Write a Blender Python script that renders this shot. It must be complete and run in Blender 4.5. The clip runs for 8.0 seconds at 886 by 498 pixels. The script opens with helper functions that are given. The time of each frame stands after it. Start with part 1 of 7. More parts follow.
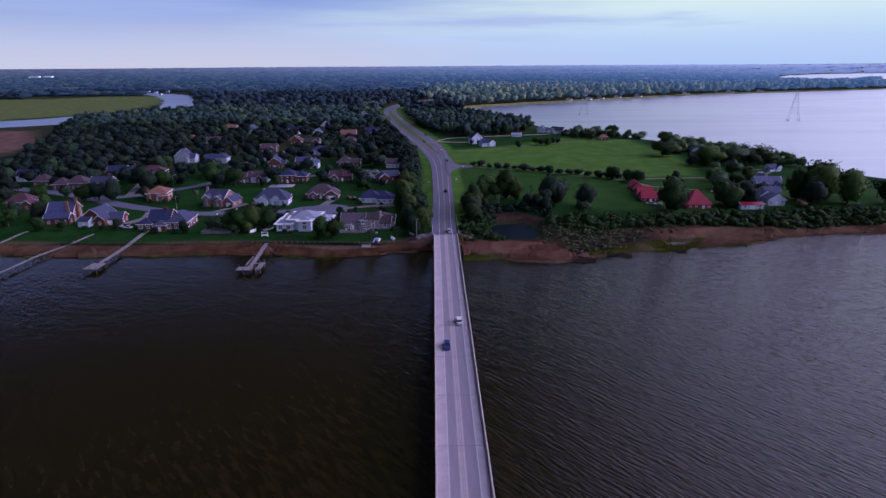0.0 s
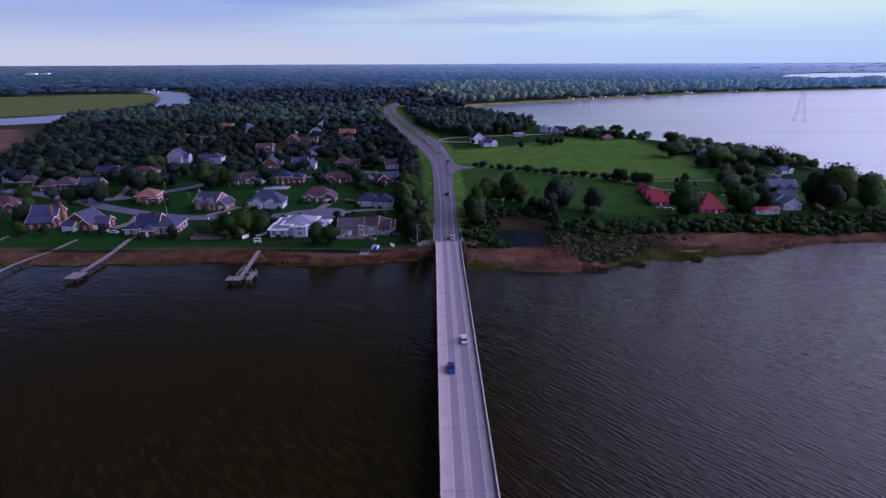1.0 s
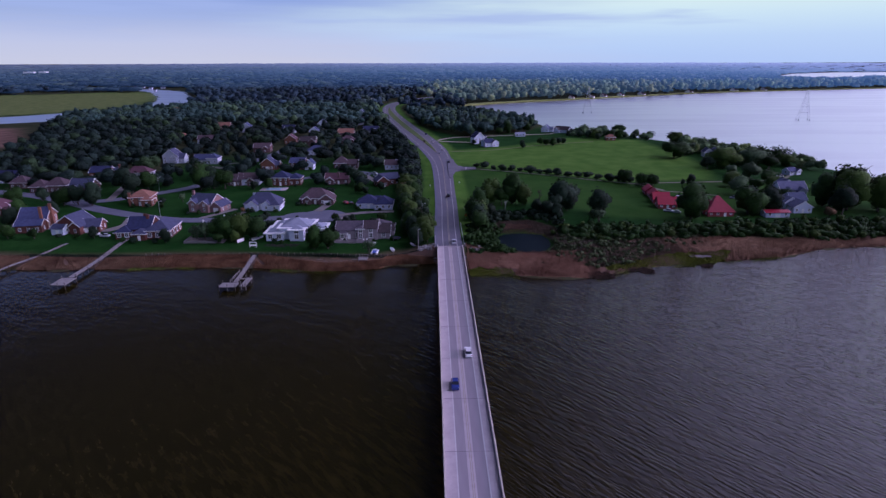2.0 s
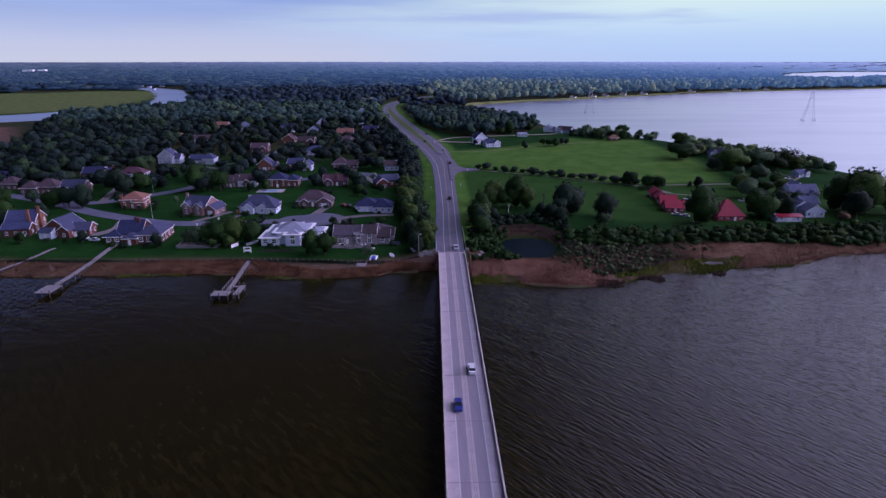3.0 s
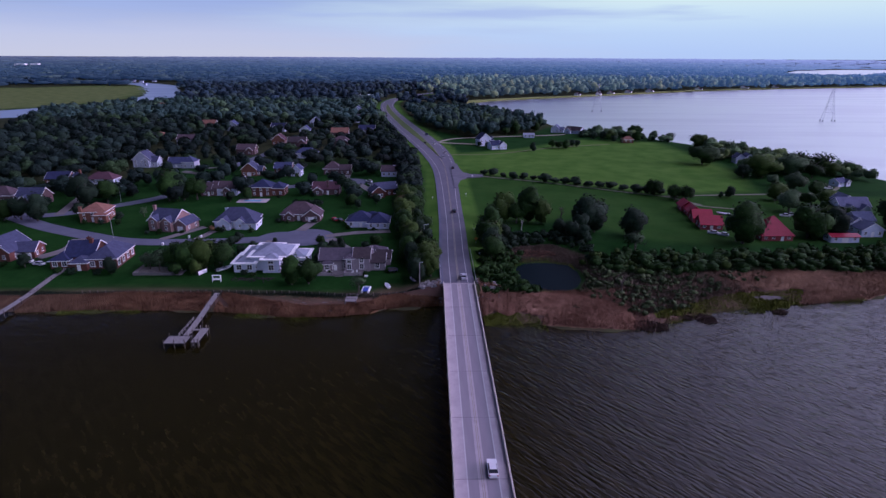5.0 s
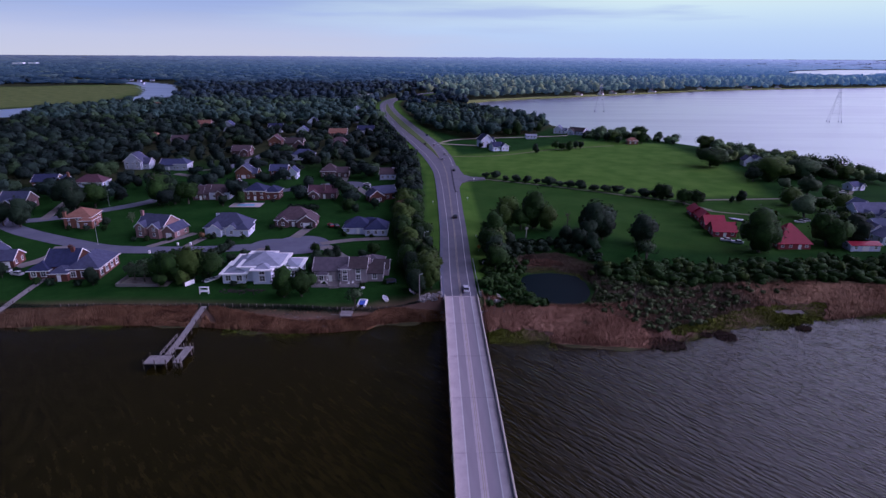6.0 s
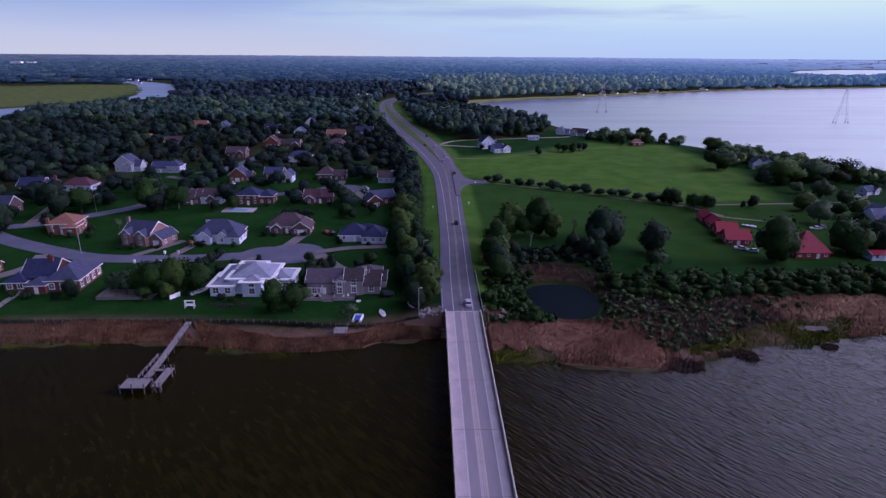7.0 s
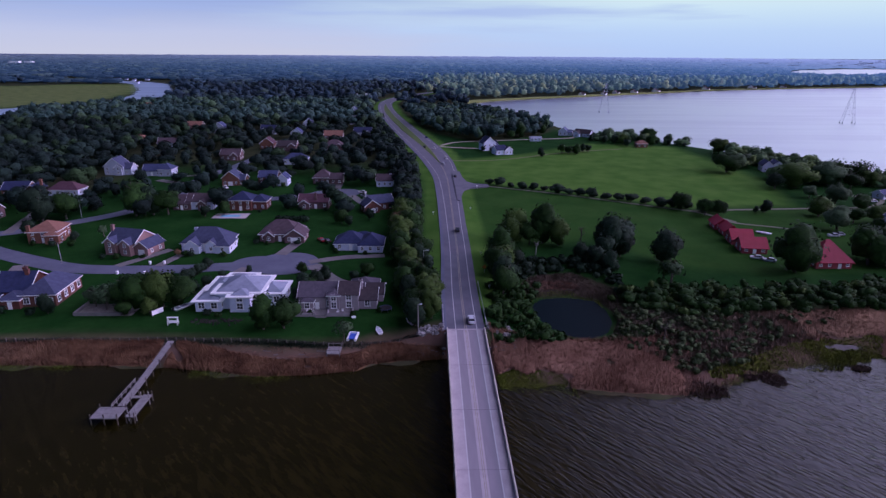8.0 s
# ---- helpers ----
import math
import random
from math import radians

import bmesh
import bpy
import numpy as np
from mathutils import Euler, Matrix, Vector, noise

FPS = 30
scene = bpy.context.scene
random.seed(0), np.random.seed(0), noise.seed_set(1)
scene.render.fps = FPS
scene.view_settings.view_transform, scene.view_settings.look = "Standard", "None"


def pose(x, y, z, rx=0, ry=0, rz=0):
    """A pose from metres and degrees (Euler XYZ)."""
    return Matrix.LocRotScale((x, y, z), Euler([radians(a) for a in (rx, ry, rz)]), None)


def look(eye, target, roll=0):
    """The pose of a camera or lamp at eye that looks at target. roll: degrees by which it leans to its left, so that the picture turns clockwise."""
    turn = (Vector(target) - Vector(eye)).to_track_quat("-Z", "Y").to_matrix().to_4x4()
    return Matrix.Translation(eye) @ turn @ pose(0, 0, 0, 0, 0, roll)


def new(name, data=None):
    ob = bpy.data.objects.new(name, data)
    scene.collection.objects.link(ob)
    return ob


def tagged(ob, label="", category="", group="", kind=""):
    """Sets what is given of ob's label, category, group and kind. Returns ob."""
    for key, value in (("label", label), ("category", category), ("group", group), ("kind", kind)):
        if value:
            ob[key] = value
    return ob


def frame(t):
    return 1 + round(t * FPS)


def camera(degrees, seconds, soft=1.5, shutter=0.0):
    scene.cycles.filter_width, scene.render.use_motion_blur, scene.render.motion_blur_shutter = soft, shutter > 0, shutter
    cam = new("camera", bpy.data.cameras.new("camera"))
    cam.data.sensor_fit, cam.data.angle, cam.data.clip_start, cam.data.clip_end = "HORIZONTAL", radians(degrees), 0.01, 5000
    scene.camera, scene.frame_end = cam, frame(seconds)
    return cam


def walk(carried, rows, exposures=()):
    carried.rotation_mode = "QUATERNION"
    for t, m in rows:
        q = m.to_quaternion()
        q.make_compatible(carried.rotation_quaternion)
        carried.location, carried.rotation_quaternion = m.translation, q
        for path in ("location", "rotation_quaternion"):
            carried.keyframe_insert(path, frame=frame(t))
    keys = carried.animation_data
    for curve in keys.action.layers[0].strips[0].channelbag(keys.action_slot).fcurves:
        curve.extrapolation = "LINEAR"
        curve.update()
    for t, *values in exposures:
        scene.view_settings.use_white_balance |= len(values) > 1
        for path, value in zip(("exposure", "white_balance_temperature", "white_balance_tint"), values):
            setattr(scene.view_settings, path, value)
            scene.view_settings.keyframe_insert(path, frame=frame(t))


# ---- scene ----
cam = camera(74.0, 8.0, soft=1.4)
# seconds, x, y, z, yaw to the left, pitch, roll
PATH = [
    (0.0, -4.68, -240.13, 74.48, -0.824, -17.655, -0.368),
    (0.1, -4.75, -239.26, 74.48, -0.832, -17.668, -0.359),
    (0.2, -4.93, -237.05, 74.48, -0.852, -17.699, -0.334),
    (0.3, -5.18, -233.78, 74.48, -0.880, -17.746, -0.299),
    (0.4, -5.37, -231.48, 74.48, -0.901, -17.778, -0.273),
    (0.5, -5.44, -230.52, 74.48, -0.909, -17.792, -0.263),
    (1.0, -5.72, -226.93, 74.27, -0.922, -17.829, -0.214),
    (1.5, -6.25, -222.89, 74.09, -0.978, -17.875, -0.178),
    (3.0, -6.97, -209.97, 73.93, -1.004, -18.022, -0.014),
    (3.5, -7.27, -205.19, 73.90, -1.018, -18.093, 0.028),
    (3.9, -7.46, -201.26, 73.84, -1.049, -18.135, 0.055),
    (4.0, -7.56, -199.07, 73.80, -1.063, -18.158, 0.071),
    (4.1, -7.75, -195.14, 73.73, -1.083, -18.197, 0.102),
    (4.2, -7.94, -191.21, 73.66, -1.104, -18.237, 0.132),
    (4.3, -8.13, -187.28, 73.59, -1.124, -18.277, 0.163),
    (4.4, -8.32, -183.35, 73.52, -1.145, -18.317, 0.193),
    (4.5, -8.51, -179.42, 73.45, -1.165, -18.357, 0.224),
    (4.6, -8.60, -177.01, 73.40, -1.174, -18.375, 0.242),
    (4.8, -8.64, -174.78, 73.34, -1.178, -18.384, 0.259),
    (6.0, -8.90, -161.40, 73.02, -1.203, -18.436, 0.358),
    (6.5, -8.97, -155.76, 72.85, -1.214, -18.457, 0.391),
    (7.0, -8.98, -149.99, 72.83, -1.230, -18.477, 0.410),
    (7.5, -9.11, -144.14, 72.81, -1.239, -18.500, 0.414),
    (8.0, -9.12, -138.11, 72.62, -1.257, -18.516, 0.390),
]


def heading(x, y, z, yaw, pitch, roll):
    a, b = radians(yaw), radians(pitch)
    way = Vector((-math.sin(a) * math.cos(b), math.cos(a) * math.cos(b), math.sin(b)))
    return look((x, y, z), Vector((x, y, z)) + way, roll)


walk(cam, [(t, heading(*row)) for t, *row in PATH], [(0.0, 0.1, 5250, 88), (8.0, 0.1, 5250, 88)])

# ---- light: a low evening sun behind thin cloud, from the lake side ----
SUN_AZ, SUN_EL = 88.0, 16.0     # degrees from +y towards +x, and above the horizon
world = bpy.data.worlds.new("evening_sky")
scene.world = world
world.use_nodes = True
nt = world.node_tree
nt.nodes.clear()


def wn(kind, **values):
    n = nt.nodes.new(kind)
    for k, v in values.items():
        n.inputs[k].default_value = v
    return n


sky = nt.nodes.new("ShaderNodeTexSky")
sky.sky_type = "NISHITA"
sky.sun_disc = False
sky.sun_elevation = radians(SUN_EL)
sky.sun_rotation = radians(SUN_AZ)
sky.dust_density = 0.6
sky.ozone_density = 2.0
coord = nt.nodes.new("ShaderNodeTexCoord")
stretch = wn("ShaderNodeMapping", Scale=(1.6, 1.6, 22.0))
streaks = wn("ShaderNodeTexNoise", Scale=1.0, Detail=5.0, Roughness=0.55)
mask = nt.nodes.new("ShaderNodeValToRGB")
mask.color_ramp.elements[0].position = 0.46
mask.color_ramp.elements[1].position = 0.58
split = nt.nodes.new("ShaderNodeSeparateXYZ")
low = wn("ShaderNodeMapRange", **{"From Min": 0.06, "From Max": 0.17, "To Min": 1.0, "To Max": 0.0})
both = nt.nodes.new("ShaderNodeMath")
both.operation = "MULTIPLY"
thin = wn("ShaderNodeMapRange", **{"From Min": -0.45, "From Max": 0.3, "To Min": 0.25, "To Max": 1.0})
thinned = nt.nodes.new("ShaderNodeMath")
thinned.operation = "MULTIPLY"
haze_fac = wn("ShaderNodeMapRange", **{"From Min": 0.0, "From Max": 0.07, "To Min": 0.8, "To Max": 0.0})
haze = wn("ShaderNodeMixRGB", Color2=(9.6, 14.0, 8.8, 1))
veil = wn("ShaderNodeMapRange", **{"From Min": 0.1, "From Max": 0.85, "To Min": 0.0, "To Max": 0.75})
blue_fac = wn("ShaderNodeMapRange", **{"From Min": 0.08, "From Max": 0.35, "To Min": 0.75, "To Max": 0.0})
blue = wn("ShaderNodeMixRGB", Color2=(3.6, 9.2, 11.6, 1))
over = nt.nodes.new("ShaderNodeMath")
over.operation = "MAXIMUM"
high = wn("ShaderNodeMapRange", **{"From Min": 0.17, "From Max": 0.33, "To Min": 0.0, "To Max": 0.97})
deck_over = nt.nodes.new("ShaderNodeMath")
deck_over.operation = "MAXIMUM"
toward = nt.nodes.new("ShaderNodeVectorMath")
toward.operation = "DOT_PRODUCT"
toward.inputs[1].default_value = (math.sin(radians(SUN_AZ)), math.cos(radians(SUN_AZ)), 0.15)
glow_low = wn("ShaderNodeMapRange", **{"From Min": -0.6, "From Max": 0.8, "To Min": 0.82, "To Max": 0.97})
glow_high = wn("ShaderNodeMapRange", **{"From Min": 0.19, "From Max": 0.80, "To Min": 0.05, "To Max": 3.2})
glow_high.interpolation_type = "SMOOTHSTEP"
climb = wn("ShaderNodeMapRange", **{"From Min": 0.15, "From Max": 0.34, "To Min": 0.0, "To Max": 1.0})
glow = nt.nodes.new("ShaderNodeMix")
tone = wn("ShaderNodeMixRGB", Color1=(11.1, 17.0, 9.3, 1))
side = wn("ShaderNodeMapRange", **{"From Min": -0.1, "From Max": 0.4, "To Min": 0.0, "To Max": 1.0})
shade_sun = wn("ShaderNodeMixRGB", Color1=(6.5, 10.4, 12.6, 1), Color2=(10.6, 12.7, 10.2, 1))
lit = nt.nodes.new("ShaderNodeVectorMath")
lit.operation = "SCALE"
cloud = nt.nodes.new("ShaderNodeMixRGB")
bg = wn("ShaderNodeBackground", Strength=0.048)
wout = nt.nodes.new("ShaderNodeOutputWorld")
nt.links.new(coord.outputs["Generated"], stretch.inputs["Vector"])
nt.links.new(stretch.outputs[0], streaks.inputs["Vector"])
nt.links.new(streaks.outputs["Fac"], mask.inputs["Fac"])
nt.links.new(coord.outputs["Generated"], split.inputs[0])
nt.links.new(split.outputs["Z"], low.inputs["Value"])
nt.links.new(split.outputs["Z"], haze_fac.inputs["Value"])
nt.links.new(mask.outputs["Color"], both.inputs[0])
nt.links.new(low.outputs[0], both.inputs[1])
nt.links.new(coord.outputs["Generated"], toward.inputs[0])
nt.links.new(toward.outputs["Value"], glow_low.inputs["Value"])
nt.links.new(toward.outputs["Value"], glow_high.inputs["Value"])
nt.links.new(split.outputs["Z"], climb.inputs["Value"])
nt.links.new(climb.outputs[0], glow.inputs["Factor"])
nt.links.new(climb.outputs[0], tone.inputs["Fac"])
nt.links.new(tone.outputs[0], lit.inputs[0])
nt.links.new(toward.outputs["Value"], side.inputs["Value"])
nt.links.new(side.outputs[0], shade_sun.inputs["Fac"])
nt.links.new(shade_sun.outputs[0], tone.inputs["Color2"])
nt.links.new(glow_low.outputs[0], glow.inputs["A"])
nt.links.new(glow_high.outputs[0], glow.inputs["B"])
nt.links.new(glow.outputs["Result"], lit.inputs["Scale"])
nt.links.new(haze_fac.outputs[0], haze.inputs["Fac"])
nt.links.new(split.outputs["Z"], blue_fac.inputs["Value"])
nt.links.new(blue_fac.outputs[0], blue.inputs["Fac"])
nt.links.new(sky.outputs[0], blue.inputs["Color1"])
nt.links.new(blue.outputs[0], haze.inputs["Color1"])
nt.links.new(toward.outputs["Value"], veil.inputs["Value"])
nt.links.new(toward.outputs["Value"], thin.inputs["Value"])
nt.links.new(both.outputs[0], thinned.inputs[0])
nt.links.new(thin.outputs[0], thinned.inputs[1])
nt.links.new(thinned.outputs[0], over.inputs[0])
nt.links.new(veil.outputs[0], over.inputs[1])
nt.links.new(haze.outputs[0], cloud.inputs["Color1"])
nt.links.new(lit.outputs[0], cloud.inputs["Color2"])
nt.links.new(split.outputs["Z"], high.inputs["Value"])
nt.links.new(over.outputs[0], deck_over.inputs[0])
nt.links.new(high.outputs[0], deck_over.inputs[1])
nt.links.new(deck_over.outputs[0], cloud.inputs["Fac"])


def sky_ramp(stops):
    """Colours from the horizon (0) up to about seven degrees (1)."""
    ramp = nt.nodes.new("ShaderNodeValToRGB")
    e = ramp.color_ramp.elements
    e[0].position, e[1].position = stops[0][0], stops[-1][0]
    for at, _ in stops[1:-1]:
        e.new(at)
    for k, (_, c) in enumerate(stops):
        e[k].color = (*[v / 20 for v in c], 1)
    return ramp


lift = wn("ShaderNodeMapRange", **{"From Min": 0.0, "From Max": 0.125})
cool_side = sky_ramp([(0.0, (9.4, 12.8, 7.3)), (0.22, (8.6, 12.3, 7.6)), (0.5, (5.8, 9.7, 7.3)), (0.75, (4.0, 7.8, 7.5)), (1.0, (2.9, 6.6, 7.6))])
sun_side = sky_ramp([(0.0, (7.1, 12.7, 8.9)), (0.25, (7.9, 14.0, 8.9)), (0.5, (9.6, 16.6, 8.6)), (0.72, (11.2, 18.6, 8.1)), (1.0, (13.0, 21.0, 7.9))])
wander = wn("ShaderNodeMath")
wander.operation = "MULTIPLY_ADD"
wander.inputs[1].default_value = 0.9
across = nt.nodes.new("ShaderNodeMath")
across.operation = "ADD"
across.inputs[1].default_value = -0.45
sunward = wn("ShaderNodeMapRange", **{"From Min": -0.30, "From Max": 0.42})
sunward.interpolation_type = "SMOOTHSTEP"
low_sky = nt.nodes.new("ShaderNodeMixRGB")
bands = wn("ShaderNodeMapping", Scale=(2.3, 2.3, 34.0), Location=(3.1, 0.4, 0.9))
band_noise = wn("ShaderNodeTexNoise", Scale=1.0, Detail=4.0, Roughness=0.5)
band_mask = wn("ShaderNodeMapRange", **{"From Min": 0.53, "From Max": 0.66, "To Min": 0.0, "To Max": 0.65})
band_high = wn("ShaderNodeMapRange", **{"From Min": 0.02, "From Max": 0.06})
band = nt.nodes.new("ShaderNodeMath")
band.operation = "MULTIPLY"
banded = wn("ShaderNodeMixRGB", Color2=(6.0 / 20, 10.2 / 20, 8.0 / 20, 1))
scaled = nt.nodes.new("ShaderNodeVectorMath")
scaled.operation = "SCALE"
scaled.inputs["Scale"].default_value = 20.0
low_fac = wn("ShaderNodeMapRange", **{"From Min": 0.125, "From Max": 0.19, "To Min": 1.0, "To Max": 0.0})
whole = nt.nodes.new("ShaderNodeMixRGB")
nt.links.new(split.outputs["Z"], lift.inputs["Value"])
nt.links.new(lift.outputs[0], cool_side.inputs["Fac"])
nt.links.new(lift.outputs[0], sun_side.inputs["Fac"])
nt.links.new(streaks.outputs["Fac"], wander.inputs[0])
nt.links.new(split.outputs["X"], wander.inputs[2])
nt.links.new(wander.outputs[0], across.inputs[0])
nt.links.new(across.outputs[0], sunward.inputs["Value"])
nt.links.new(sunward.outputs[0], low_sky.inputs["Fac"])
nt.links.new(cool_side.outputs["Color"], low_sky.inputs["Color1"])
nt.links.new(sun_side.outputs["Color"], low_sky.inputs["Color2"])
nt.links.new(coord.outputs["Generated"], bands.inputs["Vector"])
nt.links.new(bands.outputs[0], band_noise.inputs["Vector"])
nt.links.new(band_noise.outputs["Fac"], band_mask.inputs["Value"])
nt.links.new(split.outputs["Z"], band_high.inputs["Value"])
nt.links.new(band_mask.outputs[0], band.inputs[0])
nt.links.new(band_high.outputs[0], band.inputs[1])
nt.links.new(band.outputs[0], banded.inputs["Fac"])
nt.links.new(low_sky.outputs[0], banded.inputs["Color1"])
nt.links.new(banded.outputs[0], scaled.inputs[0])
nt.links.new(split.outputs["Z"], low_fac.inputs["Value"])
nt.links.new(low_fac.outputs[0], whole.inputs["Fac"])
nt.links.new(cloud.outputs[0], whole.inputs["Color1"])
nt.links.new(scaled.outputs[0], whole.inputs["Color2"])
nt.links.new(whole.outputs[0], bg.inputs["Color"])
nt.links.new(bg.outputs[0], wout.inputs["Surface"])

sun = bpy.data.lights.new("sun", "SUN")
sun.energy, sun.angle, sun.color = 1.1, radians(4.0), (1.0, 0.83, 0.70)
sun_ob = new("sun", sun)
sa, se = radians(SUN_AZ), radians(SUN_EL)
sun_ob.matrix_world = look((600 * math.sin(sa), 600 * math.cos(sa), 160), (0, 0, 160 - 600 * math.tan(se)))


# ---- materials ----
def mat(name, c1, c2, scale=1.0, rough=0.8, bump=0.0, fine=0.0, metal=0.0, spec=0.3, stretch=(1, 1, 1), island=0.0, each=0.0, tree=0.0):
    """Two-scale mottling between c1 and c2; island / each: brightness spread by mesh island / by object."""
    m = bpy.data.materials.new(name)
    m.use_nodes = True
    t = m.node_tree
    p = t.nodes["Principled BSDF"]
    p.inputs["Roughness"].default_value = rough
    p.inputs["Metallic"].default_value = metal
    p.inputs["Specular IOR Level"].default_value = spec
    tc = t.nodes.new("ShaderNodeTexCoord")
    mp = t.nodes.new("ShaderNodeMapping")
    mp.inputs["Scale"].default_value = stretch
    t.links.new(tc.outputs["Object"], mp.inputs["Vector"])
    big = t.nodes.new("ShaderNodeTexNoise")
    big.inputs["Scale"].default_value = scale
    big.inputs["Detail"].default_value = 6.0
    big.inputs["Roughness"].default_value = 0.65
    t.links.new(mp.outputs[0], big.inputs["Vector"])
    ramp = t.nodes.new("ShaderNodeValToRGB")
    ramp.color_ramp.elements[0].position, ramp.color_ramp.elements[1].position = 0.32, 0.68
    ramp.color_ramp.elements[0].color, ramp.color_ramp.elements[1].color = (*c1, 1), (*c2, 1)
    t.links.new(big.outputs["Fac"], ramp.inputs["Fac"])
    col = ramp.outputs["Color"]
    for amount, source in ((island, "island"), (each, "each"), (tree, "tree"), (fine, "fine")):
        if not amount:
            continue
        if source == "island":
            value = t.nodes.new("ShaderNodeNewGeometry").outputs["Random Per Island"]
        elif source == "tree":
            by_tree = t.nodes.new("ShaderNodeAttribute")
            by_tree.attribute_name = "tree"
            value = by_tree.outputs["Fac"]
        elif source == "each":
            value = t.nodes.new("ShaderNodeObjectInfo").outputs["Random"]
        else:
            g = t.nodes.new("ShaderNodeTexNoise")
            g.inputs["Scale"].default_value = scale * 9
            g.inputs["Detail"].default_value = 4.0
            t.links.new(mp.outputs[0], g.inputs["Vector"])
            value = g.outputs["Fac"]
        rng = t.nodes.new("ShaderNodeMapRange")
        rng.inputs["To Min"].default_value, rng.inputs["To Max"].default_value = 1 - amount, 1 + amount
        t.links.new(value, rng.inputs["Value"])
        mul = t.nodes.new("ShaderNodeVectorMath")
        mul.operation = "SCALE"
        t.links.new(col, mul.inputs[0])
        t.links.new(rng.outputs[0], mul.inputs["Scale"])
        col = mul.outputs[0]
    t.links.new(col, p.inputs["Base Color"])
    if bump:
        b = t.nodes.new("ShaderNodeBump")
        b.inputs["Strength"].default_value = bump
        b.inputs["Distance"].default_value = 0.05
        t.links.new(big.outputs["Fac"], b.inputs["Height"])
        t.links.new(b.outputs[0], p.inputs["Normal"])
    return m


def leafy_relief(m, scale):
    """Sprays of leaves as fine relief."""
    t = m.node_tree
    tc = t.nodes.new("ShaderNodeTexCoord")
    sprays = t.nodes.new("ShaderNodeTexNoise")
    sprays.inputs["Scale"].default_value = scale
    sprays.inputs["Detail"].default_value = 4.0
    sprays.inputs["Roughness"].default_value = 0.65
    t.links.new(tc.outputs["Object"], sprays.inputs["Vector"])
    relief = t.nodes.new("ShaderNodeBump")
    relief.inputs["Strength"].default_value = 0.8
    relief.inputs["Distance"].default_value = 0.9 / scale
    t.links.new(sprays.outputs["Fac"], relief.inputs["Height"])
    t.links.new(relief.outputs[0], t.nodes["Principled BSDF"].inputs["Normal"])


def leaf_mat(name, c1, c2, each=0.3, island=0.14):
    m = mat(name, c1, c2, scale=0.6, rough=0.75, spec=0.1, island=island, each=each, fine=0.4)
    leafy_relief(m, 2.2)
    return m


CONCRETE = mat("pale_concrete", (0.355, 0.315, 0.325), (0.455, 0.405, 0.415), 0.25, 0.85, 0.2, 0.08)
PARAPET = mat("weathered_parapet", (0.42, 0.38, 0.33), (0.55, 0.50, 0.43), 0.6, 0.85, 0.2, 0.1)
PILE = mat("stained_concrete", (0.16, 0.14, 0.12), (0.28, 0.25, 0.22), 0.8, 0.9, 0.3, 0.1)
ASPHALT = mat("grey_asphalt", (0.1014, 0.1014, 0.1272), (0.1404, 0.1388, 0.1696), 0.2, 0.9, 0.2, 0.1)
STREET = mat("worn_street_asphalt", (0.09082, 0.1001, 0.1404), (0.1242, 0.1344, 0.1802), 0.15, 0.9, 0.2, 0.1)
DRIVE = mat("driveway_concrete", (0.1404, 0.128, 0.1245), (0.1943, 0.1781, 0.1743), 0.3, 0.9, 0.2, 0.1)
GRAVEL = mat("pale_gravel", (0.272, 0.238, 0.187), (0.357, 0.323, 0.2635), 0.8, 0.95, 0.3, 0.15)
TRACK = mat("tyre_darkened_concrete", (0.232, 0.210, 0.232), (0.290, 0.264, 0.284), 0.12, 0.85, 0.1, 0.08, stretch=(1, 0.15, 1))
WHITE_LINE = mat("white_road_paint", (0.432, 0.432, 0.4385), (0.54, 0.54, 0.5443), 1.0, 0.7, 0, 0.1)
YELLOW_LINE = mat("yellow_road_paint", (0.26, 0.225, 0.18), (0.34, 0.30, 0.24), 1.0, 0.7, 0, 0.1)
WOOD_GREY = mat("weathered_dock_wood", (0.1776, 0.1638, 0.1584), (0.2812, 0.2652, 0.264), 1.2, 0.85, 0.3, 0.15, island=0.15)
WOOD_DARK = mat("wet_dark_wood", (0.05, 0.04, 0.035), (0.10, 0.085, 0.07), 1.2, 0.8, 0.3, 0.15)
WHITE_PAINT = mat("white_paint", (0.7776, 0.7776, 0.7776), (0.8856, 0.8856, 0.8856), 0.5, 0.5, 0, 0.05)
BRICK_RED = mat("red_brick", (0.115, 0.038, 0.026), (0.165, 0.064, 0.046), 0.7, 0.9, 0.3, 0.2)
BRICK_ORANGE = mat("orange_brick", (0.175, 0.068, 0.040), (0.235, 0.106, 0.068), 0.7, 0.9, 0.3, 0.2)
BRICK_PINK = mat("rosy_brick", (0.2422, 0.1343, 0.1197), (0.306, 0.1845, 0.1683), 0.7, 0.9, 0.3, 0.2)
BRICK_BROWN = mat("brown_brick", (0.1188, 0.06664, 0.066), (0.1728, 0.102, 0.09856), 0.7, 0.9, 0.3, 0.2)
STUCCO = mat("beige_stucco", (0.258, 0.216, 0.235), (0.34, 0.289, 0.312), 0.5, 0.9, 0.2, 0.08)
SIDING = mat("white_siding", (0.5341, 0.5762, 0.6899), (0.6408, 0.6914, 0.8257), 0.6, 0.7, 0.1, 0.06)
SIDING_BLUE = mat("blue_grey_siding", (0.36, 0.40, 0.48), (0.46, 0.50, 0.58), 0.6, 0.7, 0.1, 0.06)
ROOF_GREY = mat("grey_shingles", (0.03784, 0.045, 0.08288), (0.0616, 0.0711, 0.1277), 0.8, 0.9, 0.4, 0.2)
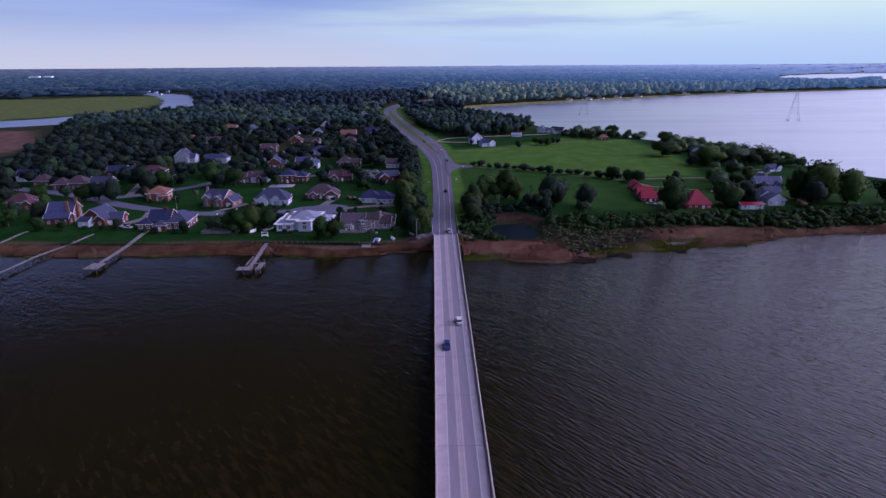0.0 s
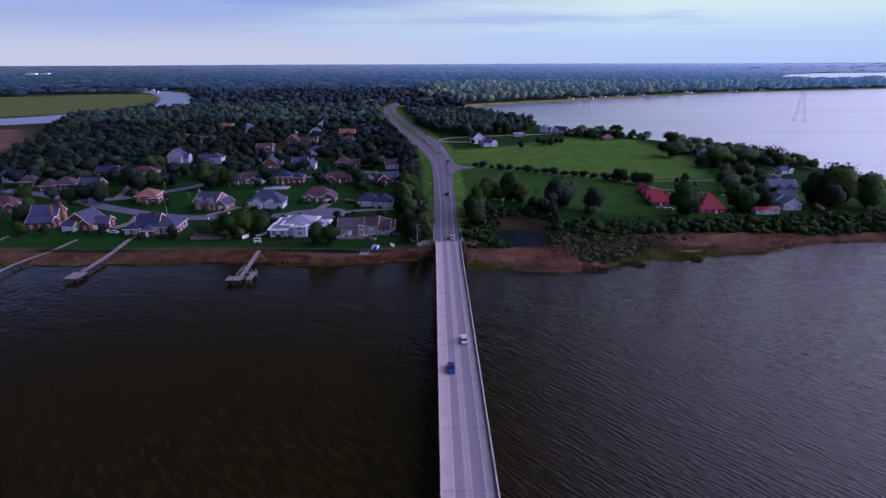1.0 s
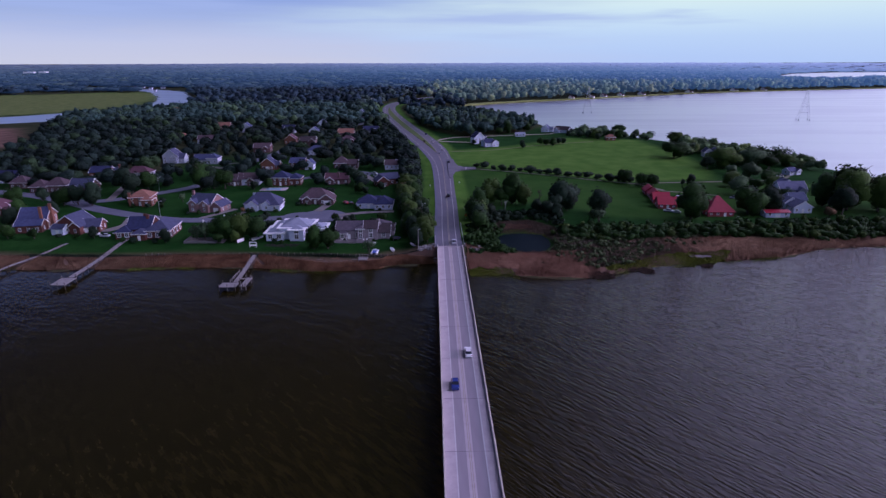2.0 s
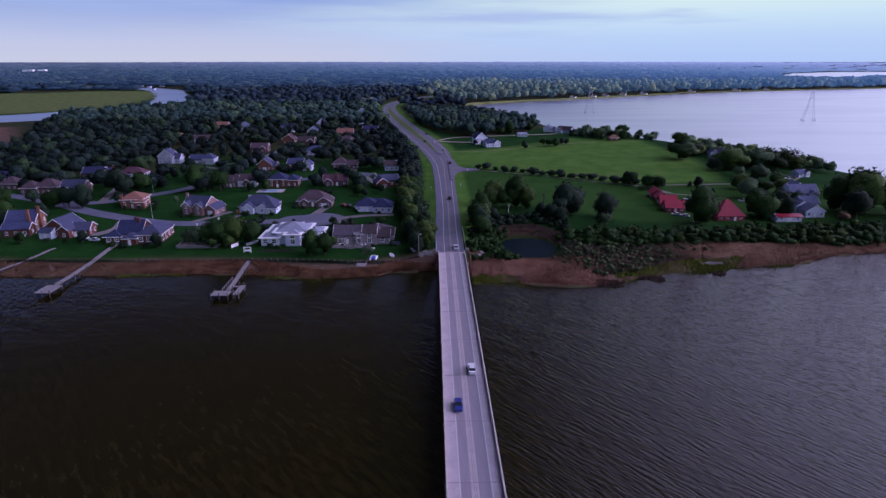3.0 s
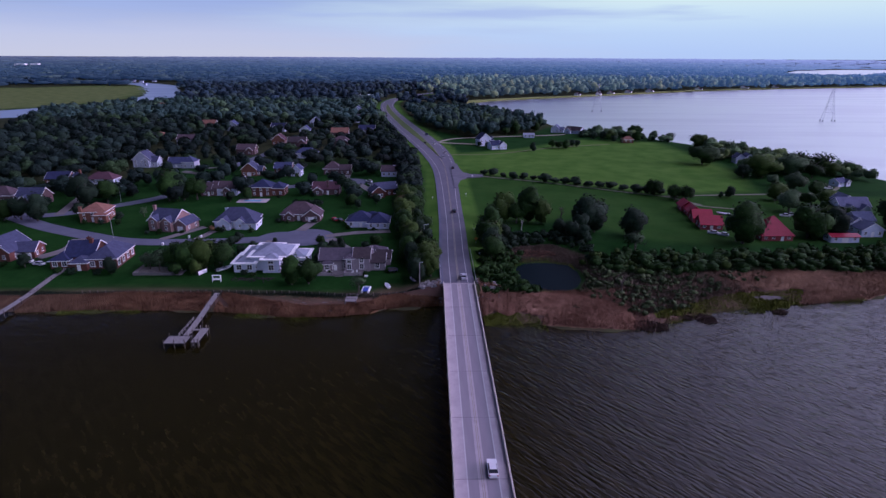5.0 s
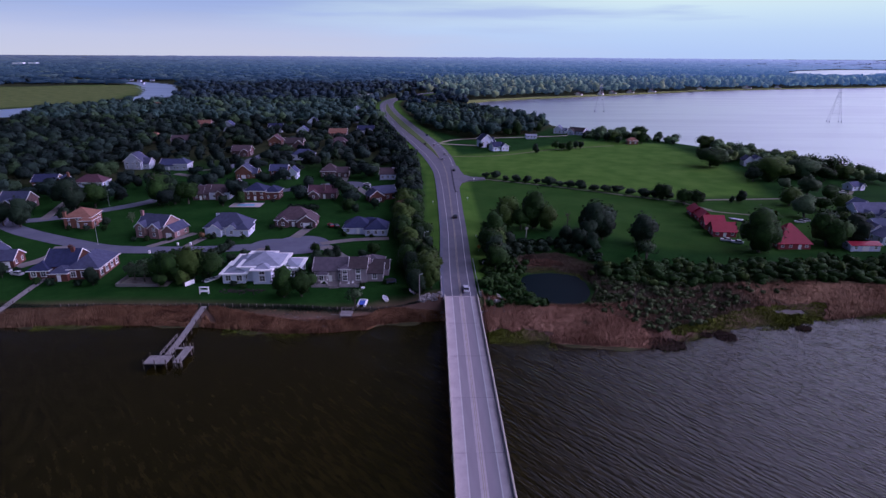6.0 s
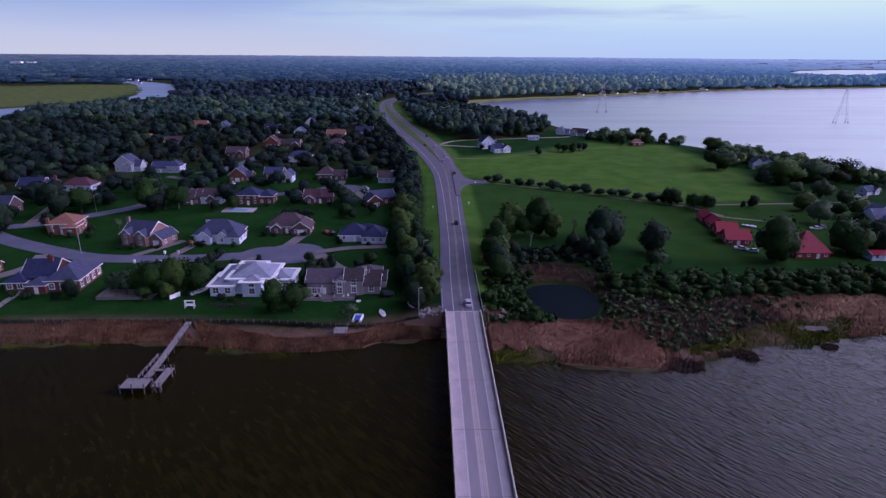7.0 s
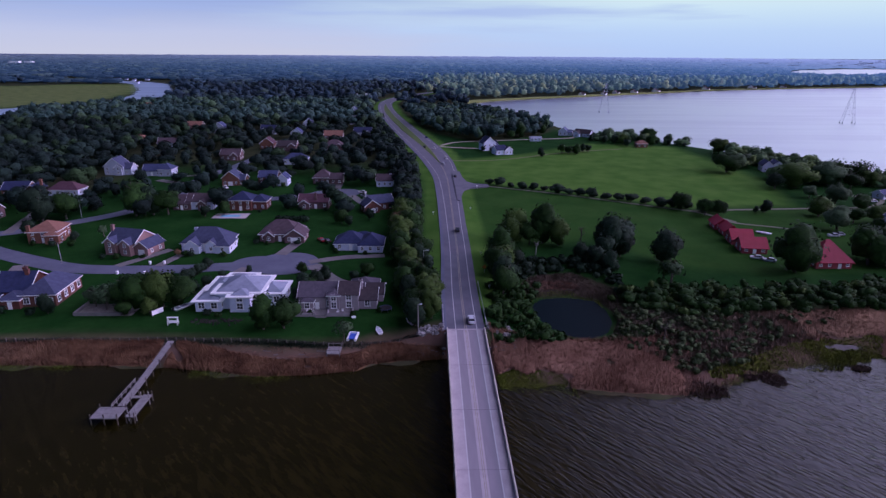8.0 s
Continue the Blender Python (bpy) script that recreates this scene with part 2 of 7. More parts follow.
ROOF_BLUE = mat("blue_grey_shingles", (0.03323, 0.0432, 0.09703), (0.05643, 0.07088, 0.1459), 0.8, 0.9, 0.4, 0.2)
ROOF_NAVY = mat("navy_shingles", (0.015, 0.021, 0.060), (0.028, 0.037, 0.090), 0.8, 0.9, 0.4, 0.2)
ROOF_BROWN = mat("brown_shingles", (0.06209, 0.04147, 0.04702), (0.09504, 0.06545, 0.07628), 0.8, 0.9, 0.4, 0.2)
ROOF_MAROON = mat("maroon_shingles", (0.07392, 0.03038, 0.04159), (0.1043, 0.05063, 0.06283), 0.8, 0.9, 0.4, 0.2)
ROOF_TAUPE = mat("taupe_shingles", (0.066, 0.0558, 0.07392), (0.1056, 0.09, 0.112), 0.8, 0.9, 0.4, 0.2)
ROOF_UMBER = mat("dark_umber_shingles", (0.035, 0.026, 0.030), (0.060, 0.046, 0.048), 0.8, 0.9, 0.4, 0.2)
ROOF_ORANGE = mat("orange_tiles", (0.188, 0.083, 0.056), (0.255, 0.124, 0.083), 0.8, 0.9, 0.4, 0.2)
ROOF_PALE = mat("pale_grey_roofing", (0.1905, 0.216, 0.2776), (0.2795, 0.3143, 0.3887), 0.6, 0.8, 0.3, 0.1)
ROOF_SLATE = mat("blue_slate_roofing", (0.075, 0.09, 0.16), (0.125, 0.145, 0.235), 0.6, 0.8, 0.3, 0.15)
ROOF_RED = mat("red_metal_roof", (0.285, 0.009, 0.024), (0.365, 0.017, 0.036), 0.4, 0.5, 0.1, 0.1)
WALL_RED = mat("red_board_wall", (0.26, 0.04, 0.045), (0.34, 0.07, 0.07), 0.6, 0.8, 0.2, 0.1)
GLASS = mat("dark_window_glass", (0.02, 0.025, 0.03), (0.035, 0.04, 0.05), 1.0, 0.08, spec=0.6)
DARK = mat("black_rubber", (0.02, 0.02, 0.02), (0.035, 0.035, 0.035), 2.0, 0.8)
STEEL = mat("galvanised_steel", (0.42, 0.43, 0.45), (0.55, 0.56, 0.58), 2.0, 0.45, metal=0.6)
PYLON = mat("grey_lattice_steel", (0.50, 0.51, 0.56), (0.62, 0.63, 0.68), 0.5, 0.5)
BLUE = mat("blue_plastic", (0.03, 0.08, 0.42), (0.05, 0.12, 0.52), 1.0, 0.4)
POOL = mat("pool_water", (0.16, 0.42, 0.62), (0.22, 0.52, 0.72), 0.6, 0.08, 0.2, spec=0.5)
SIGN = mat("orange_sign_face", (0.75, 0.25, 0.03), (0.85, 0.32, 0.05), 2.0, 0.5)
BARK = mat("tree_bark", (0.07, 0.055, 0.045), (0.14, 0.11, 0.09), 2.0, 0.95, 0.5, 0.2)
BARK_PALE = mat("bleached_dead_wood", (0.42, 0.38, 0.34), (0.58, 0.54, 0.50), 2.0, 0.9, 0.4, 0.15)
ROCK = mat("riprap_stone", (0.16, 0.15, 0.15), (0.32, 0.30, 0.29), 1.0, 0.9, 0.5, 0.2, island=0.3)
LEAF = leaf_mat("broad_leaves", (0.006, 0.026, 0.005), (0.020, 0.058, 0.009))
LEAF_LIGHT = leaf_mat("yellowish_leaves", (0.026, 0.058, 0.010), (0.052, 0.094, 0.016), 0.25)
LEAF_DARK = leaf_mat("dark_evergreen_leaves", (0.008, 0.022, 0.013), (0.022, 0.046, 0.022))
LEAF_RUST = leaf_mat("rusty_leaves", (0.11, 0.065, 0.032), (0.17, 0.105, 0.05))
LEAF_PALE = leaf_mat("pale_grey_green_leaves", (0.034, 0.070, 0.032), (0.075, 0.125, 0.056))


def canopy_mat(name, c1, c2, pale, spread=0.4, scale=0.16, spec=0.1, rough_scale=0.9):
    """Foliage of joined crowns: mottled between c1 and c2, each tree with its own depth, some with the pale leaf colour."""
    m = mat(name, c1, c2, scale, 0.75, spec=spec, island=0.1, fine=0.3, tree=spread)
    t = m.node_tree
    p = t.nodes["Principled BSDF"]
    col = p.inputs["Base Color"].links[0].from_socket
    by_tree = t.nodes.new("ShaderNodeAttribute")
    by_tree.attribute_name = "kin"
    fac = t.nodes.new("ShaderNodeMapRange")
    fac.inputs["From Min"].default_value, fac.inputs["From Max"].default_value = 0.72, 1.0
    t.links.new(by_tree.outputs["Fac"], fac.inputs["Value"])
    mix = t.nodes.new("ShaderNodeMixRGB")
    mix.inputs["Color2"].default_value = (*pale, 1)
    t.links.new(fac.outputs[0], mix.inputs["Fac"])
    t.links.new(col, mix.inputs["Color1"])
    t.links.new(mix.outputs[0], p.inputs["Base Color"])
    leafy_relief(m, rough_scale)
    return m


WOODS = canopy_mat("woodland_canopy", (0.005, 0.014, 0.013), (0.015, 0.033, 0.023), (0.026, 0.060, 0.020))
# bluer with distance: aerial haze is mixed into these two leaf colours
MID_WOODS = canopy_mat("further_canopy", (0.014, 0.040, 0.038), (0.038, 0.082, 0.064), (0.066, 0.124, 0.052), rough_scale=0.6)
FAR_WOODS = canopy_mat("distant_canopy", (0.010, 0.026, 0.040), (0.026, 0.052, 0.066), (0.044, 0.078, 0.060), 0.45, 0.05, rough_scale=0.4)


def painted_haze(m):
    """Evening haze painted as glow on far woods: more with distance and sunwards."""
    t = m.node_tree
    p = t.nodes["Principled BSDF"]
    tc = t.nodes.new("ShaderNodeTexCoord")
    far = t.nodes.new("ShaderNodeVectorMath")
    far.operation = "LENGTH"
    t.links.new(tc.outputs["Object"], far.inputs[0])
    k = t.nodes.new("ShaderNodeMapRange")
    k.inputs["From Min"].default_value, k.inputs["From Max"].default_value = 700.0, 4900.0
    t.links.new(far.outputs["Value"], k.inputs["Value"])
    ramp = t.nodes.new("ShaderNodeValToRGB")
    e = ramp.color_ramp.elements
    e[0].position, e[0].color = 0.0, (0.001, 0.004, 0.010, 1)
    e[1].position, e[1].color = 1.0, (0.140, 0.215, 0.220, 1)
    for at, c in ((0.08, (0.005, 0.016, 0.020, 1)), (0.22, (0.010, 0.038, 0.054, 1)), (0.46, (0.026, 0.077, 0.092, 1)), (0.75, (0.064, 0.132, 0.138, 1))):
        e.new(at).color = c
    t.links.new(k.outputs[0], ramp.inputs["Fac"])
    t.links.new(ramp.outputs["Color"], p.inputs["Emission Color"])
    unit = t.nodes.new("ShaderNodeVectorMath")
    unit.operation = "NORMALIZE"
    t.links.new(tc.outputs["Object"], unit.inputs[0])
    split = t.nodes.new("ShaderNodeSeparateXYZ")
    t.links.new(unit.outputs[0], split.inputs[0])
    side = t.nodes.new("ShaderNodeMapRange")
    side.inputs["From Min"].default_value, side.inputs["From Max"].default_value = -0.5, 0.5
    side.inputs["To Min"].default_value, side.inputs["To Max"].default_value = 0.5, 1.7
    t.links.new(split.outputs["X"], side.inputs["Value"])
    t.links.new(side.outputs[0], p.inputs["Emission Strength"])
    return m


# emission on both stands in for haze; shore leaves are also lightened for it
BACKDROP = painted_haze(canopy_mat("far_backdrop_canopy", (0.003, 0.012, 0.022), (0.032, 0.060, 0.060), (0.060, 0.090, 0.048), 0.35, 0.005, rough_scale=0.2))
SHORE_WOODS = painted_haze(canopy_mat("sunlit_shore_canopy", (0.050, 0.105, 0.052), (0.150, 0.214, 0.100), (0.23, 0.27, 0.085), 0.55, 0.05, rough_scale=0.4))
REED = mat("dry_reeds", (0.105, 0.047, 0.025), (0.350, 0.190, 0.098), 0.19, 0.9, spec=0.05, island=0.1, fine=0.3)
REED_TAN = mat("tan_reeds", (0.155, 0.088, 0.052), (0.325, 0.200, 0.115), 0.11, 0.9, spec=0.05, island=0.1, fine=0.3)
BRUSH = mat("grey_olive_marsh_brush", (0.105, 0.094, 0.064), (0.220, 0.180, 0.118), 0.12, 0.9, spec=0.05, island=0.2)
SEDGE = mat("dark_sedge", (0.075, 0.055, 0.045), (0.13, 0.10, 0.07), 0.3, 0.9, spec=0.05, island=0.3)
LAKESIDE = canopy_mat("lakeside_canopy", (0.048, 0.105, 0.050), (0.130, 0.220, 0.085), (0.18, 0.26, 0.07))
BANK = mat("yellow_green_bank_grass", (0.15, 0.19, 0.05), (0.26, 0.28, 0.10), 0.05, 0.9, spec=0.1, fine=0.2)
SAND = mat("pale_wet_sand", (0.075, 0.068, 0.064), (0.13, 0.117, 0.108), 0.5, 0.85, 0.2, 0.15)
REED_ROSE = mat("rosy_tan_reeds", (0.175, 0.088, 0.052), (0.335, 0.188, 0.120), 0.13, 0.9, spec=0.05, island=0.12, fine=0.3)
LEAF_MARSH = leaf_mat("olive_marsh_leaves", (0.034, 0.058, 0.020), (0.075, 0.108, 0.040))
REED_GREEN = mat("green_marsh_grass", (0.085, 0.13, 0.01), (0.15, 0.2, 0.02), 0.12, 0.9, spec=0.1, island=0.35)


def water_mat(name, deep, rough, ripple, lee=1.0):
    """Rippled water; lee: how much of the ripple is left on the sheltered side of the bridge."""
    m = bpy.data.materials.new(name)
    m.use_nodes = True
    t = m.node_tree
    p = t.nodes["Principled BSDF"]
    p.inputs["Base Color"].default_value = (*deep, 1)
    p.inputs["Roughness"].default_value = rough
    p.inputs["IOR"].default_value = 1.33
    tc = t.nodes.new("ShaderNodeTexCoord")
    split = t.nodes.new("ShaderNodeSeparateXYZ")
    t.links.new(tc.outputs["Object"], split.inputs[0])
    last = None
    for size, turn, strength, dist, long in ((1.32, -50, ripple, 0.68, 4.6), (2.6, -56, ripple * 0.6, 0.24, 3.0), (0.2, -40, ripple * 0.4, 1.4, 3.0)):
        mp = t.nodes.new("ShaderNodeMapping")
        mp.vector_type = "TEXTURE"
        mp.inputs["Rotation"].default_value = (0, 0, radians(turn))
        mp.inputs["Scale"].default_value = (long, 1.0, 1.0)
        n = t.nodes.new("ShaderNodeTexNoise")
        n.inputs["Scale"].default_value = size
        n.inputs["Detail"].default_value = 2.0
        n.inputs["Roughness"].default_value = 0.45
        b = t.nodes.new("ShaderNodeBump")
        calm = t.nodes.new("ShaderNodeMapRange")
        calm.inputs["From Min"].default_value, calm.inputs["From Max"].default_value = -30.0, 25.0
        calm.inputs["To Min"].default_value, calm.inputs["To Max"].default_value = strength * lee, strength
        t.links.new(split.outputs["X"], calm.inputs["Value"])
        t.links.new(calm.outputs[0], b.inputs["Strength"])
        b.inputs["Distance"].default_value = dist
        t.links.new(tc.outputs["Object"], mp.inputs["Vector"])
        t.links.new(mp.outputs[0], n.inputs["Vector"])
        t.links.new(n.outputs["Fac"], b.inputs["Height"])
        if last:
            t.links.new(last.outputs[0], b.inputs["Normal"])
        last = b
    t.links.new(last.outputs[0], p.inputs["Normal"])
    return m


def painted_ripples(m, thin, thick):
    """Drawn-out lighter streaks along the waves: ripple glints painted into the base colour."""
    t = m.node_tree
    tc = t.nodes.new("ShaderNodeTexCoord")
    mp = t.nodes.new("ShaderNodeMapping")
    mp.vector_type = "TEXTURE"
    mp.inputs["Rotation"].default_value = (0, 0, radians(-50))
    mp.inputs["Scale"].default_value = (4.0, 1.0, 1.0)
    n = t.nodes.new("ShaderNodeTexNoise")
    n.inputs["Scale"].default_value = 0.8
    n.inputs["Detail"].default_value = 3.0
    ramp = t.nodes.new("ShaderNodeValToRGB")
    e = ramp.color_ramp.elements
    e[0].position, e[0].color = 0.42, (*thin, 1)
    e[1].position, e[1].color = 0.72, (*thick, 1)
    t.links.new(tc.outputs["Object"], mp.inputs["Vector"])
    t.links.new(mp.outputs[0], n.inputs["Vector"])
    t.links.new(n.outputs["Fac"], ramp.inputs["Fac"])
    t.links.new(ramp.outputs["Color"], t.nodes["Principled BSDF"].inputs["Base Color"])


WATER = water_mat("river_water", (0.0112, 0.0086, 0.0016), 0.05, 0.38, lee=0.7)
WATER.node_tree.nodes["Principled BSDF"].inputs["Specular IOR Level"].default_value = 0.30
# ripple strokes added as lighter brown in the water's colour
painted_ripples(WATER, (0.0102, 0.0089, 0.0013), (0.0225, 0.0178, 0.0036))
CALM = water_mat("lake_water", (0.148, 0.156, 0.212), 0.34, 0.05)
CALM.node_tree.nodes["Principled BSDF"].inputs["IOR"].default_value = 1.9
CALM.node_tree.nodes["Principled BSDF"].inputs["Coat Weight"].default_value = 1.0
CALM.node_tree.nodes["Principled BSDF"].inputs["Coat Roughness"].default_value = 0.33


def wind_lanes(m, low, high):
    """Broad smooth and ruffled lanes on open water."""
    t = m.node_tree
    p = t.nodes["Principled BSDF"]
    tc = t.nodes.new("ShaderNodeTexCoord")
    mp = t.nodes.new("ShaderNodeMapping")
    mp.inputs["Scale"].default_value = (0.004, 0.022, 1.0)
    n = t.nodes.new("ShaderNodeTexNoise")
    n.inputs["Scale"].default_value = 1.0
    n.inputs["Detail"].default_value = 4.0
    k = t.nodes.new("ShaderNodeMapRange")
    k.inputs["From Min"].default_value, k.inputs["From Max"].default_value = 0.42, 0.62
    k.inputs["To Min"].default_value, k.inputs["To Max"].default_value = low, high
    t.links.new(tc.outputs["Object"], mp.inputs["Vector"])
    t.links.new(mp.outputs[0], n.inputs["Vector"])
    t.links.new(n.outputs["Fac"], k.inputs["Value"])
    t.links.new(k.outputs[0], p.inputs["Coat Roughness"])
    t.links.new(k.outputs[0], p.inputs["Roughness"])


wind_lanes(CALM, 0.305, 0.365)
POND = water_mat("pond_water", (0.005, 0.012, 0.014), 0.25, 0.03)
POND.node_tree.nodes["Principled BSDF"].inputs["Specular IOR Level"].default_value = 0.02


def ground_mat():
    m = mat("ground_cover", (0.0023, 0.033, 0.0048), (0.0108, 0.057, 0.0098), 0.06, 0.95, 0.2, 0.25, spec=0.02)
    t = m.node_tree
    p = t.nodes["Principled BSDF"]
    col = p.inputs["Base Color"].links[0].from_socket
    at = t.nodes.new("ShaderNodeAttribute")
    at.attribute_name = "cover"
    sep = t.nodes.new("ShaderNodeSeparateColor")
    t.links.new(at.outputs["Color"], sep.inputs[0])
    tc = t.nodes.new("ShaderNodeTexCoord")
    n = t.nodes.new("ShaderNodeTexNoise")
    n.inputs["Scale"].default_value = 0.08
    n.inputs["Detail"].default_value = 7.0
    t.links.new(tc.outputs["Object"], n.inputs["Vector"])
    for k, (a, b) in enumerate((((0.020, 0.030, 0.012), (0.045, 0.050, 0.022)), ((0.056, 0.164, 0.017), (0.100, 0.218, 0.030)), ((0.10, 0.06, 0.045), (0.18, 0.11, 0.08)))):
        r = t.nodes.new("ShaderNodeValToRGB")
        r.color_ramp.elements[0].position, r.color_ramp.elements[1].position = 0.35, 0.65
        r.color_ramp.elements[0].color, r.color_ramp.elements[1].color = (*a, 1), (*b, 1)
        t.links.new(n.outputs["Fac"], r.inputs["Fac"])
        mix = t.nodes.new("ShaderNodeMixRGB")
        t.links.new(sep.outputs[k], mix.inputs["Fac"])
        t.links.new(col, mix.inputs["Color1"])
        t.links.new(r.outputs["Color"], mix.inputs["Color2"])
        col = mix.outputs[0]
    t.links.new(col, p.inputs["Base Color"])
    return m


GROUND = ground_mat()


# ---- mesh helpers ----
class Shape:
    """Collects vertices and faces, then gives one mesh."""

    def __init__(self):
        self.v, self.f = [], []

    def face(self, *points):
        n = len(self.v)
        self.v += [tuple(p) for p in points]
        self.f.append(tuple(range(n, n + len(points))))
        return self

    def solid(self, low, high):
        """Two rings of equal length, joined and capped."""
        n, k = len(self.v), len(low)
        self.v += [tuple(p) for p in low] + [tuple(p) for p in high]
        self.f.append(tuple(range(n + k - 1, n - 1, -1)))
        self.f.append(tuple(range(n + k, n + 2 * k)))
        self.f += [(n + i, n + (i + 1) % k, n + k + (i + 1) % k, n + k + i) for i in range(k)]
        return self

    def box(self, x0, x1, y0, y1, z0, z1, taper=0.0):
        t = taper
        return self.solid([(x0, y0, z0), (x1, y0, z0), (x1, y1, z0), (x0, y1, z0)],
                          [(x0 + t, y0 + t, z1), (x1 - t, y0 + t, z1), (x1 - t, y1 - t, z1), (x0 + t, y1 - t, z1)])

    def rod(self, a, b, r0, r1=None, k=6):
        a, b = Vector(a), Vector(b)
        w = (b - a).normalized()
        u = w.orthogonal().normalized()
        s = w.cross(u)
        ring = [(math.cos(6.2832 * i / k), math.sin(6.2832 * i / k)) for i in range(k)]
        r1 = r0 if r1 is None else r1
        return self.solid([a + r0 * (c * u + d * s) for c, d in ring], [b + r1 * (c * u + d * s) for c, d in ring])

    def lathe(self, profile, k=12, at=(0, 0, 0)):
        n = len(self.v)
        for r, z in profile:
            self.v += [(at[0] + r * math.cos(6.2832 * i / k), at[1] + r * math.sin(6.2832 * i / k), at[2] + z) for i in range(k)]
        for j in range(len(profile) - 1):
            self.f += [(n + j * k + i, n + j * k + (i + 1) % k, n + (j + 1) * k + (i + 1) % k, n + (j + 1) * k + i) for i in range(k)]
        return self

    def mesh(self, name, material):
        me = bpy.data.meshes.new(name)
        me.from_pydata(self.v, [], self.f)
        me.materials.append(material)
        return me


def quick_mesh(name, verts, faces, material, normals=None):
    """A mesh from numpy arrays: verts (n, 3), faces (m, k)."""
    me = bpy.data.meshes.new(name)
    k = faces.shape[1]
    me.vertices.add(len(verts))
    me.vertices.foreach_set("co", np.ascontiguousarray(verts, dtype=np.float32).ravel())
    me.loops.add(faces.size)
    me.loops.foreach_set("vertex_index", faces.astype(np.int32).ravel())
    me.polygons.add(len(faces))
    me.polygons.foreach_set("loop_start", np.arange(0, faces.size, k, dtype=np.int32))
    me.update(calc_edges=True)
    if normals is not None:
        me.shade_smooth()
        me.normals_split_custom_set_from_vertices(np.ascontiguousarray(normals, dtype=np.float32))
    me.materials.append(material)
    return me


def part(name, shape, material, parent, label=""):
    ob = new(name, shape if isinstance(shape, bpy.types.Mesh) else shape.mesh(name, material))
    ob.parent = parent
    return tagged(ob, label)


def thing(name, m, label, category, group="", kind=""):
    ob = new(name)
    ob.matrix_world = m
    return tagged(ob, label, category, group, kind)


# ---- the lie of the land ----
def seg_dist(x, y, line):
    """Distance to a polyline, and how far along the nearest point lies (0 .. points - 1)."""
    best, along = np.full(np.shape(x), 1e9), np.zeros(np.shape(x))
    for i, ((ax, ay), (bx, by)) in enumerate(zip(line[:-1], line[1:])):
        dx, dy = bx - ax, by - ay
        t = np.clip(((x - ax) * dx + (y - ay) * dy) / (dx * dx + dy * dy), 0, 1)
        d = np.hypot(x - ax - t * dx, y - ay - t * dy)
        near = d < best
        best, along = np.where(near, d, best), np.where(near, i + t, along)
    return best, along


def inside(x, y, ring):
    hit = np.zeros(np.shape(x), bool)
    for (ax, ay), (bx, by) in zip(ring, ring[1:] + ring[:1]):
        cross = (ay > y) != (by > y)
        hit ^= cross & (x < (bx - ax) * (y - ay) / (by - ay + 1e-12) + ax)
    return hit


def signed(x, y, ring):
    """Distance to a ring's edge, positive inside."""
    d, _ = seg_dist(x, y, ring + ring[:1])
    return np.where(inside(x, y, ring), d, -d)


FRONT = [(-5200, -8), (-260, -8), (-183, -8), (-157, -12), (-135, -12), (-110, -10.5), (-86, -10.5), (-72, -11.7), (-60, -14), (-50, -15.8), (-38, -15.4), (-27, -13.5),
         (-24, -10.4), (-18, -9.4), (-6, -8), (5.5, -13), (7, -20), (15, -22), (21, -21.5), (36, -24), (48, -25), (59, -22), (70, -15.5), (81, -13.5), (95, -7.5),
         (106, -8.5), (130, -3.7), (153, 6.5), (175, 8.4), (200, 9.3), (300, 20), (350, 60), (352, 3000)]
LAKE = [(48, 735), (85, 640), (112, 560), (122, 470), (150, 418), (186, 376), (214, 330), (236, 292), (256, 250), (268, 196), (280, 150), (300, 122), (345, 95), (420, 40), (900, -150), (5200, -400), (5200, 1500), (2400, 1500),
        (1500, 1420), (1071, 1285), (635, 1138), (420, 1014), (254, 912), (115, 828), (51, 765)]
LAKE_FAR = [(1345, 2200), (1375, 1930), (1500, 1950), (1700, 2120), (2300, 2100), (4800, 2300), (4800, 3250), (2900, 3180), (2200, 3080), (1820, 2860), (1560, 2500)]
CREEK = [(-1500, 150), (-900, 330), (-640, 500), (-528, 580), (-470, 700), (-450, 800), (-488, 920), (-545, 1060), (-628, 1228), (-712, 1330), (-860, 1400), (-1100, 1440)]
CREEK_W = [60, 55, 100, 120, 85, 78, 60, 54, 64, 56, 42, 38]
MARSH = [(-2200, 800), (-1400, 1000), (-869, 1100), (-798, 1140), (-724, 1205), (-655, 1190), (-596, 1090), (-550, 960), (-524, 870), (-512, 740), (-560, 660), (-640, 570), (-900, 400), (-1500, 230), (-2200, 200)]
BROWN = [(-640, 440), (-470, 450), (-380, 330), (-375, 260), (-470, 230), (-700, 300)]
POND_RING = [(21, 23), (24, 27), (30, 28.6), (36, 28), (41, 25.5), (42.4, 19), (42, 11), (38.6, 4), (34, 1.2), (30, 1.2), (26, 4), (23, 9), (21, 15)]
ROAD = [(0, 0), (0, 28), (0.6, 66), (0.7, 103), (0.7, 155), (0.3, 205), (-3, 250), (-9, 295), (-18.5, 350), (-38, 455), (-60, 590), (-71, 690), (-72, 760), (-62, 830), (-36, 915), (10, 1000), (70, 1080)]
ROAD_Z = [4.2, 4.1, 3.6, 3.1, 2.7] + [2.5] * 12
ROAD_W = [5.0, 5.0, 5.0, 5.2, 5.8, 7.2, 9.5, 11, 11.5, 11, 10, 9, 9, 9, 9, 8, 8]


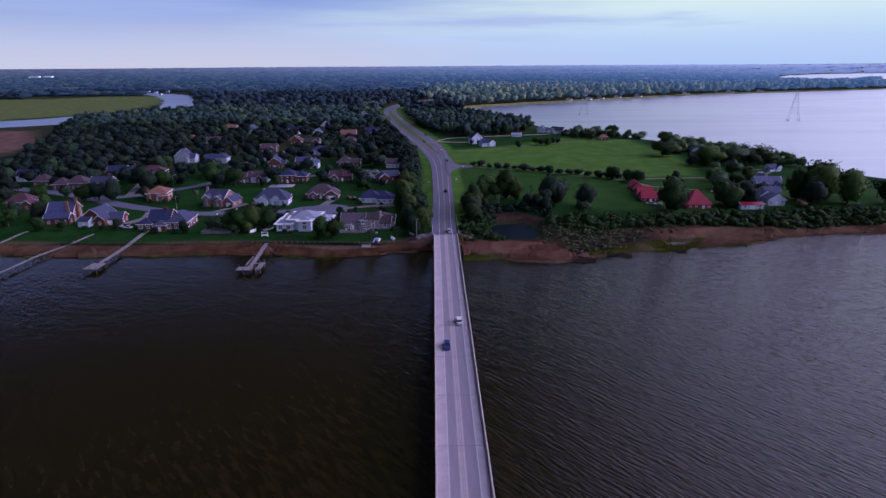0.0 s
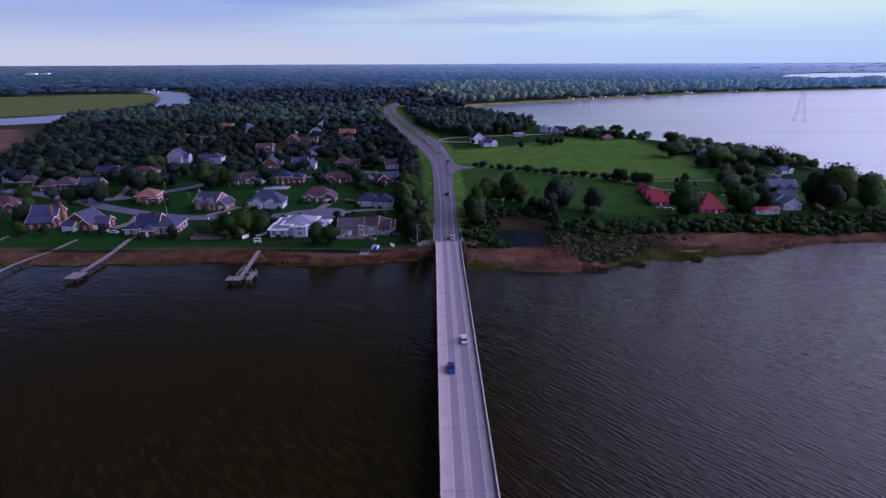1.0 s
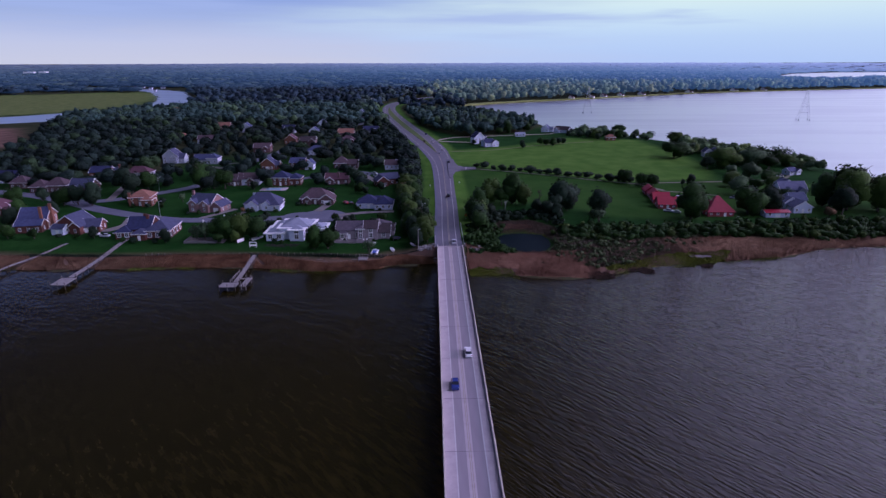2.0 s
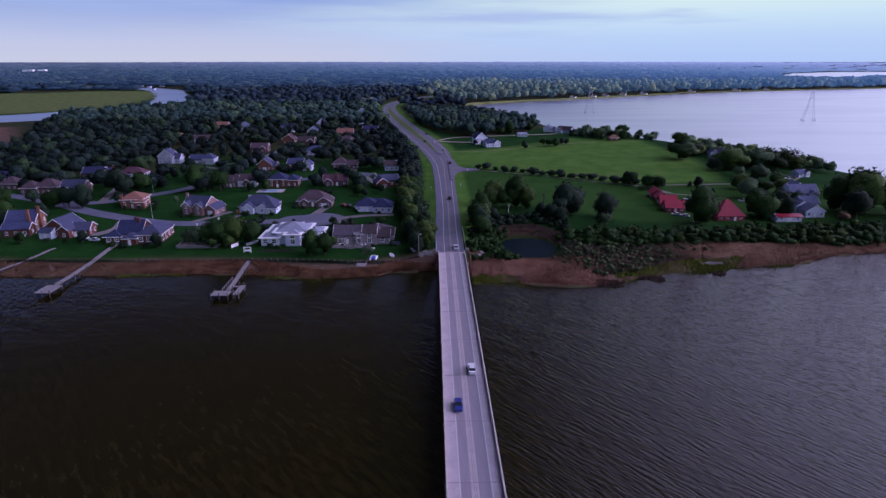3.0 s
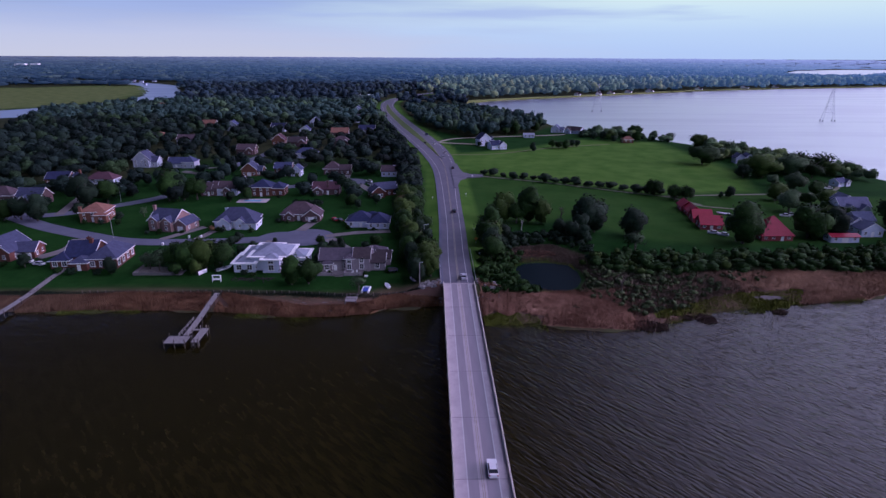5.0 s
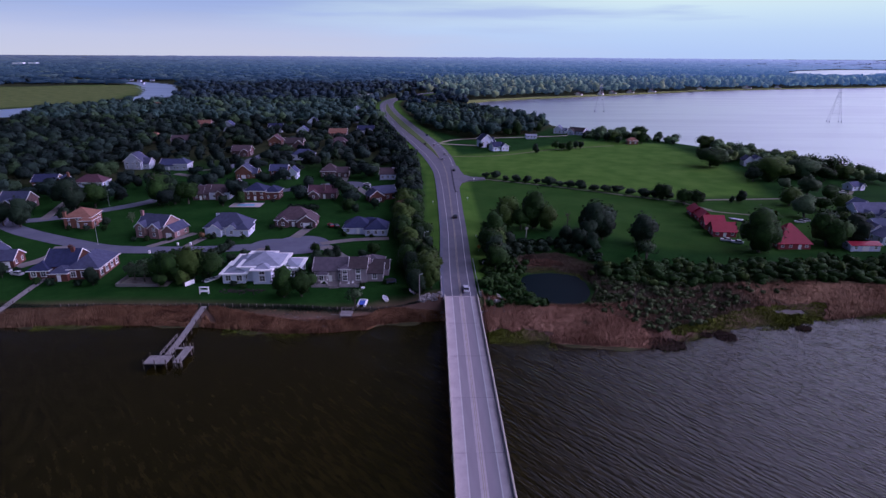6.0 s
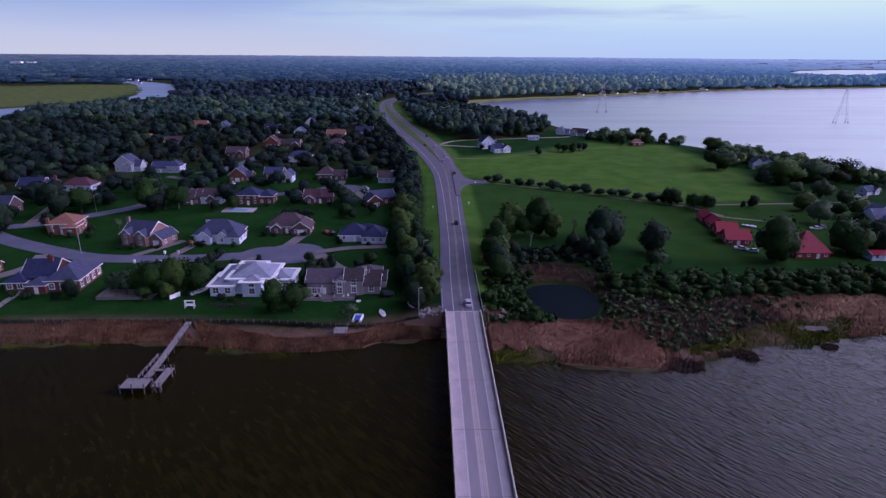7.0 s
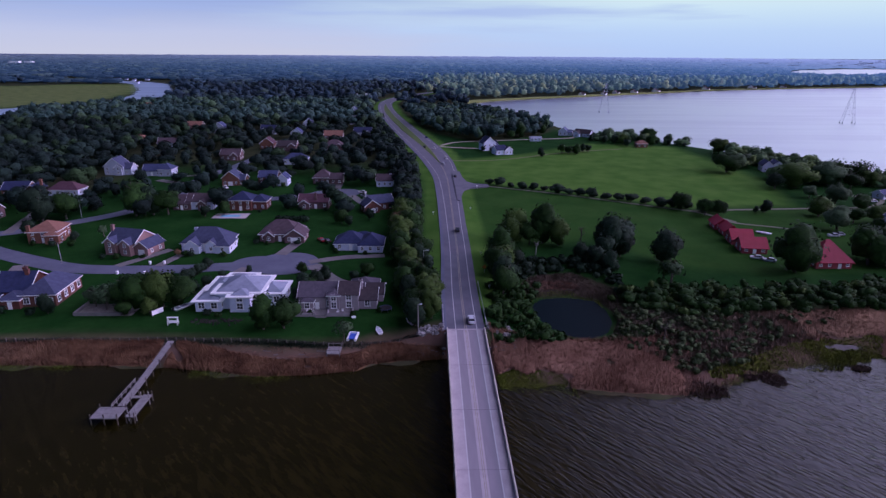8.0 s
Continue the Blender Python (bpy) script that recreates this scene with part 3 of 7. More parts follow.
def land_height(x, y):
    fx, fy = np.array(FRONT[:-1]).T
    s = y - np.interp(x, fx, fy)
    s = np.minimum(s, np.where((x > 300) & (y < 700), 350 - x, 1e9))
    wob = 1.6 * np.sin(x * 0.21 + 1.3 * np.sin(x * 0.083)) + 0.9 * np.sin(x * 0.53 + y * 0.3)
    z = np.interp(s + wob * np.clip(1 - np.abs(s) / 15, 0, 1), [-60, -12, 0, 3, 13, 24], [-4, -1.2, 0.0, 0.35, 1.5, 2.0])
    for ring in (LAKE, LAKE_FAR):
        d = -signed(x, y, ring)
        z = np.minimum(z, np.interp(d, [-40, 0, 6, 30], [-4, -0.05, 1.0, 2.0]))
    z = np.where((inside(x, y, LAKE)) & (z > 0), -1, z)
    m = signed(x, y, MARSH)
    z = np.where(m > 0, np.minimum(z, np.interp(m, [0, 15], [2.0, 0.45])), z)
    d, a = seg_dist(x, y, CREEK)
    half = np.interp(a, range(len(CREEK)), CREEK_W) * 0.5
    z = np.minimum(z, np.interp(d - half, [-15, 0, 4, 14], [-2.5, -0.05, 0.5, 2.0]))
    z = np.minimum(z, np.interp(-signed(x, y, POND_RING), [-4, 0, 2.5, 6], [0.1, 0.9, 1.4, 2.0]))
    d, a = seg_dist(x, y, ROAD)
    bank = np.interp(a, range(len(ROAD)), ROAD_Z) - 0.12 - np.maximum(d - np.interp(a, range(len(ROAD)), ROAD_W) - 1.5, 0) * 0.22
    z = np.where(y > -1, np.maximum(z, np.where(d < 40, bank, -9)), z)
    far = np.hypot(x, y + 150)
    rise = 34 * np.clip((far - 2500) / 2350, 0, 1.05) ** 1.6
    return z + rise * np.clip((-signed(x, y, LAKE_FAR) - 30) / 500, 0, 1)


def ground_z(x, y):
    return float(land_height(np.array([float(x)]), np.array([float(y)]))[0])


def lines(fine0, fine1, step, low, high, grow):
    out = list(np.arange(fine0, fine1, step))
    s = step
    while out[-1] < high:
        s *= grow
        out.append(out[-1] + s)
    s = step
    while out[0] > low:
        s *= grow
        out.insert(0, out[0] - s)
    return np.array(out)


def build_ground():
    xs, ys = lines(-260, 290, 2.8, -4900, 4900, 1.07), lines(-40, 300, 2.8, -900, 4800, 1.04)
    gx, gy = np.meshgrid(xs, ys)
    x, y = gx.ravel(), gy.ravel()
    z = land_height(x, y)
    nx, ny = len(xs), len(ys)
    i = (np.arange(ny - 1)[:, None] * nx + np.arange(nx - 1)).ravel()
    faces = np.stack([i, i + 1, i + nx + 1, i + nx], 1)
    me = quick_mesh("ground", np.stack([x, y, z], 1), faces, GROUND)
    me.shade_smooth()
    woods = np.clip((y - 210) / 60, 0, 1) * (x < -8 - np.clip(y - 250, 0, 400) * 0.13)
    woods = np.maximum(woods, np.clip((-x - 175) / 20, 0, 1) * np.clip((y - 150) / 20, 0, 1))
    woods = np.maximum(woods, np.clip((y - 420) / 40, 0, 1))
    woods = np.maximum(woods, np.clip(signed(x, y, RIGHT_WOODS) / 6 + 0.5, 0, 1))
    woods = np.maximum(woods, np.clip(signed(x, y, THICKET) / 4 + 0.5, 0, 1))
    woods = np.maximum(woods, np.clip((z < -0.1) * 1.0, 0, 1))
    marsh = np.clip(signed(x, y, MARSH) / 10 + 0.6, 0, 1)
    fx, fy = np.array(FRONT[:-1]).T
    s = y - np.interp(x, fx, fy)
    soil = np.clip(1.25 - np.abs(s - 6) / 8, 0, 1) * (x < 300)
    soil = np.maximum(soil, 0.4 * np.clip(signed(x, y, MUD) / 3 + 0.5, 0, 1))
    woods = np.maximum(woods, np.clip(signed(x, y, MUD) / 3 + 0.7, 0, 1))
    soil = np.maximum(soil, np.clip(signed(x, y, BROWN) / 10 + 0.6, 0, 1))
    soil = np.maximum(soil, 0.45 * marsh)
    marsh = np.maximum(marsh, 0.68 * np.clip(signed(x, y, FIELD) / 12 + 0.5, 0, 1))
    d, a = seg_dist(x, y, ROAD)
    verge = np.clip(1 - (d - np.interp(a, range(len(ROAD)), ROAD_W) - 5.5) / 3.5, 0, 1) * (y > 14)
    marsh = np.maximum(marsh, 0.6 * verge)
    marsh = np.maximum(marsh, 0.19 * np.clip(signed(x, y, PASTURE) / 8 + 0.5, 0, 1))
    woods = woods * (1 - np.minimum(1, marsh * 2))
    col = np.stack([woods, marsh, soil, np.ones_like(x)], 1)
    attr = me.attributes.new("cover", "FLOAT_COLOR", "POINT")
    attr.data.foreach_set("color", col.astype(np.float32).ravel())
    tagged(new("ground", me), "green lawns, fields and wooded ground reaching the horizon", "ground", kind="structure")


FIELD = [(8, 205), (22, 190), (62, 168), (112, 134), (168, 140), (186, 200), (188, 250), (184, 330), (120, 345), (60, 290), (10, 268)]
PASTURE = [(8, 66), (56, 84), (80, 50), (104, 46), (200, 54), (300, 64), (290, 110), (190, 135), (112, 132), (20, 186), (8, 200)]
RIGHT_WOODS = [(-30, 470), (-2, 402), (30, 345), (58, 372), (88, 392), (112, 440), (92, 462), (56, 486), (18, 524), (-20, 572), (-52, 625), (-46, 560)]
LOW_WOODS = [(-50, 640), (-15, 590), (20, 545), (60, 508), (95, 480), (104, 560), (76, 640), (36, 690), (-36, 715)]
THICKET = [(44, 24), (62, 33), (90, 31), (130, 34), (200, 40), (260, 48), (260, 28), (200, 18), (160, 15), (120, 17), (85, 14), (60, 12)]
MUD = [(17, 30), (24, 42), (38, 46), (48, 34), (46, 22), (44, 8), (41, 4), (46, 14), (42, 26), (34, 31), (24, 29)]
build_ground()

water = Shape().face((-5000, -1200, 0), (5000, -1200, 0), (5000, 4900, 0), (-5000, 4900, 0))
tagged(new("water", water.mesh("water", WATER)), "dark brown rippled river and lake water", "water", kind="structure")
lake = Shape().face(*[(x, y, 0.012) for x, y in LAKE])
tagged(new("lake", lake.mesh("lake", CALM)), "calm pale lake water mirroring the sky", "water", kind="structure")
far_lake = Shape().face(*[(x, y, 0.012) for x, y in LAKE_FAR])
tagged(new("far_lake", far_lake.mesh("far_lake", CALM)), "pale strip of distant lake water", "water", kind="structure")
pond = Shape().face(*[(32 + (x - 32) * 1.1, 15 + (y - 15) * 1.1, 0.9) for x, y in POND_RING])
tagged(new("pond", pond.mesh("pond", POND)), "still dark green pond beside the reeds", "pond", kind="structure")


# grassy bank along the far lake shore
FAR_BANK = [(8, 690), (30, 745), (51, 765), (115, 828), (254, 912), (420, 1014), (635, 1138), (1071, 1285), (1500, 1420)]


# ---- roads and streets ----
def smooth_line(points, step=4.0):
    """A Catmull-Rom line through the points (tuples of any length), sampled about every step metres."""
    p = [np.array(q, float) for q in points]
    p = [2 * p[0] - p[1]] + p + [2 * p[-1] - p[-2]]
    out = []
    for a, b, c, d in zip(p, p[1:], p[2:], p[3:]):
        n = max(2, int(np.linalg.norm((c - b)[:2]) / step))
        for t in np.arange(n) / n:
            out.append(0.5 * (2 * b + (c - a) * t + (2 * a - 5 * b + 4 * c - d) * t * t + (3 * b - a - 3 * c + d) * t ** 3))
    return out + [p[-2]]


def strip(points, left, right, lift, thick=0.0, dash=None):
    """A ribbon along points (x, y, z): left and right are distances from the line, numbers or lists."""
    n = len(points)
    xy = np.array([q[:2] for q in points])
    t = np.gradient(xy, axis=0)
    t /= np.linalg.norm(t, axis=1)[:, None]
    side = np.stack([t[:, 1], -t[:, 0]], 1)
    a, b = xy + side * np.reshape(left, (-1, 1)), xy + side * np.reshape(right, (-1, 1))
    s = Shape()
    run = 0.0
    for i in range(n - 1):
        run += float(np.hypot(*(xy[i + 1] - xy[i])))
        if dash and run % (dash[0] + dash[1]) > dash[0]:
            continue
        z0, z1 = points[i][2] + lift, points[i + 1][2] + lift
        quad = [(*a[i], z0), (*b[i], z0), (*b[i + 1], z1), (*a[i + 1], z1)]
        if thick:
            s.solid([(x, y, z - thick) for x, y, z in quad], quad)
        else:
            s.face(*quad)
    return s


bank_line = smooth_line([(x, y, 0.5) for x, y in FAR_BANK], 12.0)
bank_wide = 16 + 4 * np.sin(np.arange(len(bank_line)) * 0.7) + np.interp([q[0] for q in bank_line], [8, 120, 300, 600], [14, 4, 0, -3])
tagged(new("bank", strip(bank_line, -bank_wide, -4.5, 1.35, 1.6).mesh("bank", BANK)), "yellow-green grassy bank behind the far lake shore", "bank", kind="structure")
tagged(new("bank", strip(bank_line, -4.5, 2.5, 0.3, 0.7).mesh("bank", BANK)), "yellow-green grassy bank on the far lake shore", "bank", kind="structure")
LAKE_END = [(4, 676), (14, 690), (24, 716), (40, 748), (56, 768), (84, 800), (70, 806), (44, 792), (20, 762), (6, 728), (-4, 700)]
marsh_end = Shape().solid([(x, y, -0.4) for x, y in LAKE_END], [(x, y, 0.86) for x, y in LAKE_END])
tagged(new("lake_marsh", marsh_end.mesh("lake_marsh", BANK)), "yellow-green marsh grass at the end of the lake", "marsh", kind="structure")
creek_line = smooth_line([(x, y, 0.0) for x, y in CREEK], 25.0)
creek_half = np.interp([q[1] for q in creek_line], [q[1] for q in CREEK], CREEK_W) / 2 + 9
tagged(new("creek", strip(creek_line, -creek_half, creek_half, 0.012).mesh("creek", CALM)), "pale winding creek between marsh and woods", "water", kind="structure")
road_line = smooth_line([(x, y, z) for (x, y), z in zip(ROAD, ROAD_Z)])
road_half = [float(np.interp(q[1], [p[1] for p in ROAD], ROAD_W)) for q in road_line]
half = np.array(road_half)
road = tagged(new("road", strip(road_line, -half, half, 0.0).mesh("road", ASPHALT)), "grey asphalt highway with worn lane markings", "road", kind="structure")
part("shoulder", strip(road_line, -half - 1.0, -half + 0.1, 0.03), STREET, road, "pale paved shoulder")
part("edge_line", strip(road_line, half - 2.2, half - 2.02, 0.05), WHITE_LINE, road, "white edge line")
part("edge_line", strip(road_line, -half + 2.28, -half + 2.46, 0.05), WHITE_LINE, road, "white edge line")
near_road = [q for q in road_line if q[1] < 250]
part("centre_line", strip(near_road, -0.3, -0.12, 0.05), YELLOW_LINE, road, "yellow centre line")
part("centre_line", strip(near_road, 0.12, 0.3, 0.05), YELLOW_LINE, road, "yellow centre line")
median = [q for q in road_line if 252 < q[1] < 720]
mw = np.interp([q[1] for q in median], [252, 300, 420, 620, 720], [0.1, 1.6, 3.6, 3.4, 0.4])
part("median", strip(median, -mw, mw, 0.16, 0.14), mat("median_grass", (0.05, 0.095, 0.014), (0.085, 0.135, 0.024), 0.2, 0.95, 0.2, 0.2), road, "mown grass median")
part("centre_line", strip(median, -mw - 0.5, -mw - 0.3, 0.05), YELLOW_LINE, road)
part("centre_line", strip(median, mw + 0.3, mw + 0.5, 0.05), YELLOW_LINE, road)


def lane(name, points, width, material, label, lift=0.07, cap=0.0):
    line = smooth_line([(x, y, 0) for x, y in points], 3.0)
    line = [np.array([q[0], q[1], max(ground_z(q[0], q[1]), 1.6)]) for q in line]
    s = strip(line, -width / 2, width / 2, lift, 0.06)
    if cap:
        x, y, z = line[-1]
        ring = [(x + cap * math.cos(i * 0.2618), y + cap * math.sin(i * 0.2618), z + lift + 0.004) for i in range(24)]
        s.solid([(a, b, c - 0.06) for a, b, c in ring], ring)
        x, y, z = line[-4]
        ring = [(x + 0.8 * cap * math.cos(i * 0.2618), y + 0.8 * cap * math.sin(i * 0.2618), z + lift + 0.009) for i in range(24)]
        s.solid([(a, b, c - 0.06) for a, b, c in ring], ring)
    return tagged(new(name, s.mesh(name, material)), label, "road", kind="structure")


lane("street", [(-260, 118), (-225, 104), (-197, 88), (-175, 73), (-150, 60), (-128, 51.5), (-98, 51), (-80, 53.5), (-60, 57)], 8.0, STREET, "pale grey residential street ending in a turning circle", cap=11.5)
lane("street", [(-260, 118), (-225, 104), (-200, 92), (-182, 92.5), (-167, 105), (-149, 126), (-144, 150), (-143, 178), (-140, 215), (-133, 250), (-128, 300), (-126, 390)], 7.5, STREET, "pale grey residential street winding between lawns", lift=0.09)
lane("street", [(-143, 165), (-120, 158), (-95, 150), (-75, 160), (-55, 166)], 7.0, STREET, "short residential street with a turning circle", lift=0.11, cap=9.0)
mouth = [(5.6, 146), (6.9, 158), (8.6, 169), (12.5, 176), (23, 179.6), (23, 185.0), (15, 186.5), (11.2, 192), (9.6, 204), (8.6, 222), (4, 222), (4, 146)]
mouth = Shape().solid([(x, y, 2.0) for x, y in mouth], [(x, y, 2.74 - 0.006 * (y - 180) * (y < 180)) for x, y in mouth])
tagged(new("side_road", mouth.mesh("side_road", ASPHALT)), "asphalt turn-off onto the field lane", "road", kind="structure")
TRODDEN = mat("worn_lane_gravel", (0.11, 0.115, 0.075), (0.17, 0.17, 0.12), 0.5, 0.95, 0.3, 0.2)
lane("farm_lane", [(22, 183), (61, 162.5), (97.8, 138.7), (115.5, 128), (121.6, 118), (126, 110)], 2.2, TRODDEN, "pale gravel lane across the grass")
lane("farm_lane", [(113, 129), (136, 131.5), (173, 134), (199, 136), (209, 139.5), (219, 147), (224, 155), (221, 161), (213, 160)], 2.2, TRODDEN, "pale gravel lane across the grass", lift=0.08)
lane("farm_lane", [(121, 117), (125, 108.7), (138, 102.6), (150, 96)], 1.8, TRODDEN, "pale gravel lane across the grass", lift=0.085)
lane("farm_lane", [(-2, 326), (20, 319), (36, 316)], 3.5, GRAVEL, "pale gravel lane to the lakeside house", lift=0.1)
lane("farm_lane", [(-3, 330), (15, 352), (57, 364), (107, 376), (116, 382)], 3.5, GRAVEL, "pale gravel lane to the lakeside house", lift=0.09)
lane("farm_lane", [(0, 262), (40, 268), (92, 300), (140, 318)], 2.5, mat("mown_track", (0.09, 0.12, 0.035), (0.13, 0.15, 0.05), 0.3, 0.95), "faint mown track across the field")
for pts, w in (([(-117, 54), (-112, 62), (-106, 72)], 3.5), ([(-103, 54), (-100, 66)], 3.2), ([(-64, 66), (-61, 80)], 4.5), ([(-52, 58), (-40, 63), (-26, 65)], 4.0), ([(-50, 55), (-40, 40), (-28, 33)], 5.0),
               ([(-150, 55), (-147, 42), (-152, 32)], 5.0), ([(-133, 48), (-133, 34), (-140, 30)], 4.5), ([(-50, 160), (-42, 142), (-36, 128)], 4.0), ([(-60, 175), (-60, 186)], 4.0), ([(-145, 140), (-128, 137)], 4.0),
               ([(-144, 185), (-165, 197)], 5.0), ([(-180, 92), (-196, 150)], 4.0), ([(-140, 215), (-160, 205)], 4.0), ([(-72, 52), (-76, 42), (-80, 36)], 4.5)):
    lane("driveway", pts, w, DRIVE, "worn concrete driveway beside a lawn", lift=0.13)


# ---- the bridge ----
def build_bridge():
    b = thing("bridge", Matrix(), "long pale concrete road bridge on pile bents", "bridge", kind="structure")
    span, z = 18.0, 4.2
    deck = Shape().box(-4.9, 4.9, 0.06, span - 0.06, -0.75, 0.0).mesh("deck_span", CONCRETE)
    wall = Shape().solid([(-0.2, 0.03, -0.9), (0.2, 0.03, -0.9), (0.2, span - 0.03, -0.9), (-0.2, span - 0.03, -0.9)],
                         [(-0.13, 0.03, 0.82), (0.13, 0.03, 0.82), (0.13, span - 0.03, 0.82), (-0.13, span - 0.03, 0.82)]).mesh("parapet", PARAPET)
    joint = Shape().box(-4.75, 4.75, -0.03, 0.03, -0.02, 0.012).mesh("expansion_joint", TRACK)
    wear = Shape()
    for x0, x1 in ((-2.45, -0.72), (0.6, 2.72)):
        wear.box(x0, x1, 0.06, span - 0.06, 0.0, 0.006)
    wear = wear.mesh("wheel_track", TRACK)
    line = Shape().box(2.78, 2.95, 0.06, span - 0.06, 0.0, 0.009).box(-2.7, -2.53, 0.06, span - 0.06, 0.0, 0.009).mesh("edge_line", WHITE_LINE)
    mid = Shape().box(-0.22, -0.1, 0.06, span - 0.06, 0.0, 0.009).box(0.1, 0.22, 0.06, span - 0.06, 0.0, 0.009).mesh("centre_line", YELLOW_LINE)
    bent = Shape().box(-5.2, 5.2, -0.6, 0.6, -1.7, -0.76).mesh("bent_cap", PILE)
    column = Shape().rod((0, 0, -9.0), (0, 0, -1.7), 0.42, 0.42, 10).mesh("pile", PILE)
    for i in range(1, 46):
        y = -span * i
        for me, x in ((deck, 0), (wall, -4.85), (wall, 4.85), (wear, 0), (line, 0), (mid, 0)):
            part(me.name.split(".")[0], me, None, b).location = (x, y, z)
        part("expansion_joint", joint, None, b).location = (0, y, z)
        cap = part("bent_cap", bent, None, b)
        cap.location = (0, y, z)
        for x in (-4.0, -1.35, 1.35, 4.0):
            part("pile", column, None, cap).location = (x, 0, 0)
    part("abutment", Shape().box(-5.6, 5.6, -1.2, 2.0, -2.5, 4.0), PILE, b, "stained concrete abutment wall")
    part("approach_slab", Shape().box(-4.9, 4.9, -0.02, 0.5, 3.7, 4.26), CONCRETE, b, "pale concrete approach slab")


build_bridge()


def guard_rail(x, y0, y1):
    g = thing("guard_rail", pose(x, y0, 0), "galvanised steel guard rail beside the bridge approach", "guard rail", "guard rails at the bridge")
    n = int((y1 - y0) / 2)
    z = [float(np.interp(y0 + i * 2, [p[1] for p in ROAD], ROAD_Z)) for i in range(n + 1)]
    rail = Shape()
    for i in range(n):
        rail.solid([(-0.05, i * 2, z[i] + 0.5), (0.05, i * 2, z[i] + 0.5), (0.05, i * 2, z[i] + 0.82), (-0.05, i * 2, z[i] + 0.82)],
                   [(-0.05, i * 2 + 2, z[i + 1] + 0.5), (0.05, i * 2 + 2, z[i + 1] + 0.5), (0.05, i * 2 + 2, z[i + 1] + 0.82), (-0.05, i * 2 + 2, z[i + 1] + 0.82)])
    part("rail", rail, STEEL, g)
    for i in range(n + 1):
        part("post", Shape().box(-0.08, 0.08, i * 2 - 0.06, i * 2 + 0.06, z[i] - 1.2, z[i] + 0.75), STEEL, g)


guard_rail(5.6, 1, 33)
guard_rail(-5.7, 1, 15)


# ---- houses ----
PANE = Shape().box(-0.45, 0.45, -0.085, -0.06, 0.12, 1.33).mesh("pane", GLASS)
FRAME = Shape().box(-0.6, 0.6, -0.07, 0.05, 0, 1.45).box(-0.04, 0.04, -0.1, -0.06, 0.05, 1.4).box(-0.5, 0.5, -0.1, -0.06, 0.69, 0.76).box(-0.68, 0.68, -0.14, 0.0, -0.07, 0.02).mesh("window", WHITE_PAINT)
DOOR = Shape().box(-0.6, 0.6, -0.07, 0.05, 0, 2.2).mesh("door", WHITE_PAINT)
GARAGE = Shape().box(-1.3, 1.3, -0.06, 0.05, 0, 2.2).mesh("garage_door", WHITE_PAINT)
HOUSES = []


def hip(s, x0, x1, y0, y1, z, pitch, thick=0.22):
    w, d = x1 - x0, y1 - y0
    h = min(w, d) / 2 * pitch
    if w >= d:
        r0, r1 = (x0 + d / 2, (y0 + y1) / 2, z + h), (x1 - d / 2, (y0 + y1) / 2, z + h)
    else:
        r0, r1 = ((x0 + x1) / 2, y0 + w / 2, z + h), ((x0 + x1) / 2, y1 - w / 2, z + h)
    a, b, c, e = (x0, y0, z), (x1, y0, z), (x1, y1, z), (x0, y1, z)
    if w >= d:
        s.face(a, b, r1, r0).face(b, c, r1).face(c, e, r0, r1).face(e, a, r0)
    else:
        s.face(a, b, r0).face(b, c, r1, r0).face(c, e, r1).face(e, a, r0, r1)
    s.solid([(x, y, q - thick) for x, y, q in (a, b, c, e)], [(x, y, q - 0.01) for x, y, q in (a, b, c, e)])
    return h


def gable(s, x0, x1, y0, y1, z, pitch, axis, over=0.45, thick=0.2):
    w, d = x1 - x0, y1 - y0
    if axis == "x":
        h = d / 2 * pitch
        m = (y0 + y1) / 2
        for ya in (y0 - over, y1 + over):
            za = z - over * pitch
            p = [(x0 - over, ya, za), (x1 + over, ya, za), (x1 + over, m, z + h), (x0 - over, m, z + h)]
            s.solid(p, [(x, y, q + thick) for x, y, q in p])
    else:
        h = w / 2 * pitch
        m = (x0 + x1) / 2
        for xa in (x0 - over, x1 + over):
            za = z - over * pitch
            p = [(xa, y0 - over, za), (xa, y1 + over, za), (m, y1 + over, z + h), (m, y0 - over, z + h)]
            s.solid(p, [(x, y, q + thick) for x, y, q in p])
    return h


def frame_ring(x0, x1, y0, y1, t, z0, z1):
    """A flat rectangular frame, t wide, from z0 to z1."""
    s = Shape()
    out = [(x0, y0), (x1, y0), (x1, y1), (x0, y1)]
    ins = [(x0 + t, y0 + t), (x1 - t, y0 + t), (x1 - t, y1 - t), (x0 + t, y1 - t)]
    s.v = [(*p, z) for z in (z0, z1) for p in out + ins]
    for i in range(4):
        j = (i + 1) % 4
        s.f += [(i, j, 8 + j, 8 + i), (4 + j, 4 + i, 12 + i, 12 + j), (8 + i, 8 + j, 12 + j, 12 + i), (j, i, 4 + i, 4 + j)]
    return s


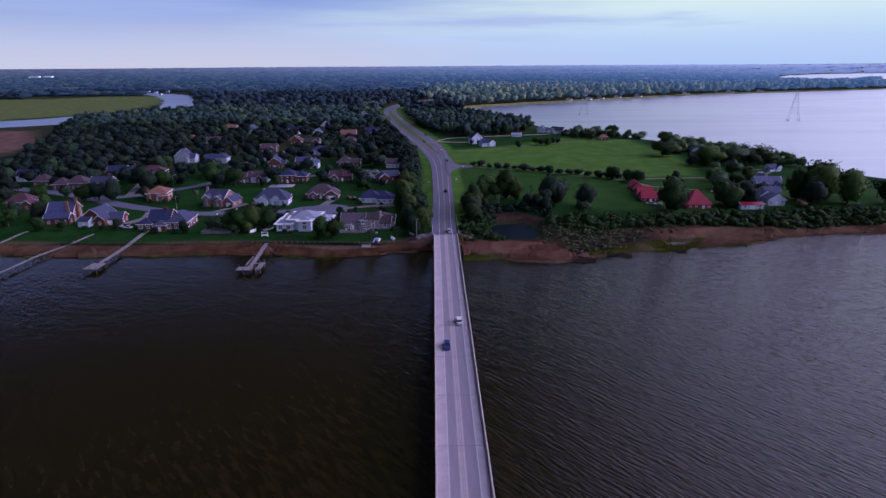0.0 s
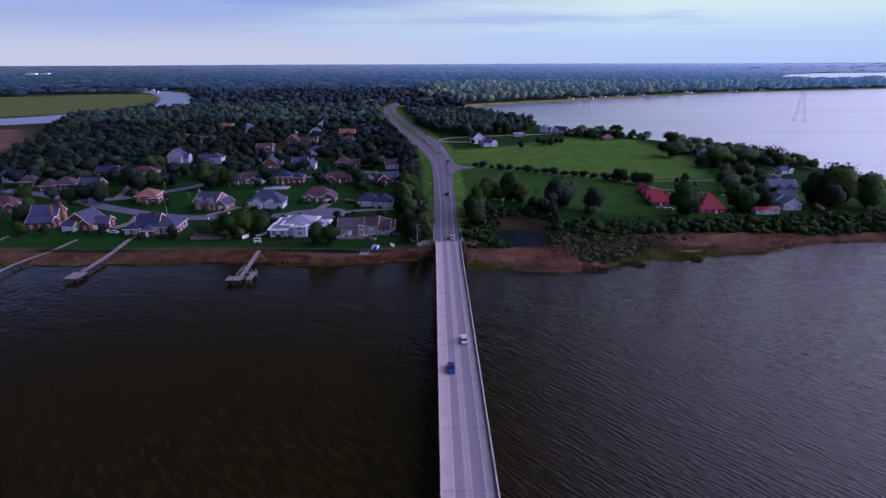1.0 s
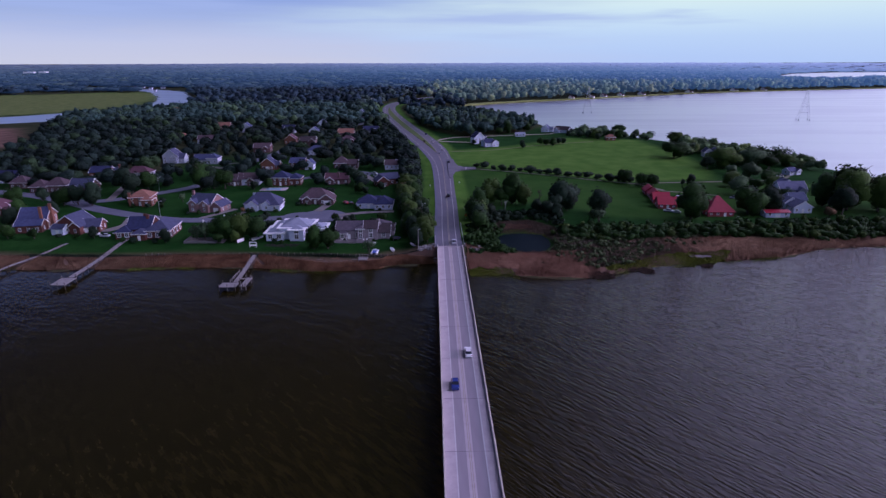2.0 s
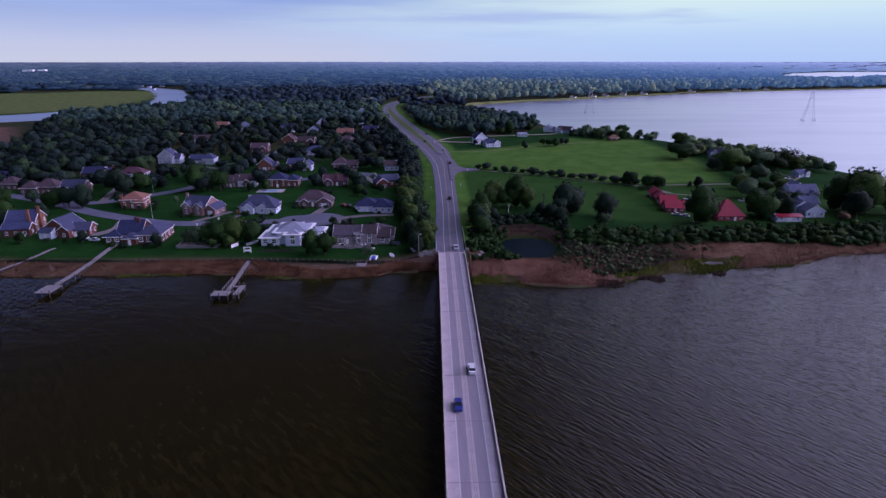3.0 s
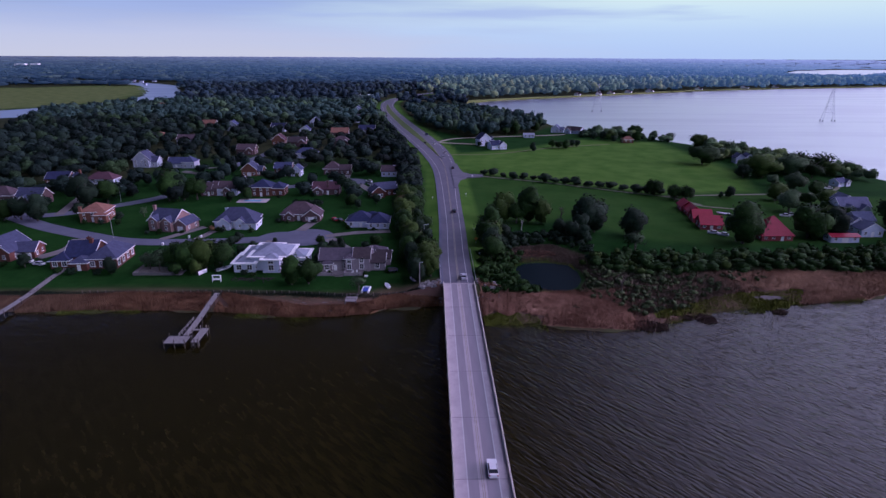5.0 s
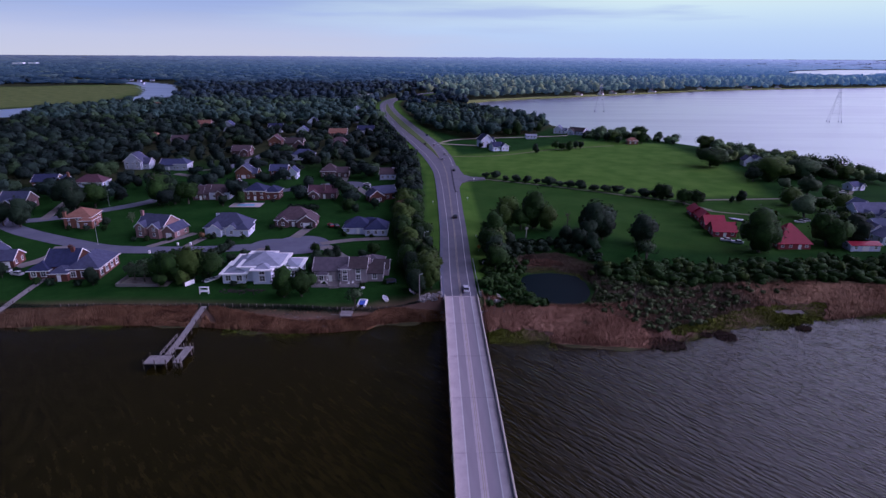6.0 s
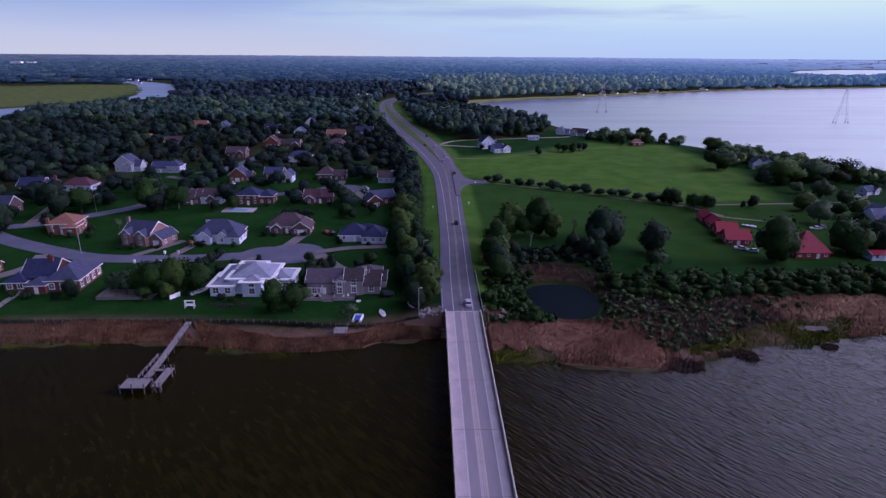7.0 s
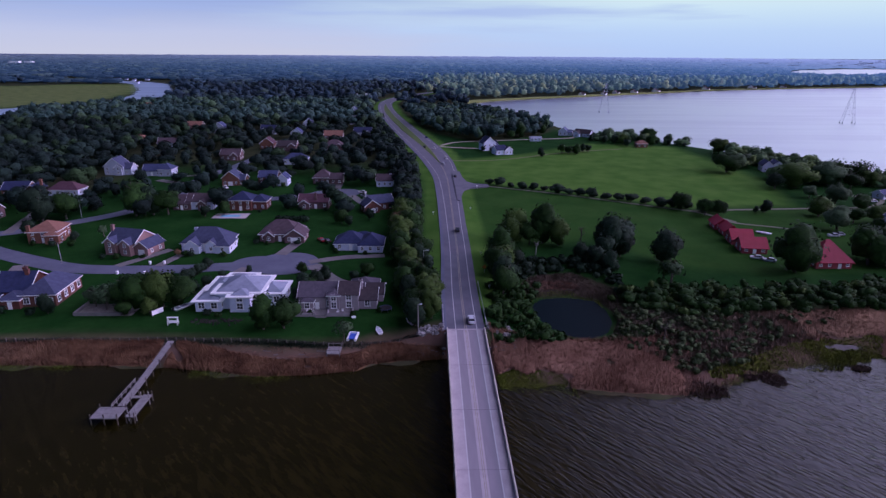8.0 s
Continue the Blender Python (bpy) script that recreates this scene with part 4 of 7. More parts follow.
def house(label, cx, yf, rot, wall, roof, blocks, chimneys=(), trim=0.0, windows=True, doors=(), garages=(), category="house", name="house", group="houses of the shore village", base=None, pane=1.0, wide=1.0):
    """blocks: x of the middle, y of the front, width, depth, eaves height, roof kind (h, x or y), pitch, and perhaps a wall material of its own."""
    z = ground_z(cx, yf + 4) if base is None else base
    blocks = [(b[0] * wide, b[1], b[2] * wide, *b[3:]) for b in blocks]
    doors, garages, chimneys = [x * wide for x in doors], [x * wide for x in garages], [(x * wide, y, h) for x, y, h in chimneys]
    ob = thing(name, pose(cx, yf, z, 0, 0, rot), label, category, group)
    reach = max(abs(b[0]) + b[2] / 2 for b in blocks)
    edge, text = (roof, "red roof edge board") if wall is WALL_RED else (WHITE_PAINT, "white roof edge board")
    HOUSES.append((cx, yf, reach, max(b[1] + b[3] for b in blocks)))
    foot = [(b[0] - b[2] / 2, b[0] + b[2] / 2, b[1], b[1] + b[3], b[4]) for b in blocks]
    for i, (bx, by, w, d, eave, kind, pitch, *own) in enumerate(blocks):
        eave, pitch = eave * 0.86, pitch * 0.88
        x0, x1, y0, y1 = bx - w / 2, bx + w / 2, by, by + d
        shell = Shape().box(x0, x1, y0, y1, -0.5, eave)
        cover = Shape()
        if kind == "h":
            o = -0.35 if trim else 0.5
            hip(cover, x0 - o, x1 + o, y0 - o, y1 + o, eave + (0.36 if trim else 0.16), pitch)
        elif kind == "f":
            cover.box(x0 - 0.3, x1 + 0.3, y0 - 0.3, y1 + 0.3, eave, eave + 0.35)
        else:
            h = gable(cover, x0, x1, y0, y1, eave, pitch, kind)
            if kind == "x":
                m = (y0 + y1) / 2
                shell.solid([(x0, y0, eave), (x0, y1, eave), (x0, m, eave + h)], [(x1, y0, eave), (x1, y1, eave), (x1, m, eave + h)])
            else:
                m = (x0 + x1) / 2
                shell.solid([(x0, y0, eave), (x1, y0, eave), (m, y0, eave + h)], [(x0, y1, eave), (x1, y1, eave), (m, y1, eave + h)])
        part("wall", shell, own[0] if own else wall, ob)
        part("roof", cover, own[1] if len(own) > 1 else roof, ob)
        if not trim and windows:
            if kind == "h":
                part("fascia", frame_ring(x0 - 0.56, x1 + 0.56, y0 - 0.56, y1 + 0.56, 0.12, eave - 0.12, eave + 0.12), edge, ob, text)
            elif kind in "xy":
                span = d if kind == "x" else w
                lo, hi = -0.5, span + 0.5
                za, rise = eave - 0.45 * pitch - 0.1, (span / 2 + 0.45) * pitch
                chevron = [(lo, za), (span / 2, za + rise), (hi, za), (hi, za + 0.34), (span / 2, za + rise + 0.34), (lo, za + 0.34)]
                for q in ((x0 - 0.5, x1 + 0.42) if kind == "x" else (y0 - 0.5, y1 + 0.42)):
                    turn = (lambda u, v, q=q: (q, y0 + u, v)) if kind == "x" else (lambda u, v, q=q: (x0 + u, q, v))
                    step = (0.08, 0, 0) if kind == "x" else (0, 0.08, 0)
                    ring = [turn(u, v) for u, v in chevron]
                    part("bargeboard", Shape().solid(ring, [(p[0] + step[0], p[1] + step[1], p[2]) for p in ring]), edge, ob, text)
        if trim:
            ring = frame_ring(x0 - trim, x1 + trim, y0 - trim, y1 + trim, trim + 0.5, eave - 0.02, eave + 0.33)
            part("roof_trim", ring, WHITE_PAINT, ob, "broad white roof edging")
        if not windows:
            continue
        levels = [0.9] + ([3.2] if eave > 4.3 else [])
        spots = []
        n = max(1, int(w / 2.9))
        for k in range(n):
            spots.append((x0 + (k + 0.5) * w / n, y0, 0))
        n = max(1, int(d / 3.4))
        for k in range(n):
            spots.append((x1, y0 + (k + 0.5) * d / n, 90))
            spots.append((x0, y0 + (k + 0.5) * d / n, -90))
        for x, y, turn in spots:
            for lev in levels:
                ox, oy = x + 0.4 * math.sin(radians(turn)), y - 0.4 * math.cos(radians(turn))
                if any(j != i and f[0] < ox < f[1] and f[2] < oy < f[3] and f[4] > lev for j, f in enumerate(foot)):
                    continue
                if lev < 1 and turn == 0 and any(abs(x - g) < 1.3 for g in (*doors, *garages)):
                    continue
                win = part("window", FRAME, None, ob)
                win.matrix_basis = pose(x, y, lev, 0, 0, turn) @ Matrix.Diagonal((pane, 1, min(pane, 1.35), 1))
                part("pane", PANE, None, win)
    front = [b for b in blocks]
    for kind, where, me in (("door", doors, DOOR), ("garage_door", garages, GARAGE)):
        for x in where:
            y = min([b[1] for b in front if abs(x - b[0]) < b[2] / 2] or [0])
            part(kind, me, None, ob).location = (x, y, 0)
    for x, y, h in chimneys:
        h *= 0.87
        c = part("chimney", Shape().box(x - 0.55, x + 0.55, y - 0.45, y + 0.45, 0, h).box(x - 0.65, x + 0.65, y - 0.55, y + 0.55, h - 0.35, h), wall, ob, "masonry chimney stack")
        part("flue", Shape().rod((x, y, h), (x, y, h + 0.5), 0.16, 0.14, 8), ROOF_BROWN, c)
    return ob


house("large white two-storey mansion with pale roof and broad white edging", -64.3, 15, 0, SIDING, ROOF_PALE,
      [(0, 3.5, 15, 13, 5.6, "h", 0.5), (1.2, 1.0, 6.5, 6, 5.4, "h", 0.5), (-9.2, 1.5, 8, 11, 3.7, "h", 0.5), (9.3, 6, 8.5, 9, 4.2, "h", 0.5), (-7.6, 8.0, 8, 10, 4.5, "h", 0.5), (-3.5, 14.5, 9, 6, 4.8, "h", 0.5)], trim=0.9, doors=(), pane=1.7, wide=0.89)
house("beige stucco house of stepped bays with dark brown roofs", -35.8, 17, 0, STUCCO, ROOF_TAUPE,
      [(-6, 1.0, 10.5, 9, 4.6, "x", 0.7), (-1.0, -0.4, 3.0, 6, 5.6, "h", 0.4), (3.2, 0.2, 5.4, 9, 5.8, "x", 0.55, STUCCO, ROOF_UMBER), (8.4, 1.2, 5.2, 8, 3.4, "x", 0.6, STUCCO, ROOF_UMBER), (6.5, 9, 8, 8, 3.4, "h", 0.6), (-8.6, -0.6, 3.4, 3, 3.4, "h", 0.5), (10.0, 6.5, 5, 8, 3.0, "x", 0.5, STUCCO, ROOF_UMBER)], doors=(-6,), chimneys=((6.2, 5, 8.8),), pane=1.4)
house("red brick house with grey hipped roofs and white windows", -127.6, 19, 4, BRICK_RED, ROOF_GREY,
      [(6, 1, 11, 15, 4.2, "h", 0.75), (-4, 4, 11, 12, 4.4, "x", 0.75, BRICK_RED, ROOF_NAVY), (-10.5, 2, 7, 11, 3.4, "h", 0.7, BRICK_RED, ROOF_NAVY), (-2, -0.5, 6, 6, 3.2, "h", 0.6)], chimneys=((-1, 9, 10), (-3.5, 12, 9.6)), doors=(-2,), pane=1.5, wide=0.88)
house("low white house with navy hipped roof", -36, 69, 0, SIDING, ROOF_NAVY,
      [(-3.5, 2, 11, 10, 3.0, "h", 0.75), (4.5, -0.5, 9, 11, 3.0, "h", 0.75), (1, 8, 8, 6, 3.0, "h", 0.7)], doors=(-3,))
house("brown brick bungalow with brown hipped roof", -67, 80, 0, BRICK_BROWN, ROOF_BROWN,
      [(-1, 2, 15.5, 11, 3.4, "h", 0.85), (5, 0, 7.5, 9, 3.2, "y", 0.8), (-5, 0.6, 4, 4, 3.2, "y", 0.9)], doors=(-1,), garages=(5,))
house("white house with grey hipped roof and front gables", -92.6, 67, 0, SIDING, ROOF_GREY,
      [(0, 3, 18, 11, 3.6, "h", 0.9), (-4, 0, 5.5, 6, 3.6, "y", 0.9), (3, 1, 4.5, 5, 3.6, "y", 0.9), (7.5, 0.5, 5.5, 9, 3.2, "h", 0.8)], doors=(0,), chimneys=((-5, 9, 8.6),), wide=0.95)
house("rosy brick two-storey house with grey gables", -120.8, 65, -14, BRICK_PINK, ROOF_GREY,
      [(-1.5, 2, 14, 10, 5.6, "x", 0.75), (-5.5, 0, 5, 5, 5.4, "y", 0.9), (2, 0, 5, 6, 5.2, "y", 0.9), (8, 2, 6.5, 9, 3.6, "y", 0.9)], chimneys=((-8.8, 6, 11),), doors=(-1.5,), garages=(8,), wide=0.84)
house("small orange brick house with hipped orange roof", -157.6, 79, 8, BRICK_ORANGE, ROOF_ORANGE,
      [(0, 1, 13, 11, 5.2, "h", 0.6), (4.5, -1, 6, 6, 4.0, "h", 0.6)], chimneys=((-5.5, 1, 8.2),), doors=(0,), wide=0.83)
house("brick-gabled house with navy roof and white garage", -215.5, 155, 6, BRICK_ORANGE, ROOF_NAVY, [(-3, 1, 12, 10, 4.4, "x", 0.7), (5.5, 0, 6, 9, 4.4, "y", 0.8)], garages=(-5,), chimneys=((7.8, 6, 9),))
house("low white-walled house with maroon roof", -196, 158, 0, SIDING, ROOF_MAROON, [(0, 0, 15, 9, 3.4, "h", 0.8)], doors=(0,))
house("tall grey two-storey house with steep gable", -196, 210, 0, SIDING_BLUE, ROOF_GREY, [(-1, 1, 11, 10, 6.2, "y", 0.95), (6, 2, 5, 8, 4.4, "x", 0.8), (2, 0, 4, 4, 5.4, "y", 1)], doors=(0,))
house("blue-roofed house among trees", -171, 208, 0, SIDING_BLUE, ROOF_BLUE, [(-3, 1, 11, 9, 3.6, "x", 0.8), (5, 0, 8, 9, 4.6, "h", 0.8)], doors=(-3,))
house("brown roofed brick house with white bay", -120, 130, 0, BRICK_BROWN, ROOF_BROWN, [(-5, 0, 8, 9, 3.6, "x", 0.8), (3, 1, 12, 9, 4.6, "x", 0.7, SIDING), (4.5, -1, 3.5, 3, 4, "y", 0.9)], doors=(-5,))
house("brick two-storey house with navy hipped roof beside a pool", -94.5, 129, 0, BRICK_RED, ROOF_NAVY, [(-3, 0, 10, 10, 5.6, "h", 0.7), (5, 1.5, 7, 9, 4.6, "h", 0.7)], doors=(-3,))
house("brown brick ranch house with white chimney", -64.5, 131, 0, BRICK_BROWN, ROOF_MAROON, [(0, 2, 14, 9, 3.8, "x", 0.7), (-4, 0, 4.5, 4, 3.4, "y", 0.8)], doors=(1,), chimneys=((1, 3, 8.4),))
house("red brick house with grey roof and blue garage wing", -33, 127, 22, BRICK_RED, ROOF_GREY, [(2, 3, 12, 9, 4.2, "x", 0.7), (-3.5, -1, 7, 8, 4.0, "y", 0.85)], garages=(-3.5,))
house("brown roofed brick house with wide gables", -67, 187, 0, BRICK_BROWN, ROOF_BROWN, [(-3, 1, 10, 9, 4, "h", 0.9), (5, 0, 7, 8, 3.6, "x", 0.7)], doors=(0,))
house("two-storey house with blue roof and white gable", -96, 182, 0, BRICK_RED, ROOF_BLUE, [(-3, 1, 10, 9, 5.6, "x", 0.7), (5, 0, 6, 8, 4.6, "y", 1.0, SIDING)], doors=(-2,))
house("orange brick gabled house with grey roof", -118.5, 182, 0, BRICK_ORANGE, ROOF_GREY, [(-1, 1, 9, 9, 5.0, "y", 0.9), (4.5, 2, 4, 8, 3.4, "x", 0.7)], garages=(-1,))
house("grey-roofed white house between trees", -98, 247, 0, SIDING, ROOF_BLUE, [(0, 0, 15, 9, 4.0, "h", 0.8), (4, -1, 5, 4, 3.6, "y", 0.9)])
house("small white house with brown roof", -34.5, 181, 0, SIDING, ROOF_BROWN, [(0, 0, 9, 8, 4, "x", 0.8)], chimneys=((3, 4, 7.5),))
house("orange-roofed brick house between trees", -90, 355, 0, BRICK_BROWN, ROOF_ORANGE, [(0, 0, 15, 10, 5.4, "x", 0.8)])
house("brown-roofed brick house between trees", -81.5, 303, 0, BRICK_BROWN, ROOF_BROWN, [(0, 0, 14, 10, 4.6, "h", 0.8), (4, -1.5, 5, 5, 4.4, "y", 0.9)])
house("white house with blue roof near the highway", -68.5, 380, 0, SIDING, ROOF_NAVY, [(0, 0, 15, 10, 5, "x", 0.8), (4.5, -2, 5, 5, 4.6, "y", 0.9)])
house("white two-storey house among trees", -97, 548, 0, SIDING, ROOF_BLUE, [(0, 0, 15, 11, 6, "y", 0.9)])
house("orange brick gabled house among trees", -133.5, 312, 0, BRICK_ORANGE, ROOF_MAROON, [(0, 0, 10, 9, 5, "y", 0.9)])
house("white gabled house among trees", -123, 367, 0, SIDING, ROOF_BLUE, [(0, 0, 9, 9, 6, "y", 0.9)])
house("pale blue house among trees", -200, 402, 0, SIDING_BLUE, ROOF_BLUE, [(0, 0, 11, 9, 6, "y", 0.9)])
house("orange-gabled house among trees", -230, 421, 0, BRICK_PINK, ROOF_ORANGE, [(0, 0, 15, 9, 5.4, "x", 0.8)])
house("white house with brown roof among trees", -208, 311, 0, SIDING, ROOF_BROWN, [(0, 0, 14, 9, 5.2, "x", 0.8)])
house("orange brick house among dense trees", -237, 327, 0, BRICK_PINK, ROOF_ORANGE, [(0, 0, 13, 9, 5.2, "h", 0.8)])
house("brown-roofed brick house behind garden trees", -145, 262, 0, BRICK_BROWN, ROOF_BROWN, [(0, 0, 13, 9, 4.6, "x", 0.8), (3, -1.5, 4.5, 4, 4.2, "y", 0.9)])
house("white house with navy roof among dense trees", -154, 395, 0, SIDING, ROOF_NAVY, [(0, 0, 13, 9, 5.4, "x", 0.8), (-3, -1.5, 4.5, 4, 5.0, "y", 1.0)])
house("brown brick house with dark gables among trees", -116, 301, 0, BRICK_BROWN, ROOF_UMBER, [(0, 0, 14, 9, 4.8, "x", 0.8), (4, -1.5, 5, 5, 4.8, "y", 0.9)])
house("brown-roofed white house near the highway", -86.5, 476, 0, SIDING, ROOF_TAUPE, [(0, 0, 15, 10, 5.2, "x", 0.8), (-4, -2, 5, 5, 5.0, "y", 0.9)])
house("white gabled house among tall trees", -127, 437, 0, SIDING, ROOF_GREY, [(0, 0, 10, 9, 5.8, "y", 1.0)])
house("orange-roofed house beside the creek woods", -350, 600, 0, BRICK_PINK, ROOF_ORANGE, [(0, 0, 12, 9, 8.0, "x", 0.8)])
house("low white flat-roofed shop building", -116, 845, 0, SIDING, WHITE_PAINT, [(0, 0, 27, 16, 5.5, "f", 0)], category="shop", name="shop_building")
house("orange brick waterfront house with blue-grey roof and tall chimneys", -182.2, 32, 10, BRICK_ORANGE, ROOF_BLUE, [(-1, 4, 13, 11, 6.0, "x", 0.8), (-1, -1, 12, 6, 4.0, "x", 0.7, BRICK_RED)], chimneys=((3.5, 3.6, 12), (6.2, 8, 12.5)), garages=(1.5,), wide=0.87)
house("grey-roofed brick waterfront house with white conservatory", -165.8, 27, -6, BRICK_RED, ROOF_GREY, [(0, 3, 11, 11, 5.0, "y", 0.8), (-3, 0, 6, 5, 3.4, "x", 0.6, SIDING), (5, 1.5, 5, 6, 4.2, "y", 0.9)], doors=(-3,), wide=0.9)
house("brick garage with grey gable and white door", -156.5, 31, 8, BRICK_RED, ROOF_GREY, [(0, 0, 8, 8, 3.2, "x", 0.7)], garages=(-1.6, 1.6), category="garage", name="garage")
house("orange brick house with maroon hipped roof", -220.5, 62, 0, BRICK_ORANGE, ROOF_MAROON, [(-2, 1, 13, 10, 4.6, "h", 0.8), (4, -1, 5, 5, 4, "y", 0.9)], chimneys=((-6, 5, 8),))
house("long brown-roofed brick house", -225, 112, 0, BRICK_BROWN, ROOF_BROWN, [(-5, 0, 9, 9, 4.2, "h", 0.8), (4, 1, 12, 10, 4.8, "h", 0.8)])
house("brick house with steep grey roof", -204.5, 107, 0, BRICK_BROWN, ROOF_GREY, [(0, 2, 12, 10, 4.6, "x", 0.9), (-1, 0, 5, 4, 4, "y", 0.9)], doors=(-1,))
house("small brown-roofed brick house among trees", -249.5, 125, 0, BRICK_BROWN, ROOF_BROWN, [(0, 0, 10, 9, 4, "h", 0.8)])
house("dark-roofed house with dormers", -268, 141, 0, SIDING, ROOF_NAVY, [(0, 0, 15, 9, 4.6, "x", 0.8), (-3, -0.5, 2.4, 4, 5.5, "y", 0.9), (3, -0.5, 2.4, 4, 5.5, "y", 0.9)])
house("pale blue-white cottage among dark trees", -276.5, 172, 0, SIDING_BLUE, ROOF_BLUE, [(0, 0, 8, 8, 4.6, "y", 0.9)])
FARM = "red-roofed farm buildings"
house("red-roofed cottage with red wall, stepped in a row", 114, 98, -8, WALL_RED, ROOF_RED, [(0, 0, 6, 8, 2.6, "y", 0.9)], doors=(0,), group=FARM, name="cottage")
house("red-roofed cottage with red wall, stepped in a row", 113.5, 88.5, -8, WALL_RED, ROOF_RED, [(0, 0, 6, 8, 2.6, "y", 0.9)], doors=(0,), group=FARM, name="cottage")
house("red-roofed cottage with dark porch, stepped in a row", 112.3, 77.5, -8, WALL_RED, ROOF_RED, [(0, 0, 8, 8, 2.7, "x", 0.85)], doors=(0,), group=FARM, name="cottage")
house("red-roofed cottage with dark porch, stepped in a row", 111.5, 67, -8, WALL_RED, ROOF_RED, [(0, 0, 9, 8, 2.7, "x", 0.85)], doors=(0,), group=FARM, name="cottage")
house("large red barn with steep red metal roof", 131, 51, 0, WALL_RED, ROOF_RED, [(0, 0, 12.6, 11.5, 2.5, "h", 1.22)], group=FARM, name="barn", category="barn", doors=(2,))
house("low white shed with flat red roof", 157, 48.5, 0, SIDING, ROOF_RED, [(0, 0, 11.5, 5, 2.8, "x", 0.35)], garages=(0,), group=FARM, name="shed", category="shed")
house("blue-white waterfront house with pale gables", 173.5, 56, 0, SIDING, ROOF_SLATE, [(0, 0, 9, 8, 3.6, "y", 0.7), (-2, 7, 6, 7, 4.6, "y", 0.9), (3, 9, 8, 8, 5.4, "x", 0.8)], group="lakeside houses", doors=(0,))
house("tall blue-white house with many gables", 185, 84, 0, SIDING, ROOF_SLATE, [(0, 0, 14, 9, 6.6, "x", 0.9), (-3.5, -2, 4.5, 5, 5.8, "y", 1.0), (3.5, -2, 4.5, 5, 5.8, "y", 1.0), (0, 6, 7, 7, 8.0, "y", 0.9)], group="lakeside houses", doors=(0,))
house("white gabled house with blue roof", 35.5, 308, 18, SIDING, ROOF_NAVY, [(0, 0, 10, 9, 6.5, "y", 1.0), (5, 2, 5, 7, 5, "x", 0.8)], group="lakeside houses")
house("low blue-roofed garage wing beside the white house", 44.5, 288, 20, SIDING, ROOF_NAVY, [(-2, 1, 8, 8, 4.2, "x", 0.8), (3.5, 0, 6, 7, 4.0, "y", 0.9)], group="lakeside houses")
house("white lakeside house with dark brown roof", 124.5, 386, -40, SIDING, ROOF_UMBER, [(0, 0, 15, 8.5, 3.8, "x", 0.8), (-3.5, -3.5, 5.5, 6, 3.6, "y", 0.85)], group="lakeside houses")
house("pale lakeside house with grey roof", 109.5, 394, -24, SIDING, ROOF_SLATE, [(0, 0, 7.5, 8, 4.6, "y", 0.95), (5, 2, 5, 6, 3.4, "x", 0.8)], group="lakeside houses")
house("orange brick lakeside cottage", 158, 325, 0, BRICK_ORANGE, ROOF_ORANGE, [(0, 0, 8.5, 6, 3.4, "h", 0.8)], group="lakeside houses")
house("small pale shed at the wood's edge", 79, 357, 0, SIDING, ROOF_PALE, [(0, 0, 9, 6, 2.8, "x", 0.5)], group="lakeside houses", name="shed", category="shed")
house("white lakeside house with blue gables", 206, 226, -10, SIDING, ROOF_BLUE, [(-2, 0, 6, 9, 4.6, "y", 1.0), (4, 0.5, 7, 9, 4.4, "y", 0.95)], group="lakeside houses")
house("small white house with grey roof by the lane", 228, 154, 20, SIDING, ROOF_BLUE, [(-1.5, 0, 6.5, 6, 3.0, "x", 0.7), (2.2, -0.8, 3.6, 5, 3.0, "y", 0.8)], group="lakeside houses")


# ---- trees ----
def quads_on(centres, normals, sizes, rng):
    """Square leaves at centres, facing normals."""
    n = len(centres)
    smooth = normals / np.linalg.norm(normals, axis=1)[:, None]
    nrm = smooth + rng.normal(size=(n, 3)) * 0.3
    nrm /= np.linalg.norm(nrm, axis=1)[:, None]
    ref = rng.normal(size=(n, 3))
    u = np.cross(nrm, ref)
    u /= np.linalg.norm(u, axis=1)[:, None]
    v = np.cross(nrm, u)
    u, v = u * sizes[:, None], v * sizes[:, None] * rng.uniform(0.6, 1.0, (n, 1))
    verts = np.stack([centres - u - v, centres + u - v, centres + u + v, centres - u + v], 1).reshape(-1, 3)
    return verts, np.arange(4 * n).reshape(-1, 4), np.repeat(smooth, 4, 0)


def lump():
    """A rounded quad lump of 20 faces and 25 corners, open below."""
    v, f, seen = [], [], {}
    for axis in range(3):
        for sign in (-1, 1):
            for i, j in ((-1, -1), (-1, 0), (0, -1), (0, 0)):
                if (axis, sign) != (2, -1):
                    ring = []
                    for a, b in ((i, j), (i + 1, j), (i + 1, j + 1), (i, j + 1)):
                        p = [0, 0, 0]
                        p[axis], p[(axis + 1) % 3], p[(axis + 2) % 3] = sign, a, b
                        if tuple(p) not in seen:
                            seen[tuple(p)] = len(v)
                            v.append(tuple(p))
                        ring.append(seen[tuple(p)])
                    f.append(ring if sign > 0 else ring[::-1])
    v = np.array(v, float)
    return v / np.linalg.norm(v, axis=1)[:, None], np.array(f)


LUMP_V, LUMP_F = lump()


